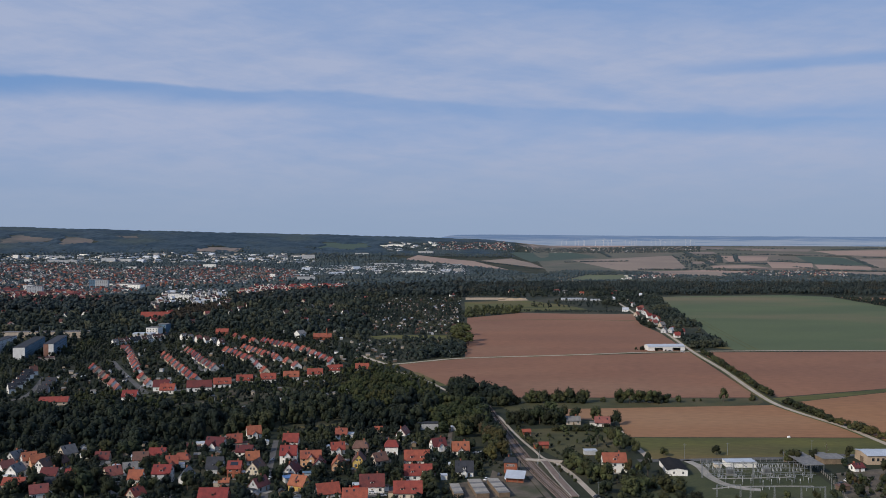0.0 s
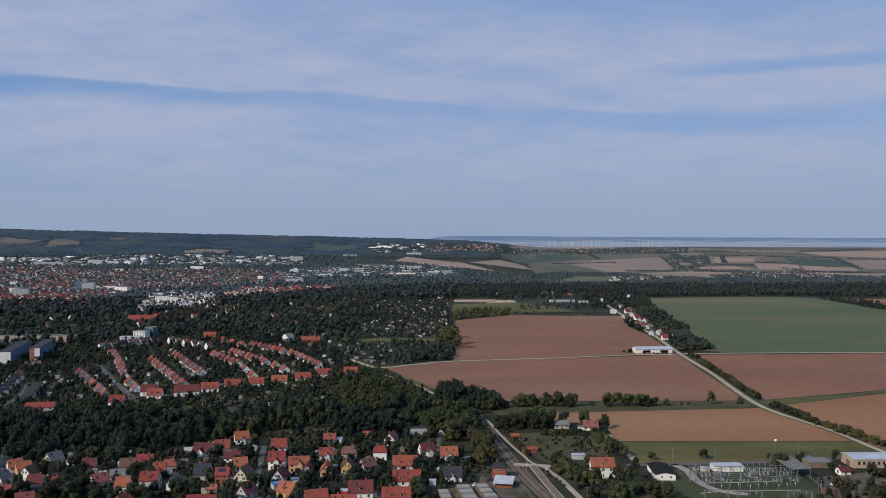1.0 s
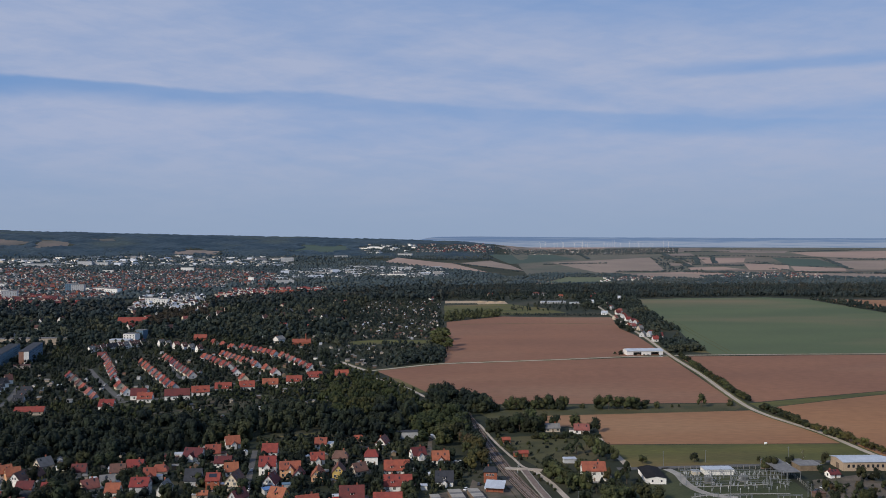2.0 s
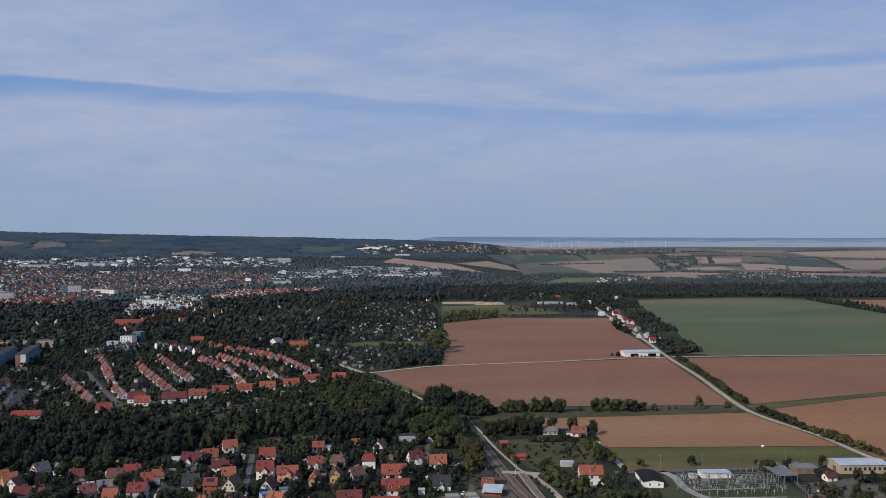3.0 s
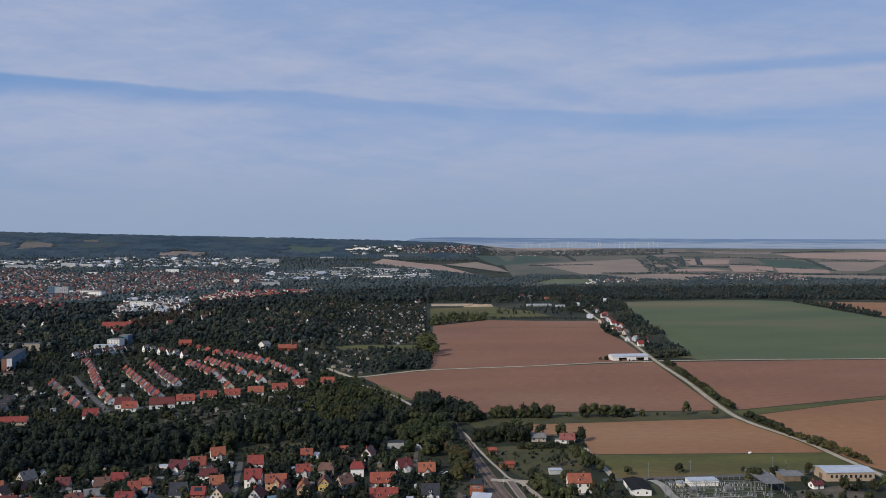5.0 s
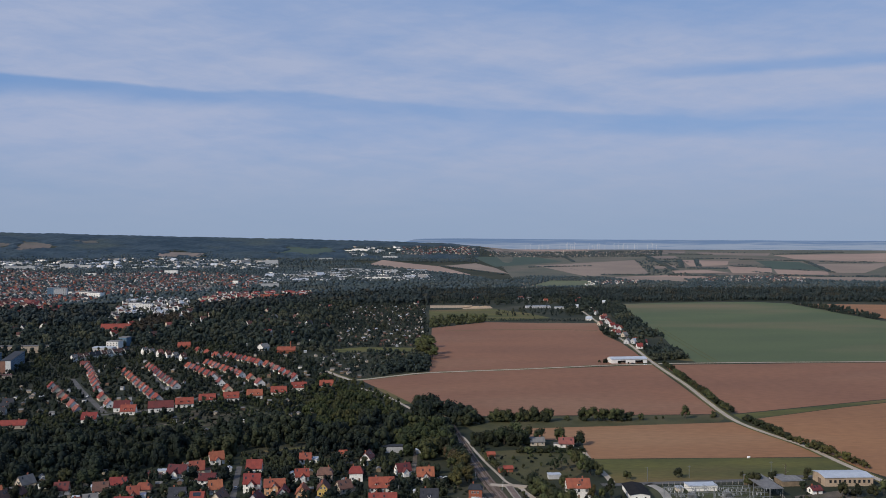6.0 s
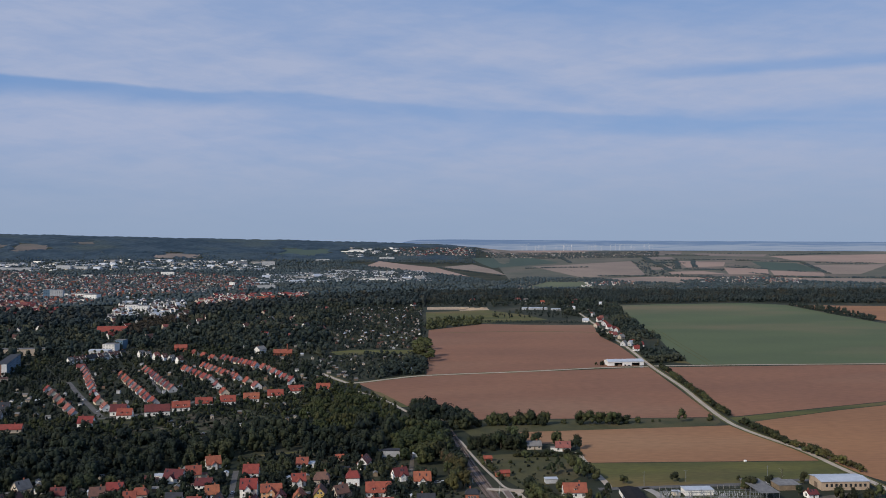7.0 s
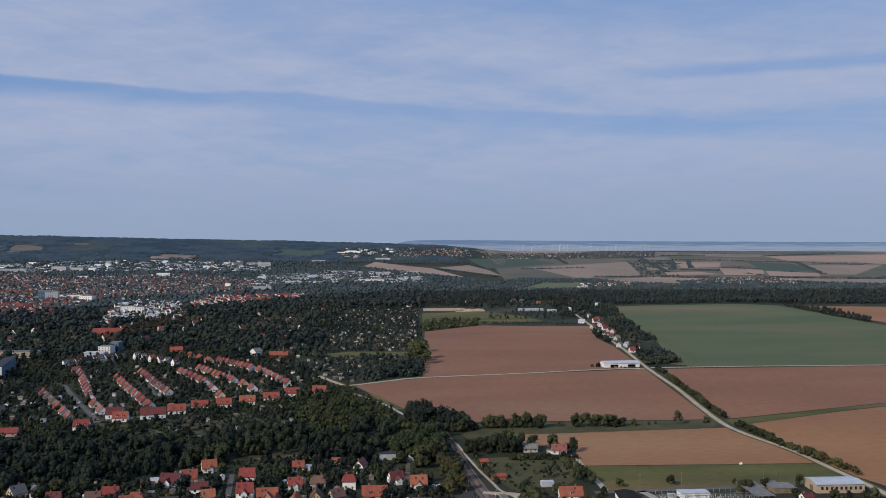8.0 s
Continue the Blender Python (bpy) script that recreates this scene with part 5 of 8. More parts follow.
def level_crossing_barrier(x, y, rot):
    ob = thing("crossing_barrier", x, y, rot, "raised level crossing barrier with a grey drive box", "barrier", "barriers of the level crossing")
    m = Mesh()
    m.box(-0.35, -0.35, 0, 0.35, 0.35, 1.2)
    part("drive_box", m, GALV, ob)
    m = Mesh()
    m.beam((0, 0, 1.0), (0.5, 0, 5.0), 0.09, 4)
    part("boom", m, WHITE, ob)


level_crossing_barrier(74.5, 511.8, 0)
level_crossing_barrier(61.6, 533.7, 180)


def station():
    ob = thing("station_house", 57.0, 493.0, -10, "small red brick station house with a dark hipped roof", "station")
    ob.location.y += 2.6
    take_disc(ob.location.x, ob.location.y, 8)
    m = Mesh()
    m.box(-3.7, -3.2, -0.2, 3.7, 3.2, 6.0)
    part("wall", m, BRICK, ob)
    part("roof", hip_roof(7.4, 6.4, 6.0, 2.4, 0.4), SLATE, ob)
    m = Mesh()
    m.box(-1.7, 0.5, 7, -1.0, 1.2, 9.4)
    part("chimney", m, BRICK, ob)
    for z in (1.0, 3.9):
        for u in (-1.6, 0.0, 1.6):
            for side in (0, 3, 1):
                win = part("window", WINDOWS["small"][0], None, ob, "", side_pose(side, 7.4, 6.4, u, z))
                part("pane", WINDOWS["small"][1], None, win)
    an = thing("station_shed", 57.4, 474.4, -14, "low shed with a broad pale metal lean-to roof", "shed")
    an.location.y += 3.0
    take_disc(an.location.x, an.location.y, 7)
    m = Mesh()
    m.box(-4.6, -3.4, -0.1, 4.6, 4.2, 2.7)
    part("wall", m, BRICK, an)
    m = Mesh()
    m.solid([(-5.4, -5.2, 2.5), (5.4, -5.2, 2.5), (5.4, 4.6, 4.4), (-5.4, 4.6, 4.4)], [(-5.4, -5.2, 2.65), (5.4, -5.2, 2.65), (5.4, 4.6, 4.55), (-5.4, 4.6, 4.55)])
    part("roof", m, METAL_ROOF, an, "pale metal roof")
    for u in (-5.1, -1.7, 1.7, 5.1):
        m = Mesh()
        m.box(u - 0.09, -5.0, 0, u + 0.09, -4.82, 2.6)
        part("post", m, TIMBER, an)


station()


def garage_row(x, y, rot, n, w=5.6):
    """A row of n flat-roofed garages in one building, doors on one side."""
    ob = thing("garage_row", x, y, rot, "row of low garages with a grey flat roof", "garages", "garage rows by the station")
    L = n * 3.0
    take_poly([(x - w / 2 - 1, y - L / 2), (x + w / 2 + 1, y - L / 2), (x + w / 2 + 1, y + L / 2), (x - w / 2 - 1, y + L / 2)])
    m = Mesh()
    m.box(-w / 2, -L / 2, -0.1, w / 2, L / 2, 2.4)
    part("wall", m, TIMBER, ob)
    for i in range(n):
        y0 = -L / 2 + i * 3.0
        m = Mesh()
        m.box(-w / 2 - 0.25, y0 + 0.03, 2.4, w / 2 + 0.25, y0 + 2.97, 2.62 + 0.03 * (i % 2))
        part("roof_panel", m, CONCRETE if i % 3 else GREY, ob)
        m = Mesh()
        m.box(w / 2, y0 + 0.3, 0.05, w / 2 + 0.06, y0 + 2.7, 2.15)
        part("garage_door", m, TIMBER if i % 2 else PALEGREY, ob)
    return ob


garage_row(35.8, 459, 6, 9, 6.5)
garage_row(46.3, 460.0, 8, 9, 5.6)
garage_row(24.3, 455.0, 5, 6, 4.5)


# ---- cars ----
def car(x, y, rot, paint, label):
    ob = thing("car", x, y, rot, label, "car", "parked cars")
    m = Mesh()
    prof = [(-2.1, 0.35), (2.1, 0.35), (2.15, 0.75), (1.2, 0.92), (-1.9, 0.95), (-2.15, 0.8)]
    m.solid([(p, -0.85, q) for p, q in prof], [(p, 0.85, q) for p, q in prof])
    part("body", m, paint, ob)
    m = Mesh()
    m.solid([(-1.7, -0.75, 0.93), (1.05, -0.75, 0.93), (1.05, 0.75, 0.93), (-1.7, 0.75, 0.93)], [(-1.3, -0.62, 1.38), (0.35, -0.62, 1.38), (0.35, 0.62, 1.38), (-1.3, 0.62, 1.38)])
    part("cabin_glass", m, GLASS, ob)
    m = Mesh()
    m.box(-1.3, -0.63, 1.38, 0.35, 0.63, 1.45)
    part("top", m, paint, ob)
    for wx in (-1.3, 1.3):
        for wy in (-0.86, 0.7):
            m = Mesh()
            m.beam((wx, wy, 0.32), (wx, wy + 0.16, 0.32), 0.32, 8)
            part("wheel", m, SHADE_BLACK, ob)
    return ob


CAR_WHITE = material("white_paint", (0.72, 0.72, 0.72), (0.68, 0.68, 0.68), 1.0, 6.0, 0.3, spec=0.5, coords="object")
CAR_SILVER = material("silver_paint", (0.42, 0.43, 0.45), (0.38, 0.39, 0.41), 1.0, 6.0, 0.3, metal=0.4, coords="object")
CAR_DARK = material("dark_paint", (0.04, 0.045, 0.06), (0.035, 0.04, 0.05), 1.0, 6.0, 0.3, spec=0.5, coords="object")
for x, y, rot, paint, lab in (
    (-18.9, 456.0, 5, CAR_WHITE, "white estate car parked on the street"), (-76.0, 486.0, 80, CAR_WHITE, "white car parked at the kerb"),
    (-75.4, 470.5, 82, CAR_DARK, "dark car parked at the kerb"), (-80.4, 526.7, 82, CAR_SILVER, "silver car on the street"),
    (-13.6, 450.8, 8, CAR_SILVER, "silver car parked on the street"), (41.8, 479.3, 60, CAR_WHITE, "white car beside the garages"),
    (53.9, 480.0, 20, CAR_WHITE, "white car in the station yard"), (49.8, 488.2, 70, CAR_DARK, "dark car in the station yard"),
    (-88.2, 474.2, 0, CAR_WHITE, "white car in a garden drive"), (40.8, 538.7, 10, CAR_SILVER, "silver car beside a house"),
    (44.2, 538.6, 5, CAR_WHITE, "white car beside a house"), (94.9, 444.8, 40, CAR_DARK, "dark car on the gravel track"),
    (301.8, 1017.6, 0, CAR_DARK, "dark car before the barn"), (313.0, 1007.0, 0, CAR_WHITE, "white van-like car before the barn"),
    (-201.7, 486.2, 20, CAR_DARK, "dark car between the houses"),
    (-234.0, 788.3, 60, CAR_SILVER, "silver car on the suburban street"), (-263.8, 846.3, 65, CAR_WHITE, "white car on the suburban street"),
    (379.0, 1464.4, 60, CAR_WHITE, "white car on the village road"), (236.3, 469.8, 30, CAR_WHITE, "white car among shrubs"),
    (243.4, 476.3, 20, CAR_SILVER, "silver car among shrubs"), (230.1, 463.5, 10, CAR_DARK, "dark car among shrubs"),
):
    car(x, y, rot, paint, lab)

# ---- substation ----
def insulator_post(x, y, tall, group="insulator posts of the substation"):
    ob = thing("insulator_post", x, y, 0, "grey steel post with a ribbed insulator on top", "insulator", group)
    m = Mesh()
    m.beam((0, 0, 0), (0, 0, tall * 0.55), 0.17, 4, 0, 0.14)
    part("post", m, GALV, ob)
    m = Mesh()
    for k in range(5):
        z = tall * 0.55 + k * tall * 0.085
        m.beam((0, 0, z), (0, 0, z + tall * 0.07), 0.24, 6, 0, 0.15)
    part("insulator", m, PALEGREY, ob)


def disconnector(x, y, rot):
    ob = thing("disconnector", x, y, rot, "three-pole switch on a grey steel frame", "switchgear", "switches of the substation")
    for u in (-2.2, 2.2):
        m = Mesh()
        m.beam((u, 0, 0), (u, 0, 2.4), 0.14, 4)
        part("leg", m, GALV, ob)
    m = Mesh()
    m.box(-3.0, -0.15, 2.4, 3.0, 0.15, 2.65)
    part("crossbeam", m, GALV, ob)
    for u in (-2.4, 0, 2.4):
        m = Mesh()
        m.beam((u, -0.5, 2.6), (u, -0.7, 4.0), 0.17, 6, 0, 0.12)
        m.beam((u, 0.5, 2.6), (u, 0.7, 4.0), 0.17, 6, 0, 0.12)
        part("insulator", m, PALEGREY, ob)
        m = Mesh()
        m.beam((u, -0.8, 4.0), (u, 1.6, 4.7), 0.06, 4)
        part("blade", m, GALV, ob)


def gantry(x, y, width, tall, rot=0):
    ob = thing("gantry", x, y, rot, "slender lattice steel gantry over the switchgear", "gantry", "gantries of the substation")
    for u in (-width / 2, width / 2):
        m = Mesh()
        for a in ((-0.35, -0.35), (0.35, -0.35), (0.35, 0.35), (-0.35, 0.35)):
            m.beam((u + a[0], a[1], 0), (u + a[0] * 0.5, a[1] * 0.5, tall), 0.07, 4)
        for k in range(8):
            z0, z1 = tall * k / 8, tall * (k + 1) / 8
            m.beam((u - 0.32, -0.3, z0), (u + 0.3, -0.3, z1), 0.04, 3)
            m.beam((u - 0.32, 0.3, z1), (u + 0.3, 0.3, z0), 0.04, 3)
        part("column", m, GALV, ob)
    m = Mesh()
    for dy, dz in ((-0.3, 0), (0.3, 0), (0, 0.5)):
        m.beam((-width / 2, dy, tall - 0.6 + dz), (width / 2, dy, tall - 0.6 + dz), 0.06, 4)
    n = int(width / 1.2)
    for k in range(n):
        m.beam((-width / 2 + k * 1.2, -0.3, tall - 0.6), (-width / 2 + k * 1.2 + 0.6, 0, tall - 0.1), 0.035, 3)
        m.beam((-width / 2 + k * 1.2 + 0.6, 0, tall - 0.1), (-width / 2 + k * 1.2 + 1.2, 0.3, tall - 0.6), 0.035, 3)
    part("beam", m, GALV, ob)
    for k in (-0.28, 0, 0.28):
        m = Mesh()
        m.beam((k * width, 0, tall - 0.7), (k * width, 0, tall - 2.2), 0.13, 6, 0, 0.10)
        part("insulator", m, PALEGREY, ob)


def transformer(x, y, rot):
    ob = thing("transformer", x, y, rot, "grey power transformer with cooling fins on a plinth", "transformer", "transformers of the substation")
    m = Mesh()
    m.box(-2.8, -2, 0, 2.8, 2, 0.4)
    part("plinth", m, CONCRETE, ob)
    m = Mesh()
    m.box(-2.0, -1.1, 0.4, 2.0, 1.1, 3.2)
    part("tank", m, GALV, ob)
    for s in (-1, 1):
        m = Mesh()
        for k in range(7):
            m.box(-1.8 + k * 0.55, s * 1.15 if s > 0 else -1.9, 0.9, -1.6 + k * 0.55, 1.9 if s > 0 else -1.15, 2.9)
        part("radiator", m, GALV, ob)
    for k in (-1.2, 0, 1.2):
        m = Mesh()
        m.beam((k, 0, 3.2), (k, -0.3, 4.8), 0.22, 6, 0, 0.12)
        part("bushing", m, PALEGREY, ob)
    m = Mesh()
    m.beam((-1.9, 0.7, 3.7), (1.2, 0.7, 3.7), 0.35, 8)
    part("oil_conservator", m, GALV, ob)


def busbar(a, b, z):
    ob = thing("busbar", 0, 0, 0, "long bare metal busbar pipe on posts", "busbar", "busbars of the substation")
    m = Mesh()
    m.beam((a[0], a[1], z), (b[0], b[1], z), 0.10, 6)
    part("pipe", m, GALV, ob)


transformer(178.2, 485.7, 10)
transformer(198.9, 487.3, 10)
gantry(164.9, 479.3, 9.5, 9.0)
gantry(182.8, 478.6, 10.8, 8.4)
gantry(200.1, 473.4, 12.2, 9.2)
gantry(214.9, 477.4, 9.5, 8.2)
gantry(161.8, 443.3, 12.2, 6.4)
gantry(177.4, 438.8, 12.2, 6.8)
gantry(202.9, 437.9, 12.2, 6.4)
for k in range(5):
    disconnector(170 + k * 11.0, 481.5 + (k % 2) * 0.7, 8)
for k in range(6):
    disconnector(168 + k * 9.3, 470.0, -55)
for k in range(5):
    disconnector(168 + k * 7.2, 494 + (k % 2), 90)
for k in range(8):
    insulator_post(168 + (k % 4) * 2.3, 492 + (k // 4) * 4.4, 3.0)
for k in range(10):
    insulator_post(201 + (k % 5) * 2.9, 493 + (k // 5) * 4.7, 3.0)
for k in range(9):
    insulator_post(172 + k * 5.2, 463.5 + (k % 3) * 1.7, 3.0)
for k, yy in enumerate((465, 468.5, 477, 479, 488.5, 491)):
    busbar((158 + k, yy), (217 + k * 0.7, yy + 0.7), 5.0 + 0.25 * (k % 2))
strip("path_substation", [(158.6, 457.6), (171.4, 461.3), (189.7, 461.7), (213.6, 460.8)], 1.6, CONCRETE, 0.08, "narrow concrete cable path", "path")
strip("path_substation", [(165.3, 477.0), (183.6, 477.4), (209.2, 478.8)], 1.6, CONCRETE, 0.08, "narrow concrete cable path", "path")


def fence(a, b, n):
    ob = thing("fence", 0, 0, 0, "wire mesh fence on pale concrete posts", "fence", "fences of the substation")
    for i in range(n + 1):
        t = i / n
        m = Mesh()
        x, y = a[0] + (b[0] - a[0]) * t, a[1] + (b[1] - a[1]) * t
        m.box(x - 0.1, y - 0.1, 0, x + 0.1, y + 0.1, 2.1)
        part("post", m, CONCRETE, ob)
    for z in (0.5, 1.2, 1.9):
        m = Mesh()
        m.beam((*a, z), (*b, z), 0.03, 3)
        part("wire", m, GALV, ob)


fence((170.1, 512.1), (234.0, 512.4), 18)
fence((234.0, 512.4), (226.0, 461.4), 14)
fence((226.0, 461.4), (215.4, 422.4), 10)


def canopy():
    ob = thing("open_shed", 224.5, 497.5, 0, "open shed with a grey sheet roof on tall posts", "shed")
    take_poly([(217, 481), (232, 481), (232, 514), (217, 514)])
    m = Mesh()
    m.solid([(-5.8, -14.6, 5.3), (5.8, -14.6, 5.3), (5.8, 14.6, 5.7), (-5.8, 14.6, 5.7)], [(-5.8, -14.6, 5.5), (5.8, -14.6, 5.5), (5.8, 14.6, 5.9), (-5.8, 14.6, 5.9)])
    part("roof", m, GREY, ob)
    for x in (-5.4, 5.4):
        for k in range(5):
            m = Mesh()
            y = -14 + k * 7
            m.box(x - 0.12, y - 0.12, 0, x + 0.12, y + 0.12, 5.4)
            part("post", m, GALV, ob)
    m = Mesh()
    m.box(-5.3, 13.9, 0, 5.3, 14.1, 5.5)
    part("back_wall", m, TIMBER, ob)


canopy()
flat_block(246.8, 505.4, 0, 13.6, 12.2, 3.0, TIMBER, GREY, "low building with a grey patched roof", "shed", "shed")
flat_block(244.1, 516.0, 0, 8.2, 6.8, 2.6, PALEGREY, GREY, "small low building with a grey roof", "shed", "shed")
flat_block(225.9, 452.0, 8, 6.1, 4.1, 2.2, TIMBER, BROWN, "small timber hut with a brown roof", "hut", "shed")


def pole(x, y, tall, arms=True):
    ob = thing("utility_pole", x, y, 0, "slim grey steel utility pole", "utility pole", "poles beside the road")
    m = Mesh()
    m.beam((0, 0, 0), (0, 0, tall), 0.16, 6, 0, 0.10)
    part("pole", m, GALV, ob)
    if arms:
        m = Mesh()
        m.beam((-1.1, 0, tall - 0.5), (1.1, 0, tall - 0.5), 0.07, 4)
        part("crossarm", m, GALV, ob)


for p in ((163.8, 521.7, 9), (192.2, 528.9, 7.5), (163.3, 479.3, 10), (245.6, 532.5, 8), (215.8, 445.2, 11), (213.7, 437.4, 12), (177.2, 450.7, 9), (96.0, 445.7, 8), (25.2, 543.6, 8), (13.8, 497.8, 8)):
    pole(*p)


def dead_tree(x, y):
    ob = thing("bare_tree", x, y, 0, "bare leafless tree with pale branches", "tree")
    r = random.Random(5)
    m = Mesh()
    m.beam((0, 0, 0), (0.2, 0, 8.5), 0.25, 6, 0, 0.08)
    part("trunk", m, BARK, ob)
    for k in range(12):
        a, z = k * 2.4, 3 + k * 0.45
        m = Mesh()
        m.beam((0.1, 0, z), (math.cos(a) * r.uniform(1.5, 2.8), math.sin(a) * 1.5, z + r.uniform(0.3, 1.6)), 0.09, 4, 0, 0.03)
        part("branch", m, CONCRETE if k % 3 == 0 else BARK, ob)


dead_tree(250.6, 523.9)

# ---- village along the road ----
VILLAGE = "houses along the village road"
village_rng = random.Random(31)
for args in (
    (353.1, 1155.6, 35, 10.8, RED), (352.8, 1211.1, 35, 12.0, GREY), (362.1, 1210.7, 30, 10.8, WHITE), (374.8, 1304.1, 35, 10.8, RED), (394.0, 1393.3, 35, 9.6, ORANGE),
    (394.0, 1443.0, 35, 10.8, RED), (406.7, 1518.3, 35, 10.8, RED), (415.5, 1589.5, 35, 10.8, ORANGE), (428.6, 1681.4, 40, 10.8, GREY), (443.3, 1784.5, 40, 10.8, RED),
    (385.0, 1566.1, 20, 14.4, WHITE), (426.2, 1614.5, 30, 9.6, PINK), (460.6, 1994.4, 20, 10.8, RED), (485.9, 2075.0, 20, 10.8, PINK), (371.8, 1329.9, 30, 9.6, PINK),
    (398.1, 2036.5, 5, 13.2, ORANGE), (353.5, 2122.9, 5, 24.0, PINK), (370.0, 2100.5, 5, 14.4, GREY), (424.9, 1850.3, -5, 21.6, WHITE), (371.7, 1196.0, 30, 9.6, DARKRED),
    (426.8, 1687.2, 30, 10.0, RED), (411.0, 1571.5, 30, 10.0, DARKRED), (403.9, 1499.1, 30, 11.0, RED), (394.4, 1415.3, 30, 10.0, DARKRED), (373.0, 1295.2, 30, 11.0, GREY), (365.5, 1218.6, 30, 10.0, RED), (366.6, 1334.2, 30, 9.6, RED), (381.1, 1472.1, 30, 9.6, PINK),
    (95.6, 1987.9, 5, 13.2, PINK), (116.1, 2131.3, 5, 10.8, GREY), (242.4, 2105.0, 0, 16.8, PINK), (519.4, 1972.9, 10, 9.6, WHITE),
):
    tone = {RED: "red", GREY: "grey", WHITE: "pale", ORANGE: "orange", PINK: "faded pink", DARKRED: "dark red"}[args[4]]
    house(args[0], args[1], args[2] + village_rng.uniform(-35, 35), args[3] * 0.75, 7.4, 3.4, 3.8, village_rng.choice((WHITE, PALEGREY, BEIGE, WHITE)), METAL_ROOF if args[4] is WHITE else args[4], "white village house with a %s roof" % tone, detail=False, group=VILLAGE, skip=0.7)
flat_block(346.7, 1853.0, 2, 51.7, 16.3, 4.0, PALEGREY, METAL_ROOF, "long glass-fronted nursery hall with a pale roof", "nursery_hall", "building", rows=1, cols=9)
flat_block(394.1, 1834.6, 2, 29.9, 13.6, 3.2, PALEGREY, METAL_ROOF, "low grey hall with a pale roof", "hall", "building", rows=1, cols=5)
for p in ((197.4, 1892.7, 12, 3.2), (215.9, 1874.7, 16, 4.0), (238.4, 1891.2, 10, 3.0)):
    ob = thing("soil_heap", p[0], p[1], 0, "heap of pale sandy soil", "soil heap", "spoil heaps in the yard")
    m = Mesh()
    ring = [(math.cos(k * 0.524) * p[2] * (1 + 0.15 * math.sin(k * 5)), math.sin(k * 0.524) * p[2] * 0.5) for k in range(12)]
    m.solid([(a, b, 0) for a, b in ring], [(a * 0.35, b * 0.35, p[3]) for a, b in ring])
    part("mound", m, SAND, ob)

# a wrapped bale left at the meadow's edge
bale_wrap = Mesh()
ring = [(math.cos(k * math.pi / 8) * 0.72, math.sin(k * math.pi / 8) * 0.72 + 0.72) for k in range(16)]
small = [(a * 0.9, (b - 0.72) * 0.9 + 0.72) for a, b in ring]
for front, back in (((-0.85, small), (-0.76, ring)), ((-0.76, ring), (0.76, ring)), ((0.76, ring), (0.85, small))):
    bale_wrap.solid([(front[0], a, b) for a, b in front[1]], [(back[0], a, b) for a, b in back[1]])
bale = thing("hay_bale", 248.7, 572.7, 15, "white wrapped round bale on the edge of the meadow", "hay bale")
part("wrap", bale_wrap, WHITE, bale)

# ---- landmarks of the far town ----
LAND = "tall blocks of the far town"
flat_block(-792.5, 2266.1, 8, 27.2, 21.8, 26, BLUE_PALE, GREY, "blue-grey tower block over the old town", "tower_block", "tower block", LAND, rows=7, cols=6)
flat_block(-776.2, 2267.5, 8, 29.9, 21.8, 24, PALEGREY, GREY, "grey tower block over the old town", "tower_block", "tower block", LAND, rows=7, cols=6)
flat_block(-740.4, 2304.8, -8, 84.3, 24.5, 13, WHITE, GREY, "long white department building", "civic_block", "building", LAND, rows=3, cols=14)
flat_block(-685.5, 2246.3, -8, 32.6, 24.5, 14, WHITE, GREY, "white flat-roofed block of offices", "civic_block", "building", LAND, rows=3, cols=6)
flat_block(-393.3, 2571.5, 5, 22.0, 18.0, 13, PALEGREY, GREY, "white block beyond the wood", "civic_block", "building", LAND, rows=4, cols=4)
flat_block(-497.3, 1900.1, 5, 27.2, 19.0, 13, WHITE, GREY, "large white villa with tall storeys", "villa", "building", LAND, rows=3, cols=5)
flat_block(-475.8, 1899.3, 5, 24.5, 19.0, 11, WHITE, GREY, "large white villa with tall storeys", "villa", "building", LAND, rows=3, cols=5)
flat_block(-859.3, 2060.8, 15, 32.6, 24.5, 20, PALEGREY, GREY, "grey tower block over the old town", "tower_block", "tower block", LAND, rows=6, cols=6)
flat_block(-924.9, 2189.3, 10, 21.8, 19.0, 16, WHITE, GREY, "white block over the old town", "civic_block", "building", LAND, rows=5, cols=4)
house(-396.0, 1398.0, 4, 44.0, 15.0, 8.5, 7.0, BEIGE, RED, "long hall with a broad red roof among trees", detail=False, name="hall", category="building", chimney=False, skip=0.4)
house(-200.3, 2120.6, 2, 95.2, 21.8, 8, 8, BEIGE, RED, "long hall with a broad red roof", detail=False, name="hall", category="building", chimney=False, skip=0.4)
house(-238.1, 2100.5, 2, 54.4, 21.8, 8, 8, BEIGE, ORANGE, "long hall with a broad orange roof", detail=False, name="hall", category="building", chimney=False, skip=0.4)

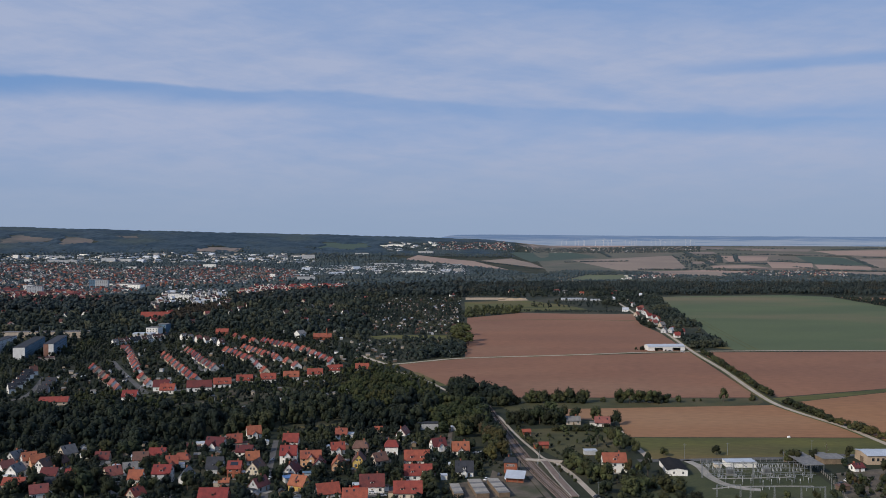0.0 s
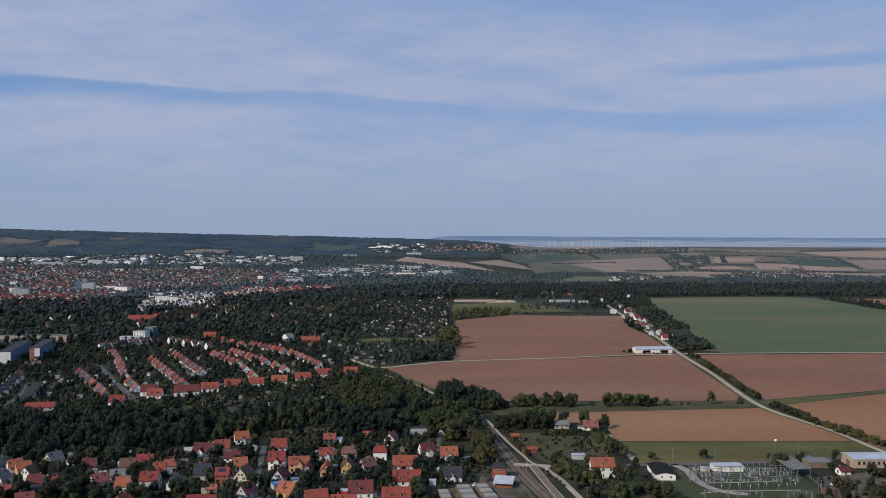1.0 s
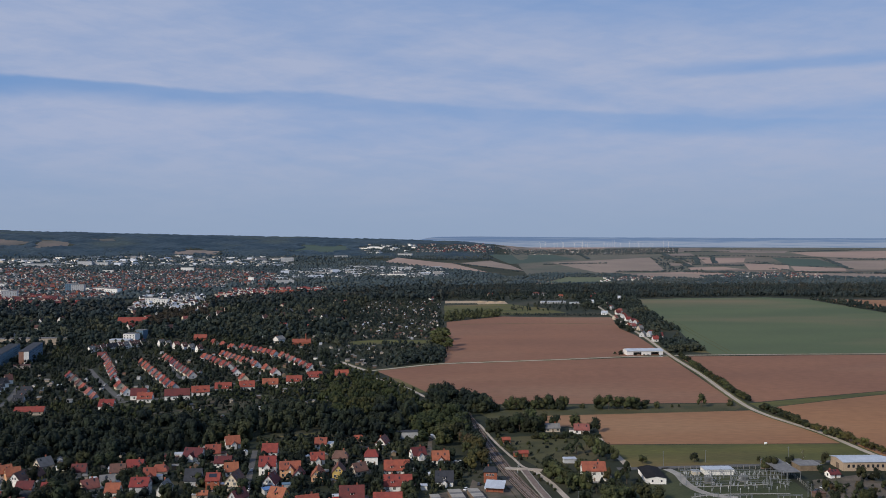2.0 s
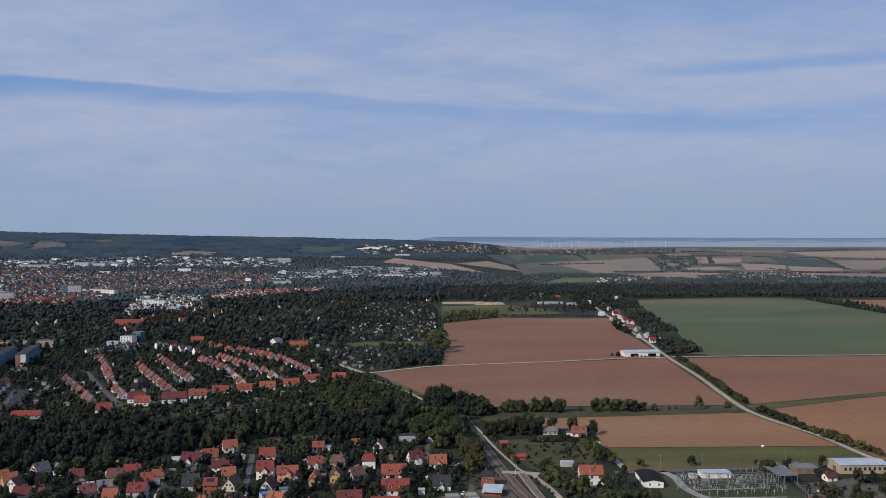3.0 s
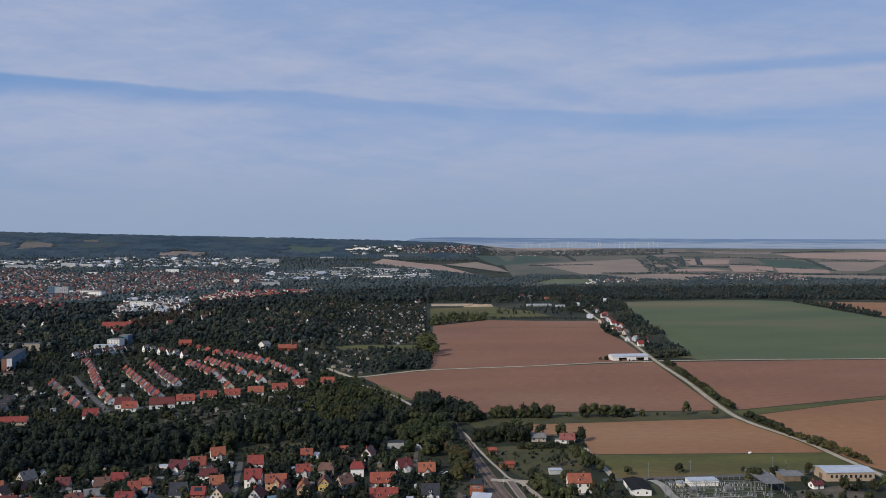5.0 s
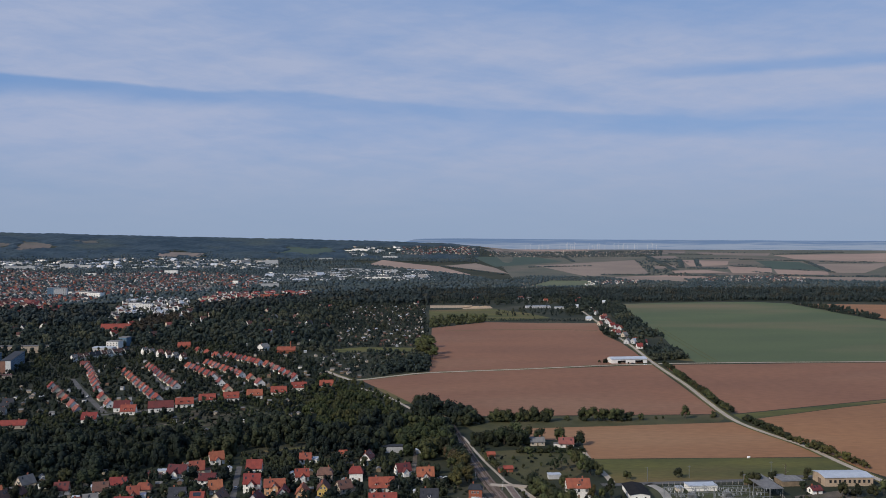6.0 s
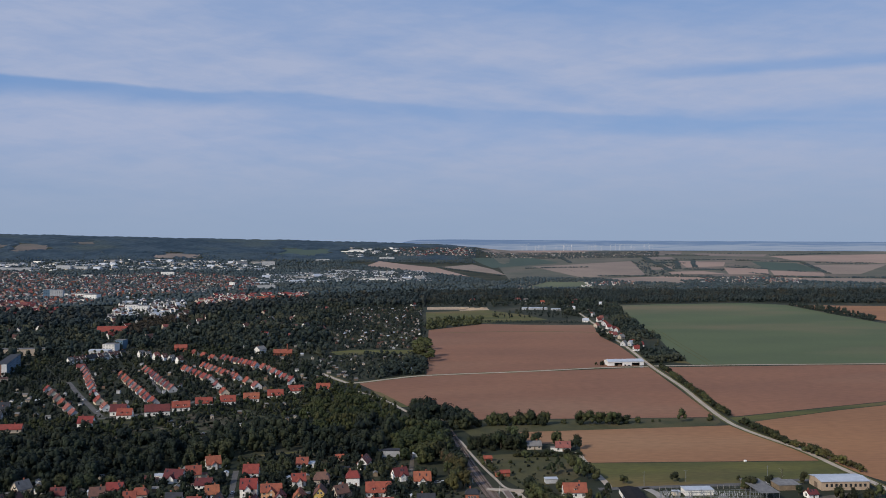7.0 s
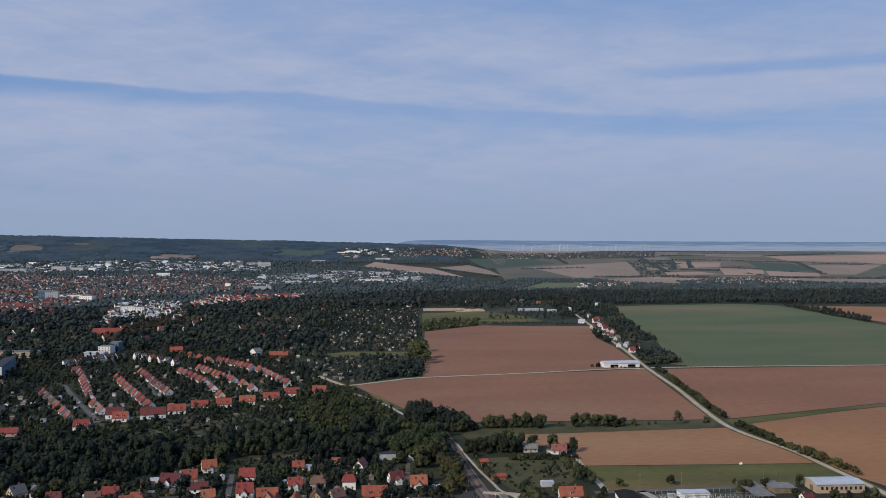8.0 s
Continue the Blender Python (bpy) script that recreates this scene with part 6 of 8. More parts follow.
for x, y, turn, w, d, tall, wall in (
    (-1328.1, 3289.1, -12, 157.6, 24.0, 7.5, PALEGREY),
    (-1212.1, 3145.3, 8, 98.5, 24.0, 12.2, PALEGREY),
    (-1076.4, 3221.7, 4, 47.6, 18.1, 16.4, PALEGREY),
    (-1022.8, 3235.0, -6, 53.5, 20.4, 12.3, PALEGREY),
    (-905.7, 2927.4, 10, 32.2, 12.3, 8.3, WHITE),
    (-1404.1, 3226.8, -12, 20.6, 7.8, 17.0, WHITE),
    (-390.3, 3444.9, 8, 48.6, 18.5, 18.8, PALEGREY),
    (-670.3, 3006.5, 4, 41.4, 15.8, 13.0, WHITE),
    (-399.5, 2613.0, -6, 15.5, 5.9, 12.8, WHITE),
    (-294.2, 2540.1, 10, 49.3, 18.8, 10.8, PALEGREY),
    (69.9, 3708.7, -12, 62.0, 20.0, 12.0, PALEGREY),
    (58.2, 3085.8, 8, 50.5, 19.2, 9.3, PALEGREY),
    (-83.1, 3173.4, 4, 83.5, 24.0, 7.7, PALEGREY),
    (15.4, 2787.7, -6, 81.5, 24.0, 8.4, WHITE),
    (102.9, 2807.9, 10, 49.3, 18.7, 6.8, PALEGREY),
    (-1008.7, 2384.6, 8, 13.6, 5.2, 10.9, WHITE),
    (-194.4, 3642.1, 4, 55.4, 21.1, 8.8, PALEGREY),
    (-61.8, 4005.3, -6, 70.2, 24.0, 9.7, WHITE),
):
    ob = flat_block(x, y, turn, w, d, tall, wall, GREY, "long pale slab block in the far town", "slab_block", "building", "slab blocks of the far town", rows=2 if tall > 12 else 1, cols=max(3, int(w / 8)))
    ob.location.z = float(height(x, y))

# ---- garden sheds of the allotments ----
SHED_KINDS = []
for k, (wl_, rf, lab) in enumerate(((TIMBER, GREY, "small timber allotment hut with a grey roof"), (WHITE, GREY, "small white allotment hut with a grey roof"),
                                   (BEIGE, GREY, "small beige allotment hut with a grey roof"), (PALEGREY, METAL_ROOF, "small glasshouse with a pale roof"),
                                   (TIMBER, SLATE, "small timber allotment hut with a dark felt roof"))):
    w, d = 3.7 + 0.5 * (k % 3), 2.8 + 0.3 * (k % 2)
    me_w, me_r = gable_walls(w, d, 2.2, 0.8).data("wall", wl_), gable_roof(w, d, 2.2, 0.8, 0.3, 0.12).data("roof", rf)
    SHED_KINDS.append((me_w, me_r, lab))
shed_total = 0


def allotment(poly, gap, seed, limit, keep=0.7):
    """Huts spread over the plots."""
    global shed_total
    r = random.Random(seed)
    pts = [p for p in scatter(poly, gap, seed, margin=2) if r.random() < keep]
    r.shuffle(pts)
    for x, y in pts[:limit]:
        me_w, me_r, lab = SHED_KINDS[r.choice((0, 0, 0, 1, 2, 2, 3, 4))]
        ob = thing("garden_hut", x, y, r.choice((0, 90)) + r.uniform(-12, 12) + 8, lab, "garden hut", "huts of the allotments")
        part("wall", me_w, None, ob)
        part("roof", me_r, None, ob)
        take_disc(x, y, 3.0)
        shed_total += 1


allotment([(-209.4, 438.3), (-254.6, 533.2), (-219.7, 552.7), (-142.2, 572.3), (-85.6, 603.3), (-32.7, 610.2), (20.6, 582.4), (42.4, 528.9), (20.7, 429.7)], 13.0, 76, 40, 0.5)
allotment([(-54.6, 1157.3), (-57.6, 1671.4), (-29.9, 1936.4), (111.4, 1931.3), (90.4, 1485.5), (58.1, 1207.4)], 23.1, 71, 112, 0.8)
allotment([(-74.6, 946.6), (-60.2, 1126.1), (54.6, 1134.3), (55.1, 1011.4), (21.8, 960.7), (-20.3, 931.8)], 17.7, 72, 42, 0.7)
allotment([(-187.0, 654.2), (-193.9, 709.7), (-145.8, 759.3), (-65.1, 825.6), (-41.2, 769.5), (-89.7, 694.1), (-132.6, 648.2)], 16.3, 73, 70, 0.6)
allotment([(-309.5, 779.4), (-352.2, 915.5), (-329.3, 914.6), (-246.7, 749.5), (-245.5, 718.9)], 16.3, 74, 25, 0.6)
allotment([(-179.3, 1161.9), (-155.3, 1494.4), (-85.7, 1819.2), (-50.0, 1225.7), (-78.1, 992.0)], 21.8, 75, 40, 0.6)

# ---- the far town: small buildings beyond counting ----
def town(name, poly, gap, seed, walls, roofs, size, tall, label, flat=0.0, keep=0.8, room=0.0, aspect=0.7, shrink=0.5):
    """Many small buildings in one mesh, with gabled or flat roofs. walls and roofs: materials."""
    rng = np.random.default_rng(seed)
    size, tall, gap = [s * shrink for s in size], [s * shrink for s in tall], gap * shrink
    pts = scatter(poly, gap, seed, keep_off=False)
    pts = pts[rng.random(len(pts)) < keep]
    m = Mesh()
    mats = walls + roofs
    grid = rng.uniform(0, 180)
    for x, y in pts:
        z = float(height(x, y))
        if room:
            take_disc(x, y - room * 0.4, room)
        w, d, t = rng.uniform(*size), rng.uniform(*size) * aspect, rng.uniform(*tall)
        a = radians(grid + 90 * rng.integers(2) + rng.uniform(-25, 25))
        c, s = math.cos(a), math.sin(a)
        wm, rm = int(rng.integers(len(walls))), len(walls) + int(rng.integers(len(roofs)))
        base = [(x + c * p - s * q, y + s * p + c * q) for p, q in ((-w / 2, -d / 2), (w / 2, -d / 2), (w / 2, d / 2), (-w / 2, d / 2))]
        m.solid([(*p, z - 2) for p in base], [(*p, z + t) for p in base], wm)
        if rng.random() < flat:
            m.solid([(*p, z + t) for p in base], [(*p, z + t + 0.5) for p in base], rm)
        else:
            r = d * 0.45
            e = [(x + c * p, y + s * p, z + t + r) for p in (-w / 2, w / 2)]
            b = [(*p, z + t) for p in base]
            m.face([b[0], b[1], e[1], e[0]], rm)
            m.face([b[2], b[3], e[0], e[1]], rm)
            m.face([b[1], b[2], e[1]], wm)
            m.face([b[3], b[0], e[0]], wm)
    return tagged(new(name, m.data(name, *mats)), label, "town", kind="stuff")


OLD_WALLS, OLD_ROOFS = [BEIGE, PALEGREY, PALEGREY, BRICK, SALMON, WHITE], [BROWN, BROWN, DARKRED, BROWN, SLATE, GREY, PINK, SLATE]
town("town_quarter", [(-903.4, 1848.4), (-754.1, 1962.1), (-642.8, 2114.8), (-850.7, 2858.3), (-1198.0, 3069.2), (-1467.3, 3003.6)], 25, 51, OLD_WALLS, OLD_ROOFS, (8, 18), (6, 10), "old town of red-roofed houses", keep=0.46, shrink=0.66)
town("town_quarter", [(-747, 1640), (-590, 1760), (-660, 1930), (-814, 2140), (-1009, 2140)], 26, 50, [WHITE, CREAM, BEIGE, SALMON], [RED, DARKRED, PINK, DARKRED, BROWN], (11, 26), (6, 11), "near edge of the old town with red roofs", keep=0.55, room=8, shrink=0.7)
town("town_quarter", [(-687.6, 2262.4), (-487.7, 2387.5), (-320.7, 2484.5), (-332.5, 2854.7), (-631.2, 3090.8), (-912.4, 3003.0)], 25, 52, OLD_WALLS, OLD_ROOFS, (8, 16), (6, 9), "old town of red-roofed houses", keep=0.46, shrink=0.66)
town("town_quarter", [(-383.9, 1879.0), (-305.8, 1983.1), (-112.0, 2096.1), (-173.6, 2398.5), (-405.8, 2345.8), (-404.0, 2106.4)], 29, 53, [WHITE, CREAM], [RED, BROWN, RED, PINK, DARKRED], (11, 20), (6, 9), "quarter of red-roofed houses among trees", keep=0.7, shrink=0.66)
town("industrial_quarter", [(-1467.3, 3003.6), (-1182.0, 3126.9), (-869.2, 3261.1), (-335.5, 3229.3), (-376.4, 3624.0), (-954.8, 3582.6), (-1576.3, 3227.0)], 81, 55, [PALEGREY, PALEGREY, WHITE, BEIGE], [METAL_ROOF, GREY, METAL_ROOF, GREY], (28, 90), (6, 12), "far halls and blocks with pale flat roofs", flat=0.9, keep=0.88, aspect=0.4)
town("industrial_quarter", [(-340.2, 2635.7), (-146.7, 2745.8), (168.0, 2760.7), (192.8, 3168.8), (-131.8, 3232.0), (-355.7, 3053.8)], 62, 56, [PALEGREY, PALEGREY, WHITE], [GREY, SLATE, METAL_ROOF], (34, 120), (6, 10), "far halls with pale roofs", flat=0.95, keep=0.62, aspect=0.35)
far_clear = [[(-114.9, 3765.5), (134.9, 3776.8), (151.9, 4249.2), (-112.0, 4190.4)], [(124.4, 3821.3), (461.5, 3948.5), (512.5, 4482.7), (138.3, 4245.7)]]
town("village", far_clear[0], 90, 57, [WHITE, PALEGREY, BEIGE], [GREY, GREY, METAL_ROOF], (40, 110), (11, 16), "far hillside estate of long white blocks", flat=1.0, keep=0.30, aspect=0.3)
town("village", far_clear[1], 42, 63, [PALEGREY, BEIGE, BEIGE], [DARKRED, DARKRED, BROWN, GREY, BROWN], (14, 36), (6, 10), "far hillside village of red roofs", flat=0.2, keep=0.22)
town("village", [(516.3, 3937.9), (839.5, 3910.5), (1304.6, 4017.2), (1421.9, 4378.8), (948.7, 4419.2), (566.3, 4319.0)], 52, 58, [BEIGE, PALEGREY, BEIGE], [DARKRED, BROWN, GREY], (8, 15), (4, 7), "far village along a hilltop", keep=0.17)
town("village", [(972.8, 2580.5), (1142.7, 2545.1), (1243.7, 2479.4), (1331.7, 2655.0), (1202.8, 2759.6), (1052.1, 2743.4)], 34, 59, [BEIGE, PALEGREY, BEIGE], [DARKRED, BROWN, GREY, DARKRED], (10, 18), (5, 8), "far village in the valley", keep=0.36)
town("village", [(605.7, 2517.5), (715.2, 2559.5), (784.3, 2568.5), (815.9, 2672.1), (646.6, 2652.0)], 29, 60, [WHITE, CREAM], [GREY, BROWN, PINK], (9, 15), (4, 7), "far row of pale houses", keep=0.5)

town("suburb", [(-575.2, 1176.3), (-830.5, 1699.1), (-542.3, 1649.3), (-322.5, 1680.9), (-101.7, 1903.3), (-53.5, 1901.6), (-65.6, 1226.3), (-100.8, 1185.5), (-264.6, 1294.5), (-393.4, 1196.2), (-435.9, 1171.3)], 95, 61, [WHITE, CREAM, BEIGE], [RED, BROWN, GREY, PINK, BROWN], (12, 20), (5, 8), "scattered houses among the trees", keep=0.45, room=10, shrink=0.8)
town("suburb", [(-459.5, 1527.1), (-404.7, 1631.6), (-335.6, 1668.0), (-432.7, 2150.7), (-605.1, 2269.3), (-549.7, 1991.8)], 30, 62, [WHITE, PALEGREY, WHITE], [GREY, SLATE, BROWN, METAL_ROOF], (10, 22), (6, 11), "white villas among the trees", keep=0.5, room=6, shrink=0.6)
town("garden_huts", [(-52, 1215), (-57, 1671), (-30, 1936), (111, 1931), (90, 1485), (60, 1215)], 17, 64, [TIMBER, TIMBER, PALEGREY, BEIGE, TIMBER], [GREY, BROWN, SLATE, BROWN, METAL_ROOF], (3.4, 5.4), (2.1, 2.6), "small huts and glasshouses of the allotments", keep=0.32, room=2, shrink=0.9)
town("garden_huts", [(-330, 900), (-225, 765), (-110, 850), (-60, 960), (-190, 1110), (-300, 1080)], 24, 65, [TIMBER, TIMBER, PALEGREY], [GREY, SLATE, BROWN, GREY], (3.2, 5), (2.2, 2.8), "sheds and glasshouses of the suburban gardens", keep=0.35, room=2, shrink=0.9)
# ---- far fields ----
far_polys = []


def far_field(a, b, c, d, mat, label="far tilled field"):
    far_polys.append([a, b, c, d])
    draped("field", a, b, c, d, mat, label)


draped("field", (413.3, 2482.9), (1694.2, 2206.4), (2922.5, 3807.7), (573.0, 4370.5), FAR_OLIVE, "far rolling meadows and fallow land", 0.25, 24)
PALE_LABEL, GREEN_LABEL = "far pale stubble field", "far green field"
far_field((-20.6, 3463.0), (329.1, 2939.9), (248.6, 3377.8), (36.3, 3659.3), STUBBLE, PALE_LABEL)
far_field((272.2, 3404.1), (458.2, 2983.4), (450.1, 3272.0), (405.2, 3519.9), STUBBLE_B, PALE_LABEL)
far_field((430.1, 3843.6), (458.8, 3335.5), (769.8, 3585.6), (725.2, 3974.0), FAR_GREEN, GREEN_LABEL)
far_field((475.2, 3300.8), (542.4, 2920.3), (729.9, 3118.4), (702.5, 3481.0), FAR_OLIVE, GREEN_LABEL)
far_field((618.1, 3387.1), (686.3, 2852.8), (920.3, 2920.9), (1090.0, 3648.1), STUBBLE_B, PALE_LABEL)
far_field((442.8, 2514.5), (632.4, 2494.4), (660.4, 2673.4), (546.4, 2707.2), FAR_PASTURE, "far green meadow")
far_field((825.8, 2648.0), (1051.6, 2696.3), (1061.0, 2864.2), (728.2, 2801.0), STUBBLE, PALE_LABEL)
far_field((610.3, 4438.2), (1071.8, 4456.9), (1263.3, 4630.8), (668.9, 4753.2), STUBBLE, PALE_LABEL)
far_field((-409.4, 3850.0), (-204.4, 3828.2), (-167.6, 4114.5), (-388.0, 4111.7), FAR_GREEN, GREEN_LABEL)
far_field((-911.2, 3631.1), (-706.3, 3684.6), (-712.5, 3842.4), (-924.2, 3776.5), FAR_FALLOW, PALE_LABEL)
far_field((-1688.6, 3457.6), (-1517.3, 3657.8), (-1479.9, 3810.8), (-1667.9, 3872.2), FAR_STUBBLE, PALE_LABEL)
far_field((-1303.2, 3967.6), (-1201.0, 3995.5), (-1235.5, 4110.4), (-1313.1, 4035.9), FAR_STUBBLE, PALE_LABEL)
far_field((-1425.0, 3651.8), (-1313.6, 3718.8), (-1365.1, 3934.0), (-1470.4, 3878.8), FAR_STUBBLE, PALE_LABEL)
far_field((921.0, 1440.0), (1090.0, 1390.0), (1240.0, 1850.0), (948.0, 1925.0), SOIL_PALE, "bare brown field behind a hedge")

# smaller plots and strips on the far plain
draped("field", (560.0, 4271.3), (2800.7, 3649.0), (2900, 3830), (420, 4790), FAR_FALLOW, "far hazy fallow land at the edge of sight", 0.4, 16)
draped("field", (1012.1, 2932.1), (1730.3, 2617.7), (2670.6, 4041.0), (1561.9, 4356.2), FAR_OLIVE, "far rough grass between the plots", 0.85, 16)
for a, b, c, d, mat in (
    ((1171.8, 3220.3), (1325.3, 3251.3), (1427.1, 3484.3), (1271.2, 3603.7), STUBBLE),
    ((1003.6, 2914.4), (1188.9, 2902.4), (1163.9, 3035.1), (1038.1, 3031.8), STUBBLE),
    ((1190.3, 2873.6), (1308.9, 2832.6), (1423.1, 3093.2), (1300.4, 3190.0), STUBBLE),
    ((1398.0, 3038.6), (1544.9, 2937.3), (1653.3, 3340.5), (1538.4, 3493.6), FAR_GREEN),
    ((1416.1, 3334.9), (1489.0, 3351.3), (1528.0, 3454.4), (1476.4, 3509.4), FAR_OLIVE),
    ((1308.9, 2792.8), (1448.0, 2732.4), (1510.2, 2860.5), (1393.6, 3007.5), STUBBLE),
    ((1265.1, 2600.6), (1582.0, 2379.0), (1691.0, 2526.0), (1293.1, 2709.5), STUBBLE_B),
    ((1725.4, 3519.2), (2072.0, 3057.0), (2450.0, 3784.0), (1768.0, 3827.0), STUBBLE),
    ((1501.3, 2808.5), (1585.0, 2766.0), (1930.0, 3178.0), (1654.9, 3227.6), STUBBLE_B),
    ((1484.5, 3939.2), (1726.5, 3791.0), (1823.6, 3964.4), (1541.1, 4161.6), FAR_FALLOW),
    ((781.8, 2673.8), (939.7, 2582.0), (967.5, 2757.2), (733.2, 2820.3), STUBBLE_B),
    ((1156.6, 3671.5), (1292.1, 3683.3), (1347.5, 3899.3), (1211.2, 3885.1), FAR_FALLOW),
    ((1005.5, 3127.0), (1091.6, 3140.4), (1127.9, 3263.5), (1038.4, 3249.0), STUBBLE_B),
):
    far_polys.append([a, b, c, d])
    draped("field", a, b, c, d, mat, "small far plot on the plain", 1.15)

# the hills at the edge of sight, their blue haze painted on as a glow
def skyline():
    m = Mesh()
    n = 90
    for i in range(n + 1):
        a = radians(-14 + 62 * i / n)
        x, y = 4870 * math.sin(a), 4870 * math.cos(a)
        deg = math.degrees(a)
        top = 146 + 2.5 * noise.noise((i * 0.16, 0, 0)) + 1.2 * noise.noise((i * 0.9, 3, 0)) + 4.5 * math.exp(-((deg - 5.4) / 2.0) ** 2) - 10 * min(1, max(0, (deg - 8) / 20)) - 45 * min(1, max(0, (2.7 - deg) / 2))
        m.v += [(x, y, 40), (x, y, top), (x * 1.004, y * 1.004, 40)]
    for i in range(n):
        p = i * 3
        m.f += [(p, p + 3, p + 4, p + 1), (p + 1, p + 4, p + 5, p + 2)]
    mat = bpy.data.materials.new("painted_haze_hills")
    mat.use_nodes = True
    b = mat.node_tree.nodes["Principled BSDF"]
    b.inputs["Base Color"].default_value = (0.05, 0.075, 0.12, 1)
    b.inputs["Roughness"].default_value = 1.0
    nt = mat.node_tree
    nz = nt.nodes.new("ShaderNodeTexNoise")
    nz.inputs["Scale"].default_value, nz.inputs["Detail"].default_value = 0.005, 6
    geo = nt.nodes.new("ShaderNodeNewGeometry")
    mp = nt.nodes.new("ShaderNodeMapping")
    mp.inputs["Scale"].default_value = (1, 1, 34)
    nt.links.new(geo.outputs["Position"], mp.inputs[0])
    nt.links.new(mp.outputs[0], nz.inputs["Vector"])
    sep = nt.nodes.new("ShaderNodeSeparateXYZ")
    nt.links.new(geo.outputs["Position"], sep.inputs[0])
    # painted haze: paler towards the foot, bluer towards the top
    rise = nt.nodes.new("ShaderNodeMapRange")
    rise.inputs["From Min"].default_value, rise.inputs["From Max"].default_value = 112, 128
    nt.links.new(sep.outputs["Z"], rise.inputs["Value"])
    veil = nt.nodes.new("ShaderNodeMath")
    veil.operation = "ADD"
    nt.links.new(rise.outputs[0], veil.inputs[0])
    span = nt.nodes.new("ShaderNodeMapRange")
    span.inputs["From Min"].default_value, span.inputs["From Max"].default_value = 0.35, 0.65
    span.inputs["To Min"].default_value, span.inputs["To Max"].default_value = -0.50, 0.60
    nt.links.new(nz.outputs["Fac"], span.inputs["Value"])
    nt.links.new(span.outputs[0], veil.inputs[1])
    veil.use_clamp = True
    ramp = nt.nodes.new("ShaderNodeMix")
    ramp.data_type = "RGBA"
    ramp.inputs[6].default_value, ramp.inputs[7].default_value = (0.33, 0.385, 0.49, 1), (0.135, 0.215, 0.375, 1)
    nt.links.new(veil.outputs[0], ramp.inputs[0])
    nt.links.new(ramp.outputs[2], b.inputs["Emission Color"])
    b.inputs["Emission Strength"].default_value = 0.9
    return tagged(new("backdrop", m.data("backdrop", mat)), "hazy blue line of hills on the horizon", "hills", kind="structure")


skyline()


def turbine(x, y, tall, turn):
    z = float(height(x, y))
    ob = thing("wind_turbine", x, y, turn, "white wind turbine far off on the plain", "wind turbine", "wind farm on the horizon", z)
    m = Mesh()
    m.beam((0, 0, 0), (0, 0, tall), tall * 0.020, 6, 0, tall * 0.012)
    part("tower", m, WHITE, ob)
    m = Mesh()
    m.box(-tall * 0.02, -tall * 0.03, tall * 0.985, tall * 0.02, tall * 0.05, tall * 1.02)
    part("nacelle", m, WHITE, ob)
    for k in range(3):
        a = radians(turn * 3 + 120 * k)
        m = Mesh()
        hub = Vector((0, -tall * 0.035, tall))
        m.beam(hub, hub + Vector((math.sin(a), 0, math.cos(a))) * tall * 0.55, tall * 0.012, 4, 0, tall * 0.004)
        part("blade", m, WHITE, ob)
    return ob


for k in range(30):
    b = 0.170 + 0.0052 * k + 0.002 * math.sin(k * 5.1)
    turbine(4650 * b + 20 * math.sin(k), 4600 + 60 * math.sin(k * 2.3), 25 + 4 * math.sin(k * 1.7), (k * 37) % 90 - 20)
# ---- trees in rows and groups ----
def tree_row(a, b, gap, low, high, kinds, group, seed, wide=1.1, spread=0.8):
    r = random.Random(seed)
    a, b = Vector(a), Vector(b)
    n = max(1, int((b - a).length / gap))
    for i in range(n + 1):
        p = a + (b - a) * (i / n)
        tree(p.x + r.uniform(-spread, spread), p.y + r.uniform(-spread, spread), r.uniform(low, high), r.choice(kinds), wide * r.uniform(0.9, 1.15), group)


ROADSIDE = "trees along the country road"
tree_row((336.3, 1006.1), (316.9, 860.3), 4.8, 3.8, 6.0, ("shrub", "darkshrub", "shrub"), ROADSIDE, 1, 1.35)
tree_row((316.9, 860.3), (300.1, 726.7), 4.6, 3.8, 6.0, ("shrub", "darkshrub", "gold", "shrub"), ROADSIDE, 2, 1.35)
tree_row((299.3, 693.8), (302.2, 612.6), 4.6, 4.2, 6.4, ("shrub", "gold", "shrub", "darkshrub"), ROADSIDE, 3, 1.35)
tree_row((302.2, 612.6), (311.7, 540.2), 4.6, 4.8, 7.2, ("gold", "shrub", "gold"), ROADSIDE, 4, 1.35)
for x, y, t in ((271.0, 1026.0, 4.2), (265.5, 1031.0, 3.4), (274.0, 1036.0, 5.0), (287.0, 1019.5, 2.2), (297.0, 1019.0, 2.0)):
    tree(x, y, t, "darkshrub", 1.3, "shrubs beside the barn")
BANK = "trees on the grass bank"
tree_row((95.6, 703.8), (140.2, 702.2), 3.9, 8.0, 12.5, ("shrub", "darkshrub", "broad"), BANK, 5, 1.0, 2.0)
tree_row((166.2, 701.2), (198.2, 700.0), 3.9, 8.0, 12.5, ("shrub", "darkshrub", "broad"), BANK, 6, 1.05, 2.0)
tree_row((198.2, 700.0), (214.7, 701.8), 6.8, 5.4, 8.8, ("darkshrub", "shrub"), BANK, 7, 1.2, 1.5)
tree_row((140.6, 704.6), (156.0, 704.0), 8.2, 4.1, 6.8, ("shrub",), BANK, 8, 1.2, 1.5)
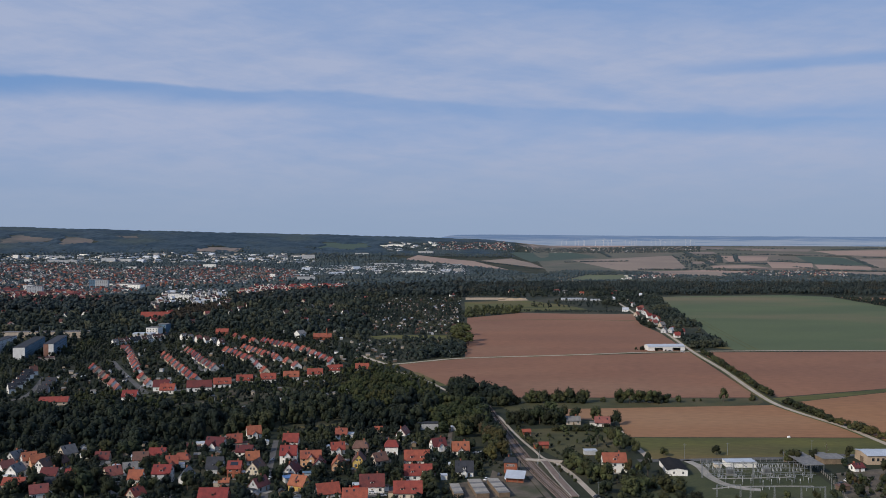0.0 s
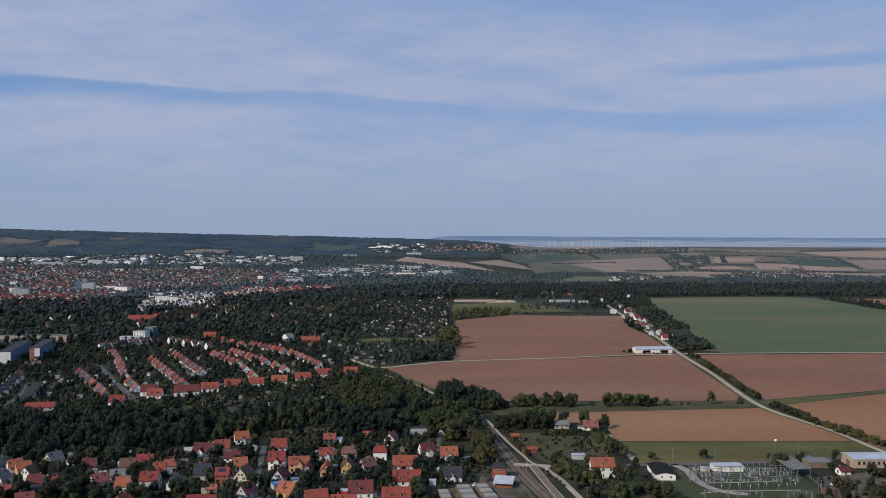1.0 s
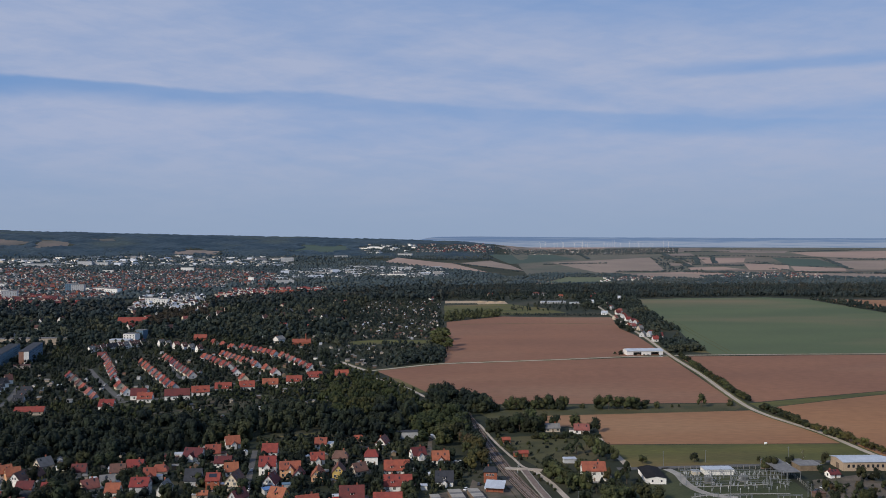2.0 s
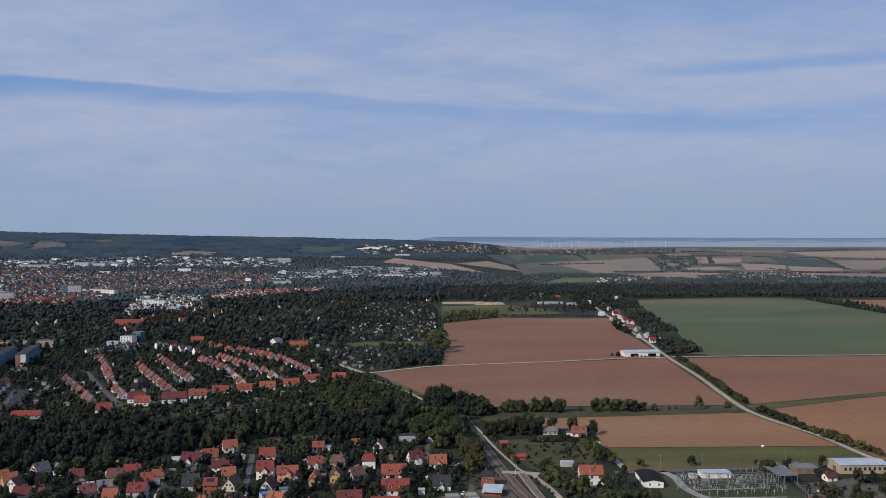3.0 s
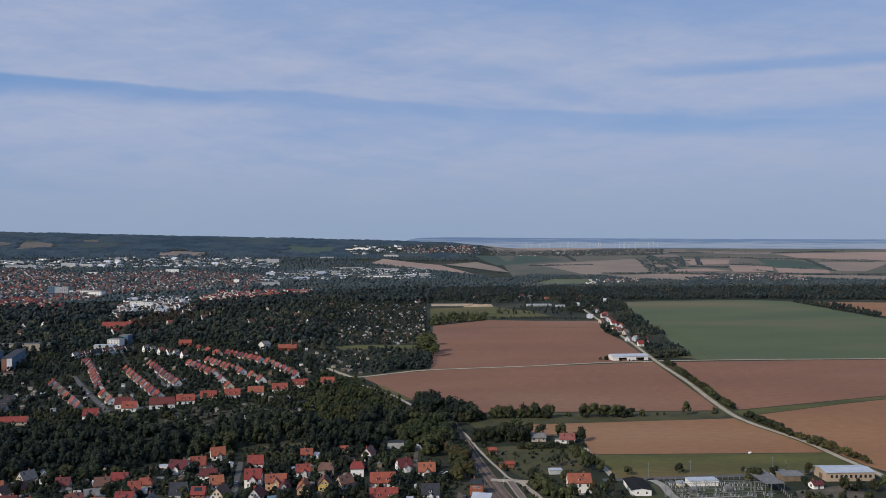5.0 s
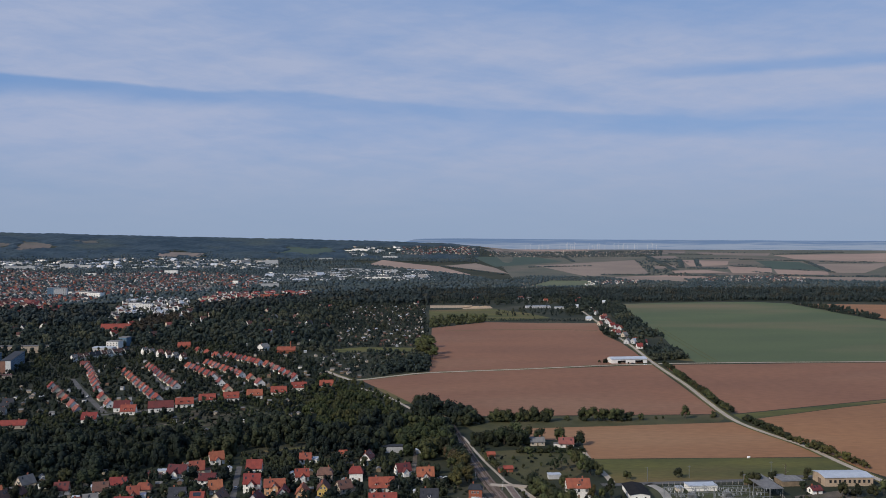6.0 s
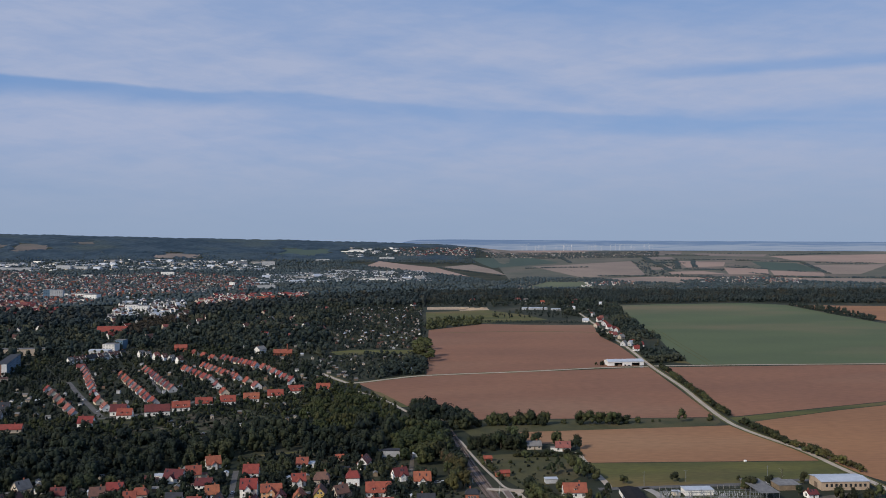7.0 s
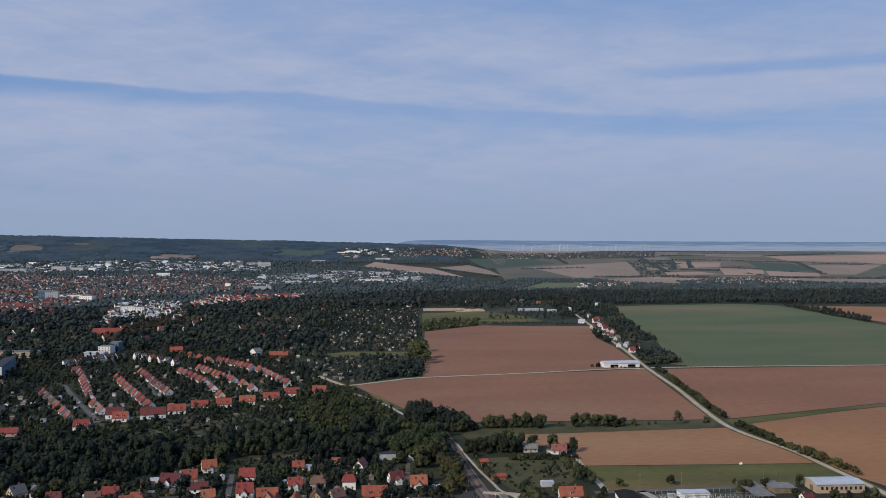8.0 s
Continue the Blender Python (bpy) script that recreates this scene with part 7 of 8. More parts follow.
for x, y, t, k in ((252.1, 702.9, 8.0, "broad"), (277.1, 706.9, 4.5, "shrub"), (228.0, 704.0, 2.2, "shrub"), (234.0, 704.5, 1.8, "darkshrub")):
    tree(x, y, t * 1.36, k, 1.0, BANK)
COPSE = "trees round the farmhouse"
tree_row((71.3, 624.9), (108.0, 622.0), 4.6, 9.6, 15.0, ("darkshrub", "dark", "darkshrub"), COPSE, 9, 1.0, 3.0)
tree_row((89.7, 635.9), (108.7, 639.2), 6.0, 9.9, 14.0, ("darkshrub", "shrub"), COPSE, 10, 1.0, 2.0)
for x, y, t, k, w in ((118.7, 630.0, 8.5, "dark", 1.1), (132.0, 624.6, 8.5, "broad", 1.15), (144.3, 618.4, 8.0, "dark", 1.25), (113.5, 552.1, 7.5, "conifer", 1.0), (118.4, 554.9, 9.0, "conifer", 1.0),
                      (131.2, 547.0, 9.5, "broad", 1.0), (130.1, 562.2, 9.0, "broad", 0.9), (133.6, 539.6, 8.0, "dark", 1.0), (137.7, 536.5, 7.0, "broad", 1.0), (129.0, 573.4, 6.5, "broad", 1.0),
                      (131.8, 485.1, 11.0, "conifer", 0.9), (118.9, 467.6, 8.0, "conifer", 1.0), (152.9, 527.6, 4.5, "broad", 1.3), (185.4, 529.1, 4.5, "dark", 1.4), (225.0, 527.7, 3.0, "broad", 1.0),
                      (222.8, 503.7, 8.0, "broad", 1.1), (219.6, 506.4, 6.0, "broad", 1.0), (240.3, 518.8, 5.0, "dark", 1.2), (261.5, 518.0, 6.5, "broad", 0.8), (247.1, 495.3, 4.5, "dark", 1.0),
                      (122.0, 490.2, 6.5, "gold", 0.8), (110.5, 510.4, 7.0, "broad", 0.9), (127.7, 490.0, 4.5, "broad", 1.0)):
    tree(x, y, t * 1.36, k, w, COPSE)
tree_row((100.1, 599.9), (142.3, 598.4), 4.0, 3.4, 5.6, ("darkshrub", "shrub", "darkshrub"), "dense hedge before the farmhouse", 11, 1.3, 0.6)
tree_row((73.8, 575.5), (118.8, 587.1), 12.2, 2.7, 4.4, ("broad",), "young fruit trees in the meadow", 12, 1.0, 3.0)
tree_row((81.0, 548.8), (106.6, 563.1), 12.2, 2.7, 4.1, ("broad",), "young fruit trees in the meadow", 13, 1.0, 3.0)
POPLARS = "tall poplars at the field corner"
for x, y, t in ((58.0, 1115.7, 20), (61.2, 1097.7, 17), (66.9, 1121.4, 19), (68.5, 1080.1, 16), (58.7, 1173.0, 17), (73.4, 1192.9, 15), (68.1, 1221.4, 14)):
    tree(x + 3.0, y, t * 1.36, "poplar", 1.7, POPLARS)
CUTTING = "big trees beside the railway cutting"
tree_row((68.8, 692.9), (94.7, 703.8), 7.5, 6.8, 12.2, ("darkshrub", "shrub"), CUTTING, 16, 1.1, 2.0)
tree_row((47.5, 593.2), (54.3, 525.8), 7.5, 9.5, 13.6, ("rust", "gold", "dark", "broad"), "garden trees by the station", 17, 1.05, 3.0)
tree_row((48.2, 526.0), (49.1, 520.6), 5.4, 9.5, 10.9, ("gold",), "garden trees by the station", 18, 1.0, 1.0)
tree_row((74.7, 609.9), (80.9, 541.5), 5.0, 2.5, 4.5, ("darkshrub", "shrub"), "low shrubs along the railway", 27, 1.2, 1.5)
tree_row((90.1, 475.3), (83.1, 507.6), 6.0, 1.5, 2.5, ("shrub",), "low shrubs along the railway", 28, 1.2, 0.8)
SHRUBS = "shrubs and trees by the gravel track"
tree_row((93.5, 520.3), (99.7, 477.2), 5.4, 6.8, 10.9, ("shrub", "shrub", "darkshrub"), SHRUBS, 19, 1.1, 2.5)
tree_row((101.2, 477.1), (126.7, 463.0), 5.4, 6.1, 10.9, ("shrub", "shrub", "darkshrub", "conifer"), SHRUBS, 20, 1.1, 3.0)
tree_row((102.8, 450.5), (135.6, 452.3), 5.7, 5.4, 10.2, ("shrub", "darkshrub", "shrub"), SHRUBS, 21, 1.1, 3.0)
tree_row((99.9, 431.3), (140.1, 429.8), 6.1, 5.4, 8.8, ("shrub", "darkshrub"), SHRUBS, 22, 1.1, 3.0)
sheet("yard_plots", [(237.9, 485.9), (283.9, 498.9), (248.4, 416.7), (210.4, 418.2)], YARD, 0.04, "gravel and grass of the small plots", "yard", keep=False)
GARDEN = "shrubs and trees in the plots by the warehouse"
tree_row((232.0, 461.2), (264.3, 464.4), 5.7, 4.0, 7.0, ("shrub", "rust", "broad", "darkshrub"), GARDEN, 23, 1.0, 4.0)
tree_row((220.0, 443.1), (253.8, 445.8), 5.7, 4.8, 8.8, ("shrub", "dark", "gold", "shrub"), GARDEN, 24, 1.0, 4.0)
tree_row((265.3, 480.1), (288.3, 484.0), 6.8, 5.0, 9.0, ("broad", "dark"), GARDEN, 25, 1.0, 3.0)
tree_row((160.5, 431.8), (213.4, 435.5), 12.2, 4.1, 6.8, ("broad", "dark"), GARDEN, 26, 1.0, 2.0)
for x, y, t, k in ((-116.8, 470.0, 7, "broad"), (-110.6, 463.5, 8, "dark"), (-101.5, 473.7, 6, "broad"), (-107.9, 482.7, 6, "dark"), (-104.6, 498.7, 8, "broad"), (-101.8, 493.8, 6, "shrub"), (-131.6, 462.2, 8, "broad"),
                   (-125.3, 456.0, 7, "dark"), (-172.6, 459.7, 10, "broad"), (-171.4, 465.8, 9, "dark"), (-71.1, 483.5, 9, "dark"), (-146.9, 505.0, 10, "dark"), (-87.6, 471.0, 7, "dark"), (11.8, 456.9, 8, "broad"), (6.1, 461.2, 6, "gold"), (-11.2, 485.8, 8, "dark"),
                   (-189.5, 533.5, 10, "dark"), (-182.8, 542.1, 11, "broad"), (-169.9, 534.0, 10, "dark"), (-208.1, 556.4, 9, "broad"), (-167.0, 545.3, 10, "dark"), (-152.8, 539.3, 9, "broad"), (-210.3, 540.0, 10, "dark")):
    tree(x, y, t, k, 1.25, "garden trees on the near streets")
for x, y, t in ((-174.9, 465.0, 12), (-164.3, 455.7, 13), (-164.1, 475.5, 12), (-176.7, 482.0, 11), (-175.4, 453.7, 12), (-151.6, 455.7, 11), (-78.9, 463.2, 10), (-78.1, 478.1, 9), (-199.6, 508.5, 11), (-136.2, 456.2, 9), (-115.3, 466.3, 10), (-108.1, 506.2, 9), (-201.6, 458.6, 10), (-194.1, 466.3, 10), (-25.8, 481.8, 9), (-50.2, 481.8, 8), (-135.4, 495.3, 9)):
    tree(x, y, t, "dark", 1.2, "big dark trees between the near houses")
# garden trees on the near streets
r_ = random.Random(77)
left_over = []
spots = scatter([(-209.4, 438.3), (-254.6, 533.2), (-219.7, 552.7), (-142.2, 572.3), (-85.6, 603.3), (-32.7, 610.2), (41.1, 557.8), (47.6, 479.1), (42.7, 428.9)], 11, 88, margin=1.0)
for x, y in spots:
    if tree_count > 297:
        left_over.append((x, y))
    elif r_.random() < 0.62:
        tree(x, y, r_.uniform(4.5, 11.0), r_.choice(("broad", "dark", "dark", "broad", "gold", "conifer", "broad")), r_.uniform(0.95, 1.25), "garden trees on the near streets")
        take_disc(x, y, 1.5)

if left_over:
    plant("garden_trees", left_over, [4.5 + 5.5 * r_.random() for _ in left_over], NEAR_CROWNS, WOODS, "garden trees behind the near streets", 619)

# ---- woods and gardens beyond counting ----
def wood(name, poly, gap, low, high, crowns, mat, label, seed, margin=2.0, wide=1.0, keep=1.0, power=1.0):
    pts = scatter(poly, gap, seed, margin=margin)
    r = np.random.default_rng(seed + 1)
    pts = pts[r.random(len(pts)) < keep]
    if len(pts):
        plant(name, pts, low + (high - low) * r.random(len(pts)) ** power, crowns, mat, label, seed, wide)


CUT = [(31.6, 755.6), (37.8, 784.2), (60.2, 783.4), (81.0, 701.9), (71.8, 678.9), (62.2, 679.3), (55.9, 698.1), (49.9, 707.9), (39.2, 718.3)]
wood("woodland", CUT, 6.5, 9, 16, NEAR_CROWNS, WOODS, "big dark trees beside the railway cutting", 599, margin=1.0, wide=0.95)
take_poly(CUT)
RAILSIDE = [(49.7, 698.3), (55.5, 693.4), (58.1, 643.1), (61.9, 599.6), (62.8, 572.6), (56.6, 569.7), (53.0, 621.8)]
wood("woodland", RAILSIDE, 6.0, 8, 14, NEAR_CROWNS, WOODS, "dark trees leaning over the railway", 636, margin=0.2, wide=1.0)
WOOD_LABEL = "dense belt of dark broadleaf trees"
GREEN_SLOPE = [(17.2, 590.9), (41.0, 581.6), (60.3, 606.8), (57.0, 684.0), (44.2, 725.7), (25.5, 718.8), (21.1, 694.6), (16.5, 636.7)]
wood("woodland", GREEN_SLOPE, 8.6, 7.0, 14.0, NEAR_CROWNS, WOODS_GREEN, "bright green thicket on the cutting slope", 600, margin=1.5, wide=1.1)
take_poly(GREEN_SLOPE)
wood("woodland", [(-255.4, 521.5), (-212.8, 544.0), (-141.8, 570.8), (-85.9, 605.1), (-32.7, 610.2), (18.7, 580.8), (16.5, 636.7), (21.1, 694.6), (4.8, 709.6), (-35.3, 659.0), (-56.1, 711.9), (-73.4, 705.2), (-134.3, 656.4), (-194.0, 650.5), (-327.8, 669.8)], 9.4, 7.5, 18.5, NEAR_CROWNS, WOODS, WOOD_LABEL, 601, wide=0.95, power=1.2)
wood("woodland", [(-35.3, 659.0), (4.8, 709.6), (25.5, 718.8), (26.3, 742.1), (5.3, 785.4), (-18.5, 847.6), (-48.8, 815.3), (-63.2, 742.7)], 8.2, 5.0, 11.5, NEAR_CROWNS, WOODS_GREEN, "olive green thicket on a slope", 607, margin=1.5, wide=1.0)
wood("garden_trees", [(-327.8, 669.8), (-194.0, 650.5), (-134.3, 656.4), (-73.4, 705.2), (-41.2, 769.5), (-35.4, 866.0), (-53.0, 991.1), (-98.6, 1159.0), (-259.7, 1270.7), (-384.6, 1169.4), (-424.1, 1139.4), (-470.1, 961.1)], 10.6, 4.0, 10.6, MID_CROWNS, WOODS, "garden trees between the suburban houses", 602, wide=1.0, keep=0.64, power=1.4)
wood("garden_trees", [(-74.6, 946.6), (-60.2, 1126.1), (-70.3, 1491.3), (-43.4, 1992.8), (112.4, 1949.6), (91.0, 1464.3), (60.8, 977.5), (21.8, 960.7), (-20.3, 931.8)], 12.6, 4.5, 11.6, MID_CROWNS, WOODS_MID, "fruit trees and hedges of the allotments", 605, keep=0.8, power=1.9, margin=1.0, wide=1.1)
VILLAS = [(-471.2, 1549.9), (-407.9, 1644.4), (-341.1, 1695.2), (-432.7, 2150.7), (-613.4, 2300.3), (-566.8, 2030.7)]
wood("garden_trees", VILLAS, 12, 5, 9, MID_CROWNS, WOODS_MID, "garden trees between the white villas", 634, margin=1.0, keep=0.9)
take_poly(VILLAS)
RUSTY = [(-395.3, 1481.9), (-401.9, 1683.7), (-358.1, 1752.5), (-315.2, 1591.2), (-339.4, 1479.8), (-360.4, 1383.2)]
wood("woodland", RUSTY, 11, 10, 16, MID_CROWNS, WOODS_RUST, "rust-brown autumn trees among the gardens", 630, margin=1.0, wide=1.1)
take_poly(RUSTY)
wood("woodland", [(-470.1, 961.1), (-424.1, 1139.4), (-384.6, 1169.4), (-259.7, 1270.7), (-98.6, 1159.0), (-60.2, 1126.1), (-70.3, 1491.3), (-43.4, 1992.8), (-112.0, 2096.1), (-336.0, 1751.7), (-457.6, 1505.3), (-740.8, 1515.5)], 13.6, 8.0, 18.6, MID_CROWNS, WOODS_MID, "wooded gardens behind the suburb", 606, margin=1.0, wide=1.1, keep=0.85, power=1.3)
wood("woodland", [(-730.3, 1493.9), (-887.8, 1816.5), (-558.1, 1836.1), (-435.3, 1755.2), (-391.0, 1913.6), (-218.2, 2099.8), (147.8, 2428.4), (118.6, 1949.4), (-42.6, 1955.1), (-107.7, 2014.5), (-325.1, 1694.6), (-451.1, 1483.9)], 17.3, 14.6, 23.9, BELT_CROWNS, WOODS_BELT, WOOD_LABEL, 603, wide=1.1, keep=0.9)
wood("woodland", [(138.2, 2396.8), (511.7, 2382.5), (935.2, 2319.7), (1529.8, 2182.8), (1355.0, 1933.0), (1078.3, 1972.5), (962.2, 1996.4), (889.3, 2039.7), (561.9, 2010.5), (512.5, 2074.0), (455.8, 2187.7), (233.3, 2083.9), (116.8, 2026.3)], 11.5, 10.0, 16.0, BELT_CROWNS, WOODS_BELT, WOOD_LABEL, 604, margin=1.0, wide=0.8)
wood("hedge_trees", [(92.9, 1464.2), (101.5, 1600.8), (181.8, 1623.3), (208.7, 1622.3), (198.8, 1560.8), (170.8, 1482.6)], 9.5, 4.0, 14.0, MID_CROWNS, WOODS_LIME, "hedge of pale green trees along the field's edge", 608, margin=1.0, wide=1.1, keep=0.8, power=1.4)
wood("hedge_trees", [(228.6, 1661.1), (246.5, 1791.5), (329.5, 1870.7), (462.9, 1883.2), (403.6, 1641.5)], 17, 3, 9, MID_CROWNS, WOODS_MID, "garden trees and hedges behind the field", 632, margin=0.0, keep=0.6)
wood("hedge_trees", [(126.0, 1986.8), (146.2, 2175.3), (465.7, 2235.4), (420.5, 1957.4), (267.5, 1944.1)], 17, 5, 13, MID_CROWNS, WOODS_MID, "scattered trees before the wood", 633, margin=0.0, keep=0.85)
wood("hedge_trees", [(207.1, 1609.6), (321.7, 1592.9), (395.1, 1590.3), (388.1, 1554.0), (307.0, 1545.0), (202.3, 1572.6)], 7, 1.5, 3.5, BUSHES, WOODS_MID, "low hedge along the field's edge", 631, margin=0.0)
wood("hedge_trees", [(46.2, 959.8), (12.6, 961.0), (13.8, 1049.0), (45.1, 1080.9), (69.9, 1080.0), (61.4, 986.9)], 8.6, 6.7, 12.0, MID_CROWNS, WOODS_MID, "clump of trees at the field corner", 609, margin=1.0, wide=1.1)
wood("village_trees", [(330.6, 1048.2), (352.9, 1142.5), (412.0, 1473.9), (479.5, 1799.1), (551.1, 1971.8), (474.6, 1587.4), (425.1, 1269.4), (398.2, 1303.2)], 10.6, 6.7, 14.6, MID_CROWNS, WOODS_MID, "orchard and garden trees behind the village", 610, margin=1.0, wide=1.1)
wood("village_trees", [(325.3, 1037.6), (353.6, 1142.5), (386.8, 1122.2), (381.8, 1051.8), (343.9, 1037.0)], 8.6, 6.7, 12.0, MID_CROWNS, WOODS_MID, "dense clump of trees by the junction", 611, margin=1.0, wide=1.15)
wood("village_trees", [(331.1, 1272.8), (355.6, 1394.7), (372.3, 1413.6), (371.8, 1329.9), (356.1, 1256.1)], 8.6, 5.3, 10.6, MID_CROWNS, WOODS, "bushes by the village road", 612, margin=0.0, wide=1.15)
wood("village_trees", [(370.9, 1726.4), (432.7, 2076.9), (523.1, 2117.0), (543.6, 1991.4), (430.2, 1653.9), (398.3, 1655.1)], 14.6, 8.0, 16.0, MID_CROWNS, WOODS_MID, "trees among the village houses", 613, margin=1.0, keep=0.7)
wood("hedge_trees", [(876.1, 1922.5), (872.3, 1738.3), (895.1, 1637.3), (892.3, 1500.9), (933.9, 1570.9), (967.1, 1831.0), (938.2, 1920.3)], 12.0, 6.7, 13.3, MID_CROWNS, WOODS_MID, "hedge of trees at the green field's edge", 614, margin=0.0)


wood("garden_shrubs", [(-207.2, 433.8), (-254.6, 533.2), (-222.6, 560.1), (-144.2, 580.3), (-87.4, 615.9), (-33.5, 625.0), (17.3, 594.3), (42.3, 550.3), (51.6, 502.5), (43.6, 468.3), (9.7, 425.7)], 5.2, 1.6, 5.2, BUSHES, WOODS, "hedges and shrubs of the gardens", 620, margin=0.0, keep=0.74)
wood("garden_shrubs", [(55.4, 557.3), (62.6, 542.2), (64.4, 502.1), (66.0, 456.9), (64.6, 428.1), (42.7, 428.9), (44.6, 479.2)], 6.0, 1.2, 3.2, BUSHES, WOODS, "weeds and shrubs in the station yard", 621, margin=-1.0, keep=0.9)
wood("garden_shrubs", [(233.7, 483.7), (284.6, 500.1), (251.0, 421.1), (207.1, 422.8)], 6.0, 1.6, 4.2, BUSHES, WOODS, "shrubs of the plots by the warehouse", 622, margin=0.0, keep=0.6)
wood("garden_shrubs", [(109.3, 523.7), (133.5, 512.2), (145.6, 475.4), (137.2, 420.9), (99.2, 422.3), (93.8, 494.9)], 6.0, 1.8, 4.5, BUSHES, WOODS, "shrubs round the white house", 623, margin=0.0, keep=0.6)
wood("garden_shrubs", [(70.9, 597.5), (105.2, 596.2), (141.3, 586.3), (140.5, 539.3), (114.5, 531.8), (88.5, 520.4), (76.7, 556.5)], 8.0, 1.2, 3.0, BUSHES, WOODS, "low shrubs in the grassy plot", 624, margin=0.0, keep=0.6)


wood("garden_shrubs", [(-327.8, 669.8), (-194.0, 650.5), (-134.3, 656.4), (-73.4, 705.2), (-41.2, 769.5), (-35.4, 866.0), (-53.0, 991.1), (-98.6, 1159.0), (-259.7, 1270.7), (-384.6, 1169.4), (-424.1, 1139.4), (-470.1, 961.1)], 8.0, 1.5, 4.5, BUSHES, WOODS, "hedges and shrubs of the suburban gardens", 625, margin=0.0, keep=0.85)
wood("garden_trees", [(-324.7, 663.5), (-470.1, 961.1), (-417.3, 1121.1), (-311.3, 955.3), (-212.9, 665.5)], 12, 3.5, 8, MID_CROWNS, WOODS, "garden trees between the dark-roofed houses", 637, margin=1.5, keep=0.6)


ALLOTMENTS = [(-74, 946), (-60, 1126), (-58, 1671), (-30, 1936), (111, 1931), (90, 1485), (60, 1180), (55, 1011), (22, 960), (-20, 932)]
LOW_GARDENS = [(-300, 742), (-258, 772), (-226, 752), (-190, 768), (-150, 838), (-95, 880), (-45, 880), (-45, 780), (-75, 705), (-134, 656), (-194, 650), (-250, 690)]
wood("garden_shrubs", LOW_GARDENS, 5.6, 1.6, 4.6, BUSHES, WOODS, "hedges and shrubs of the gardens below the terraces", 651, margin=0.0, keep=0.72)
wood("garden_trees", LOW_GARDENS, 10.5, 4.0, 8.5, MID_CROWNS, WOODS_GREEN, "fruit trees of the gardens below the terraces", 652, margin=0.5, keep=0.6)
wood("garden_shrubs", ALLOTMENTS, 8.5, 1.5, 4.0, BUSHES, WOODS_MID, "hedges and shrubs of the allotments", 642, margin=0.0, keep=0.8)

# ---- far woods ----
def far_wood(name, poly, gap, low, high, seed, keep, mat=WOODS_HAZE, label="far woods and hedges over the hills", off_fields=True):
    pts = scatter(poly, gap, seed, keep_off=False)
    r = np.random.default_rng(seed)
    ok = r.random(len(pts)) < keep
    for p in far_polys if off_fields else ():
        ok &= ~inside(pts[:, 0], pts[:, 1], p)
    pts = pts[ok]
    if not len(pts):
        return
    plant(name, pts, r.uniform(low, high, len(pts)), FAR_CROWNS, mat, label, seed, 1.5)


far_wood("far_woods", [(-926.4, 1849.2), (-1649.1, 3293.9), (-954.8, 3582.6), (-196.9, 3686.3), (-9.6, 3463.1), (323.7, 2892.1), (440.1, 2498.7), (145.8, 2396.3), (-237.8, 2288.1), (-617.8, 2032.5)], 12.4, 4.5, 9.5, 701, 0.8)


def canopy(name, low, high, near, far, mat, label):
    """The closed roof of a far forest: an uneven sheet over the slope, open where fields and houses lie."""
    angles, reach = np.radians(np.arange(low, high, 0.16)), np.arange(near, far, 17.0)
    a, d = np.meshgrid(angles, reach)
    x, y = (d * np.sin(a)).ravel(), (d * np.cos(a)).ravel()
    r = np.random.default_rng(9)
    edge = np.clip((d.ravel() - near) / 120, 0, 1) * np.clip((np.radians(high) - a.ravel()) / 0.035, 0, 1)
    z = height(x, y) + 0.1 + edge * (5.4 + r.uniform(-2.2, 2.2, len(x)) + 2.0 * np.sin(x * 0.011) * np.sin(y * 0.013 + x * 0.004))
    open_ = np.zeros(len(x), bool)
    wavy = 26 * np.sin(x * 0.031 + y * 0.017) + 18 * np.sin(y * 0.043 - x * 0.023) + r.uniform(-12, 12, len(x))
    for p in far_polys + far_clear:
        open_ |= inside(x + wavy, y + wavy[::-1], p)
    z = np.where(open_, height(x, y) - 2.5, z)
    n, k = len(angles), len(reach)
    i = np.arange(n * k).reshape(k, n)
    f = np.concatenate([np.stack([i[:-1, :-1], i[:-1, 1:], i[1:, 1:]], -1).reshape(-1, 3), np.stack([i[:-1, :-1], i[1:, 1:], i[1:, :-1]], -1).reshape(-1, 3)])
    return tagged(new(name, arrays_mesh(name, np.stack([x, y, z], 1), f, mat)), label, "woods", kind="stuff")


canopy("far_forest", -34, 6.9, 3640, 4640, WOODS_FAR_HAZE, "closed forest over the far ridge")
far_wood("far_woods", [(298.3, 2664.9), (433.8, 2463.2), (1571.2, 2241.9), (1842.5, 2629.4), (1447.4, 2648.7), (848.7, 2779.4), (506.1, 2873.9)], 11, 4, 7.5, 703, 0.8)
far_wood("far_hedges", [(862.7, 2825.4), (1045.7, 3577.6), (1258.9, 3876.4), (1282.6, 3525.3), (1054.4, 3062.3), (1052.6, 2841.7)], 9, 4, 7, 704, 0.12)
far_wood("far_hedges", [(506.5, 3862.5), (566.3, 4319.0), (1447.6, 4370.4), (1282.9, 3872.7)], 18, 4, 7, 705, 0.8)
far_wood("far_hedges", [(-102.6, 3650.0), (-116.0, 4126.4), (576.5, 4507.3), (492.8, 3852.2)], 18, 4, 7, 706, 0.5)
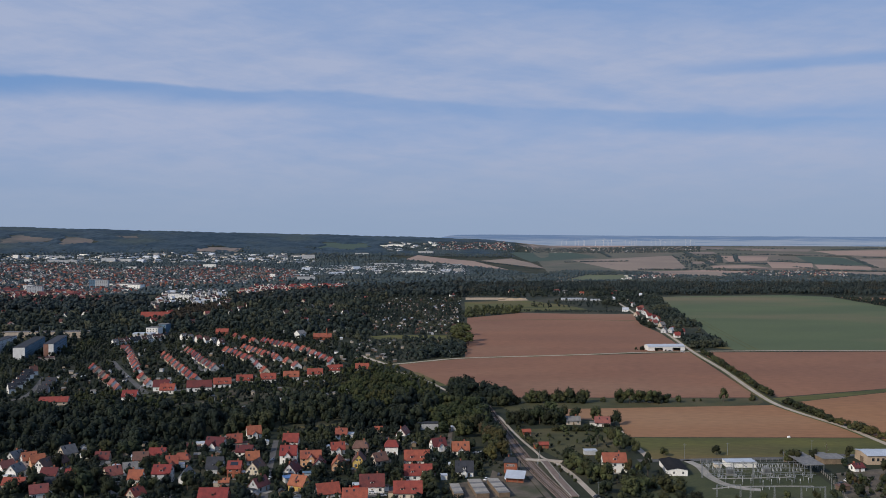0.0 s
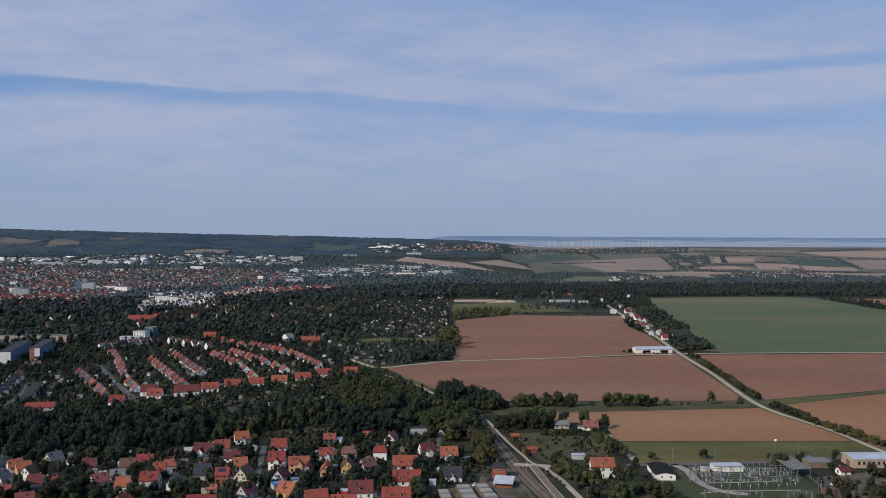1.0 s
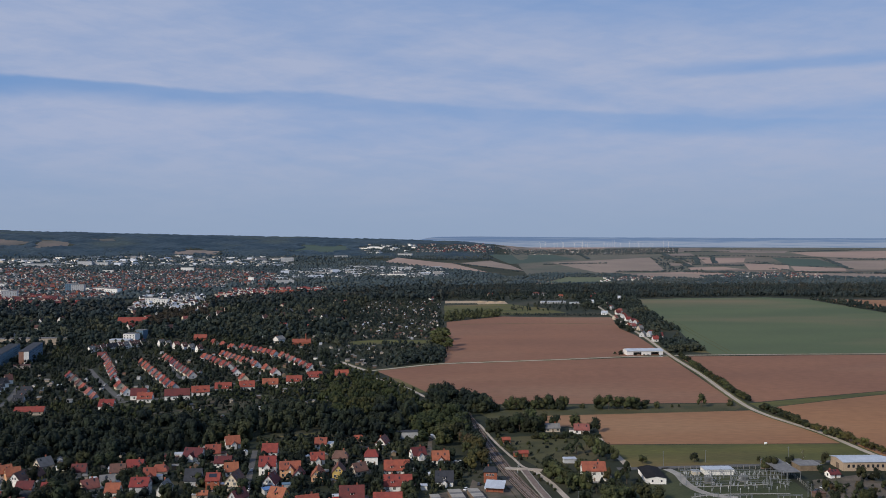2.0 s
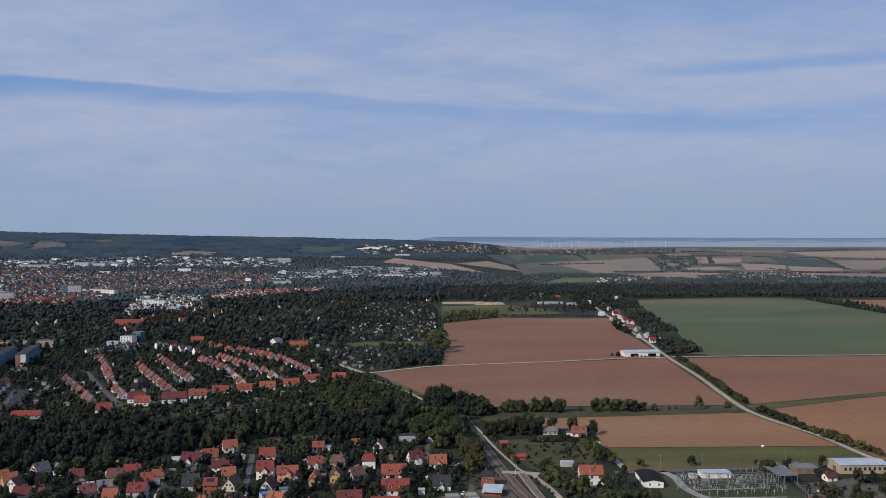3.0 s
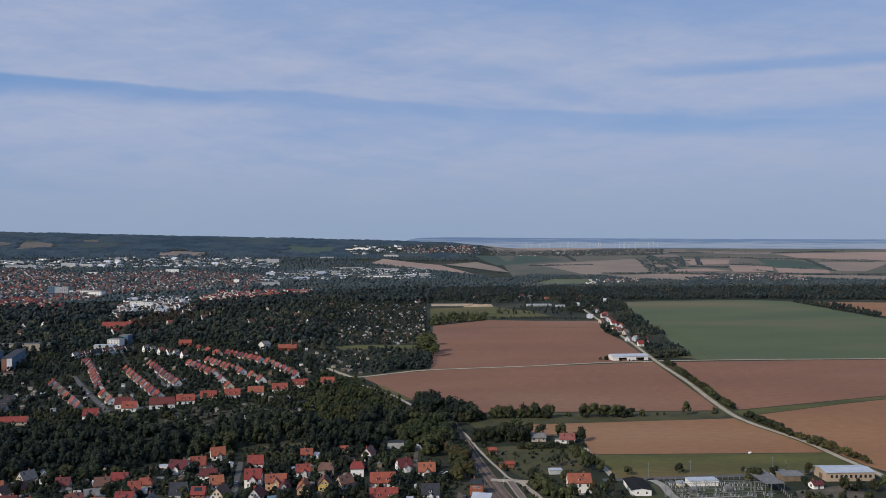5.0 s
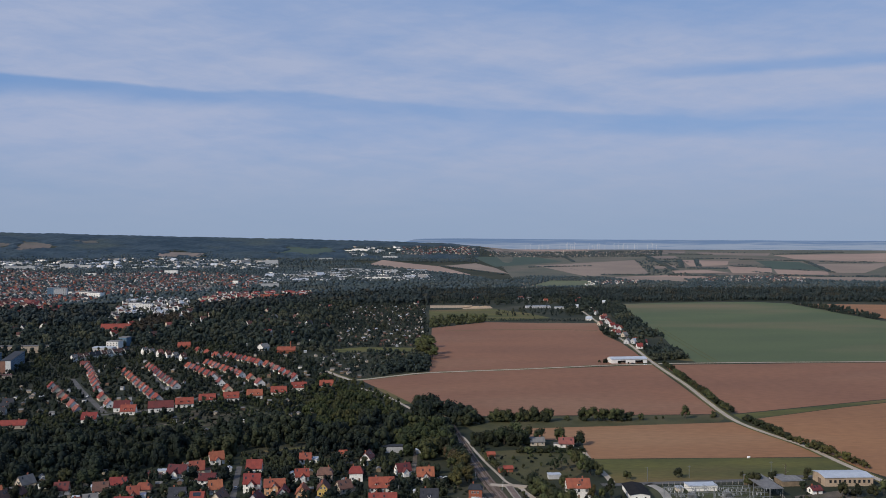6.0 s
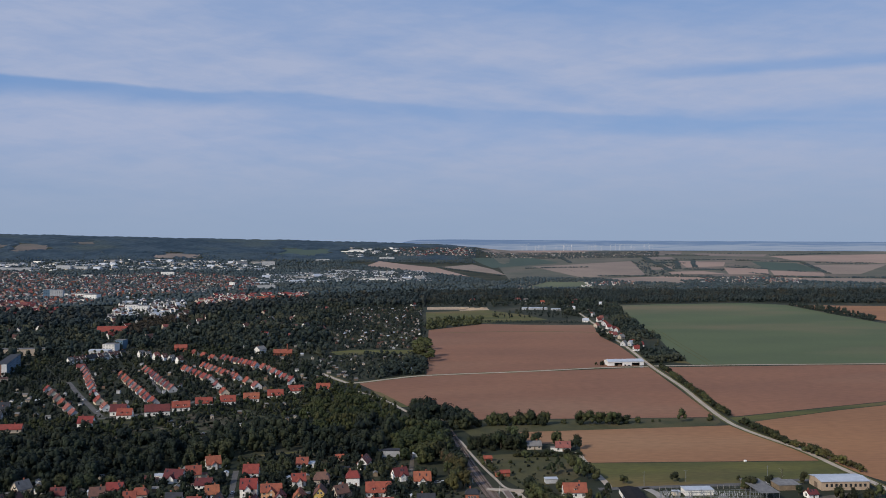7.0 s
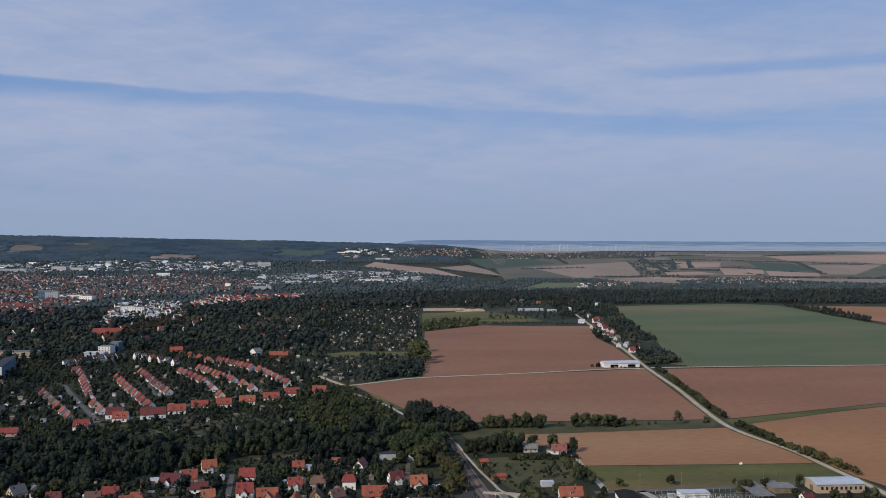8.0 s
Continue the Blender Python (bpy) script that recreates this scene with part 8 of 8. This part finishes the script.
for k, (a, b) in enumerate((((1285.0, 3732.5), (1557.8, 3574.8)), ((1055.1, 3184.7), (1296.9, 3068.0)), ((1384.1, 3274.6), (1482.4, 2843.5)), ((1737.5, 3606.9), (1913.9, 3221.8)), ((750.4, 2749.4), (1104.0, 2830.7)), ((1617.2, 4147.7), (1811.6, 3921.5)), ((618.1, 3387.1), (470.6, 3269.1)), ((670.7, 3123.5), (689.3, 2827.3)), ((250.6, 3405.8), (441.1, 2933.2)))):
    far_wood("far_hedges", [(a[0] - 6, a[1] - 14), (b[0] + 6, b[1] - 14), (b[0] + 6, b[1] + 14), (a[0] - 6, a[1] + 14)], 9, 3, 6.5, 720 + k, 0.7)

far_wood("far_woods", [(-193.3, 3620.1), (408.2, 3545.7), (469.3, 3923.6), (-203.8, 3818.2)], 13, 4, 8, 744, 0.75)
foot = [(d * math.sin(radians(b)), d * math.cos(radians(b))) for d, b in [(3660, k) for k in range(-32, 7, 2)] + [(3930, k) for k in range(5, -33, -2)]]
far_wood("far_woods", foot, 17, 5, 9, 745, 0.6)
for k, p in enumerate(far_clear):
    far_wood("far_woods", p, 13, 4, 9, 740 + k, 0.62)
SCRUB = [(-66, 850), (-30, 830), (-2, 800), (22, 775), (22, 800), (2, 852), (-10, 880), (-24, 915), (-48, 965), (-58, 925)]
wood("hedge_trees", SCRUB, 8.5, 4, 9.5, MID_CROWNS, WOODS_GREEN, "scrub and young trees beside the farm track", 640, margin=0.5, keep=0.7)
wood("garden_shrubs", SCRUB, 5.5, 1.5, 3.6, BUSHES, WOODS_GREEN, "low scrub beside the farm track", 641, margin=0.0, keep=0.8)
wood("garden_shrubs", [(353.6, 1142.5), (419.3, 1269.6), (392.5, 1134.6), (377.5, 1116.3)], 9, 2, 6, BUSHES, WOODS_MID, "hedges of the gardens behind the village", 635, margin=0.0, keep=0.6)
for k, (a, b, half) in enumerate((
    ((1129.9, 3133.2), (1247.5, 3060.2), 16),
    ((1316.2, 3203.1), (1415.6, 3063.6), 10),
    ((1506.4, 3564.1), (1705.8, 3401.6), 12),
    ((1702.3, 3403.3), (1501.3, 2808.5), 10),
    ((1277.0, 2763.5), (1452.2, 2657.4), 14),
    ((1736.4, 3352.3), (1856.9, 3197.1), 12),
    ((964.8, 2855.7), (1257.1, 2682.2), 26),
    ((1343.9, 3628.5), (1202.7, 3213.2), 9),
    ((1282.8, 2921.3), (1303.9, 2821.7), 9),
    ((1278.2, 3643.7), (1121.1, 3166.2), 10),
    ((1366.9, 4047.0), (1539.5, 3948.1), 14),
    ((751.8, 2892.0), (903.4, 2867.2), 12),
    ((1224.9, 3929.0), (1056.7, 3057.1), 12),
    ((1120.5, 3556.9), (1255.3, 3449.9), 10),
    ((858.8, 4000.4), (813.4, 3573.8), 8),
    ((579.0, 3288.2), (820.3, 3321.1), 10),
    ((1788.1, 3870.6), (2143.9, 3924.4), 8),
)):
    way = (Vector(b) - Vector(a)).normalized()
    off = Vector((-way.y, way.x)) * half
    far_wood("far_hedges", [(a[0] - off.x, a[1] - off.y), (b[0] - off.x, b[1] - off.y), (b[0] + off.x, b[1] + off.y), (a[0] + off.x, a[1] + off.y)], 7.5, 3, 6.5, 760 + k, 0.8, off_fields=False)
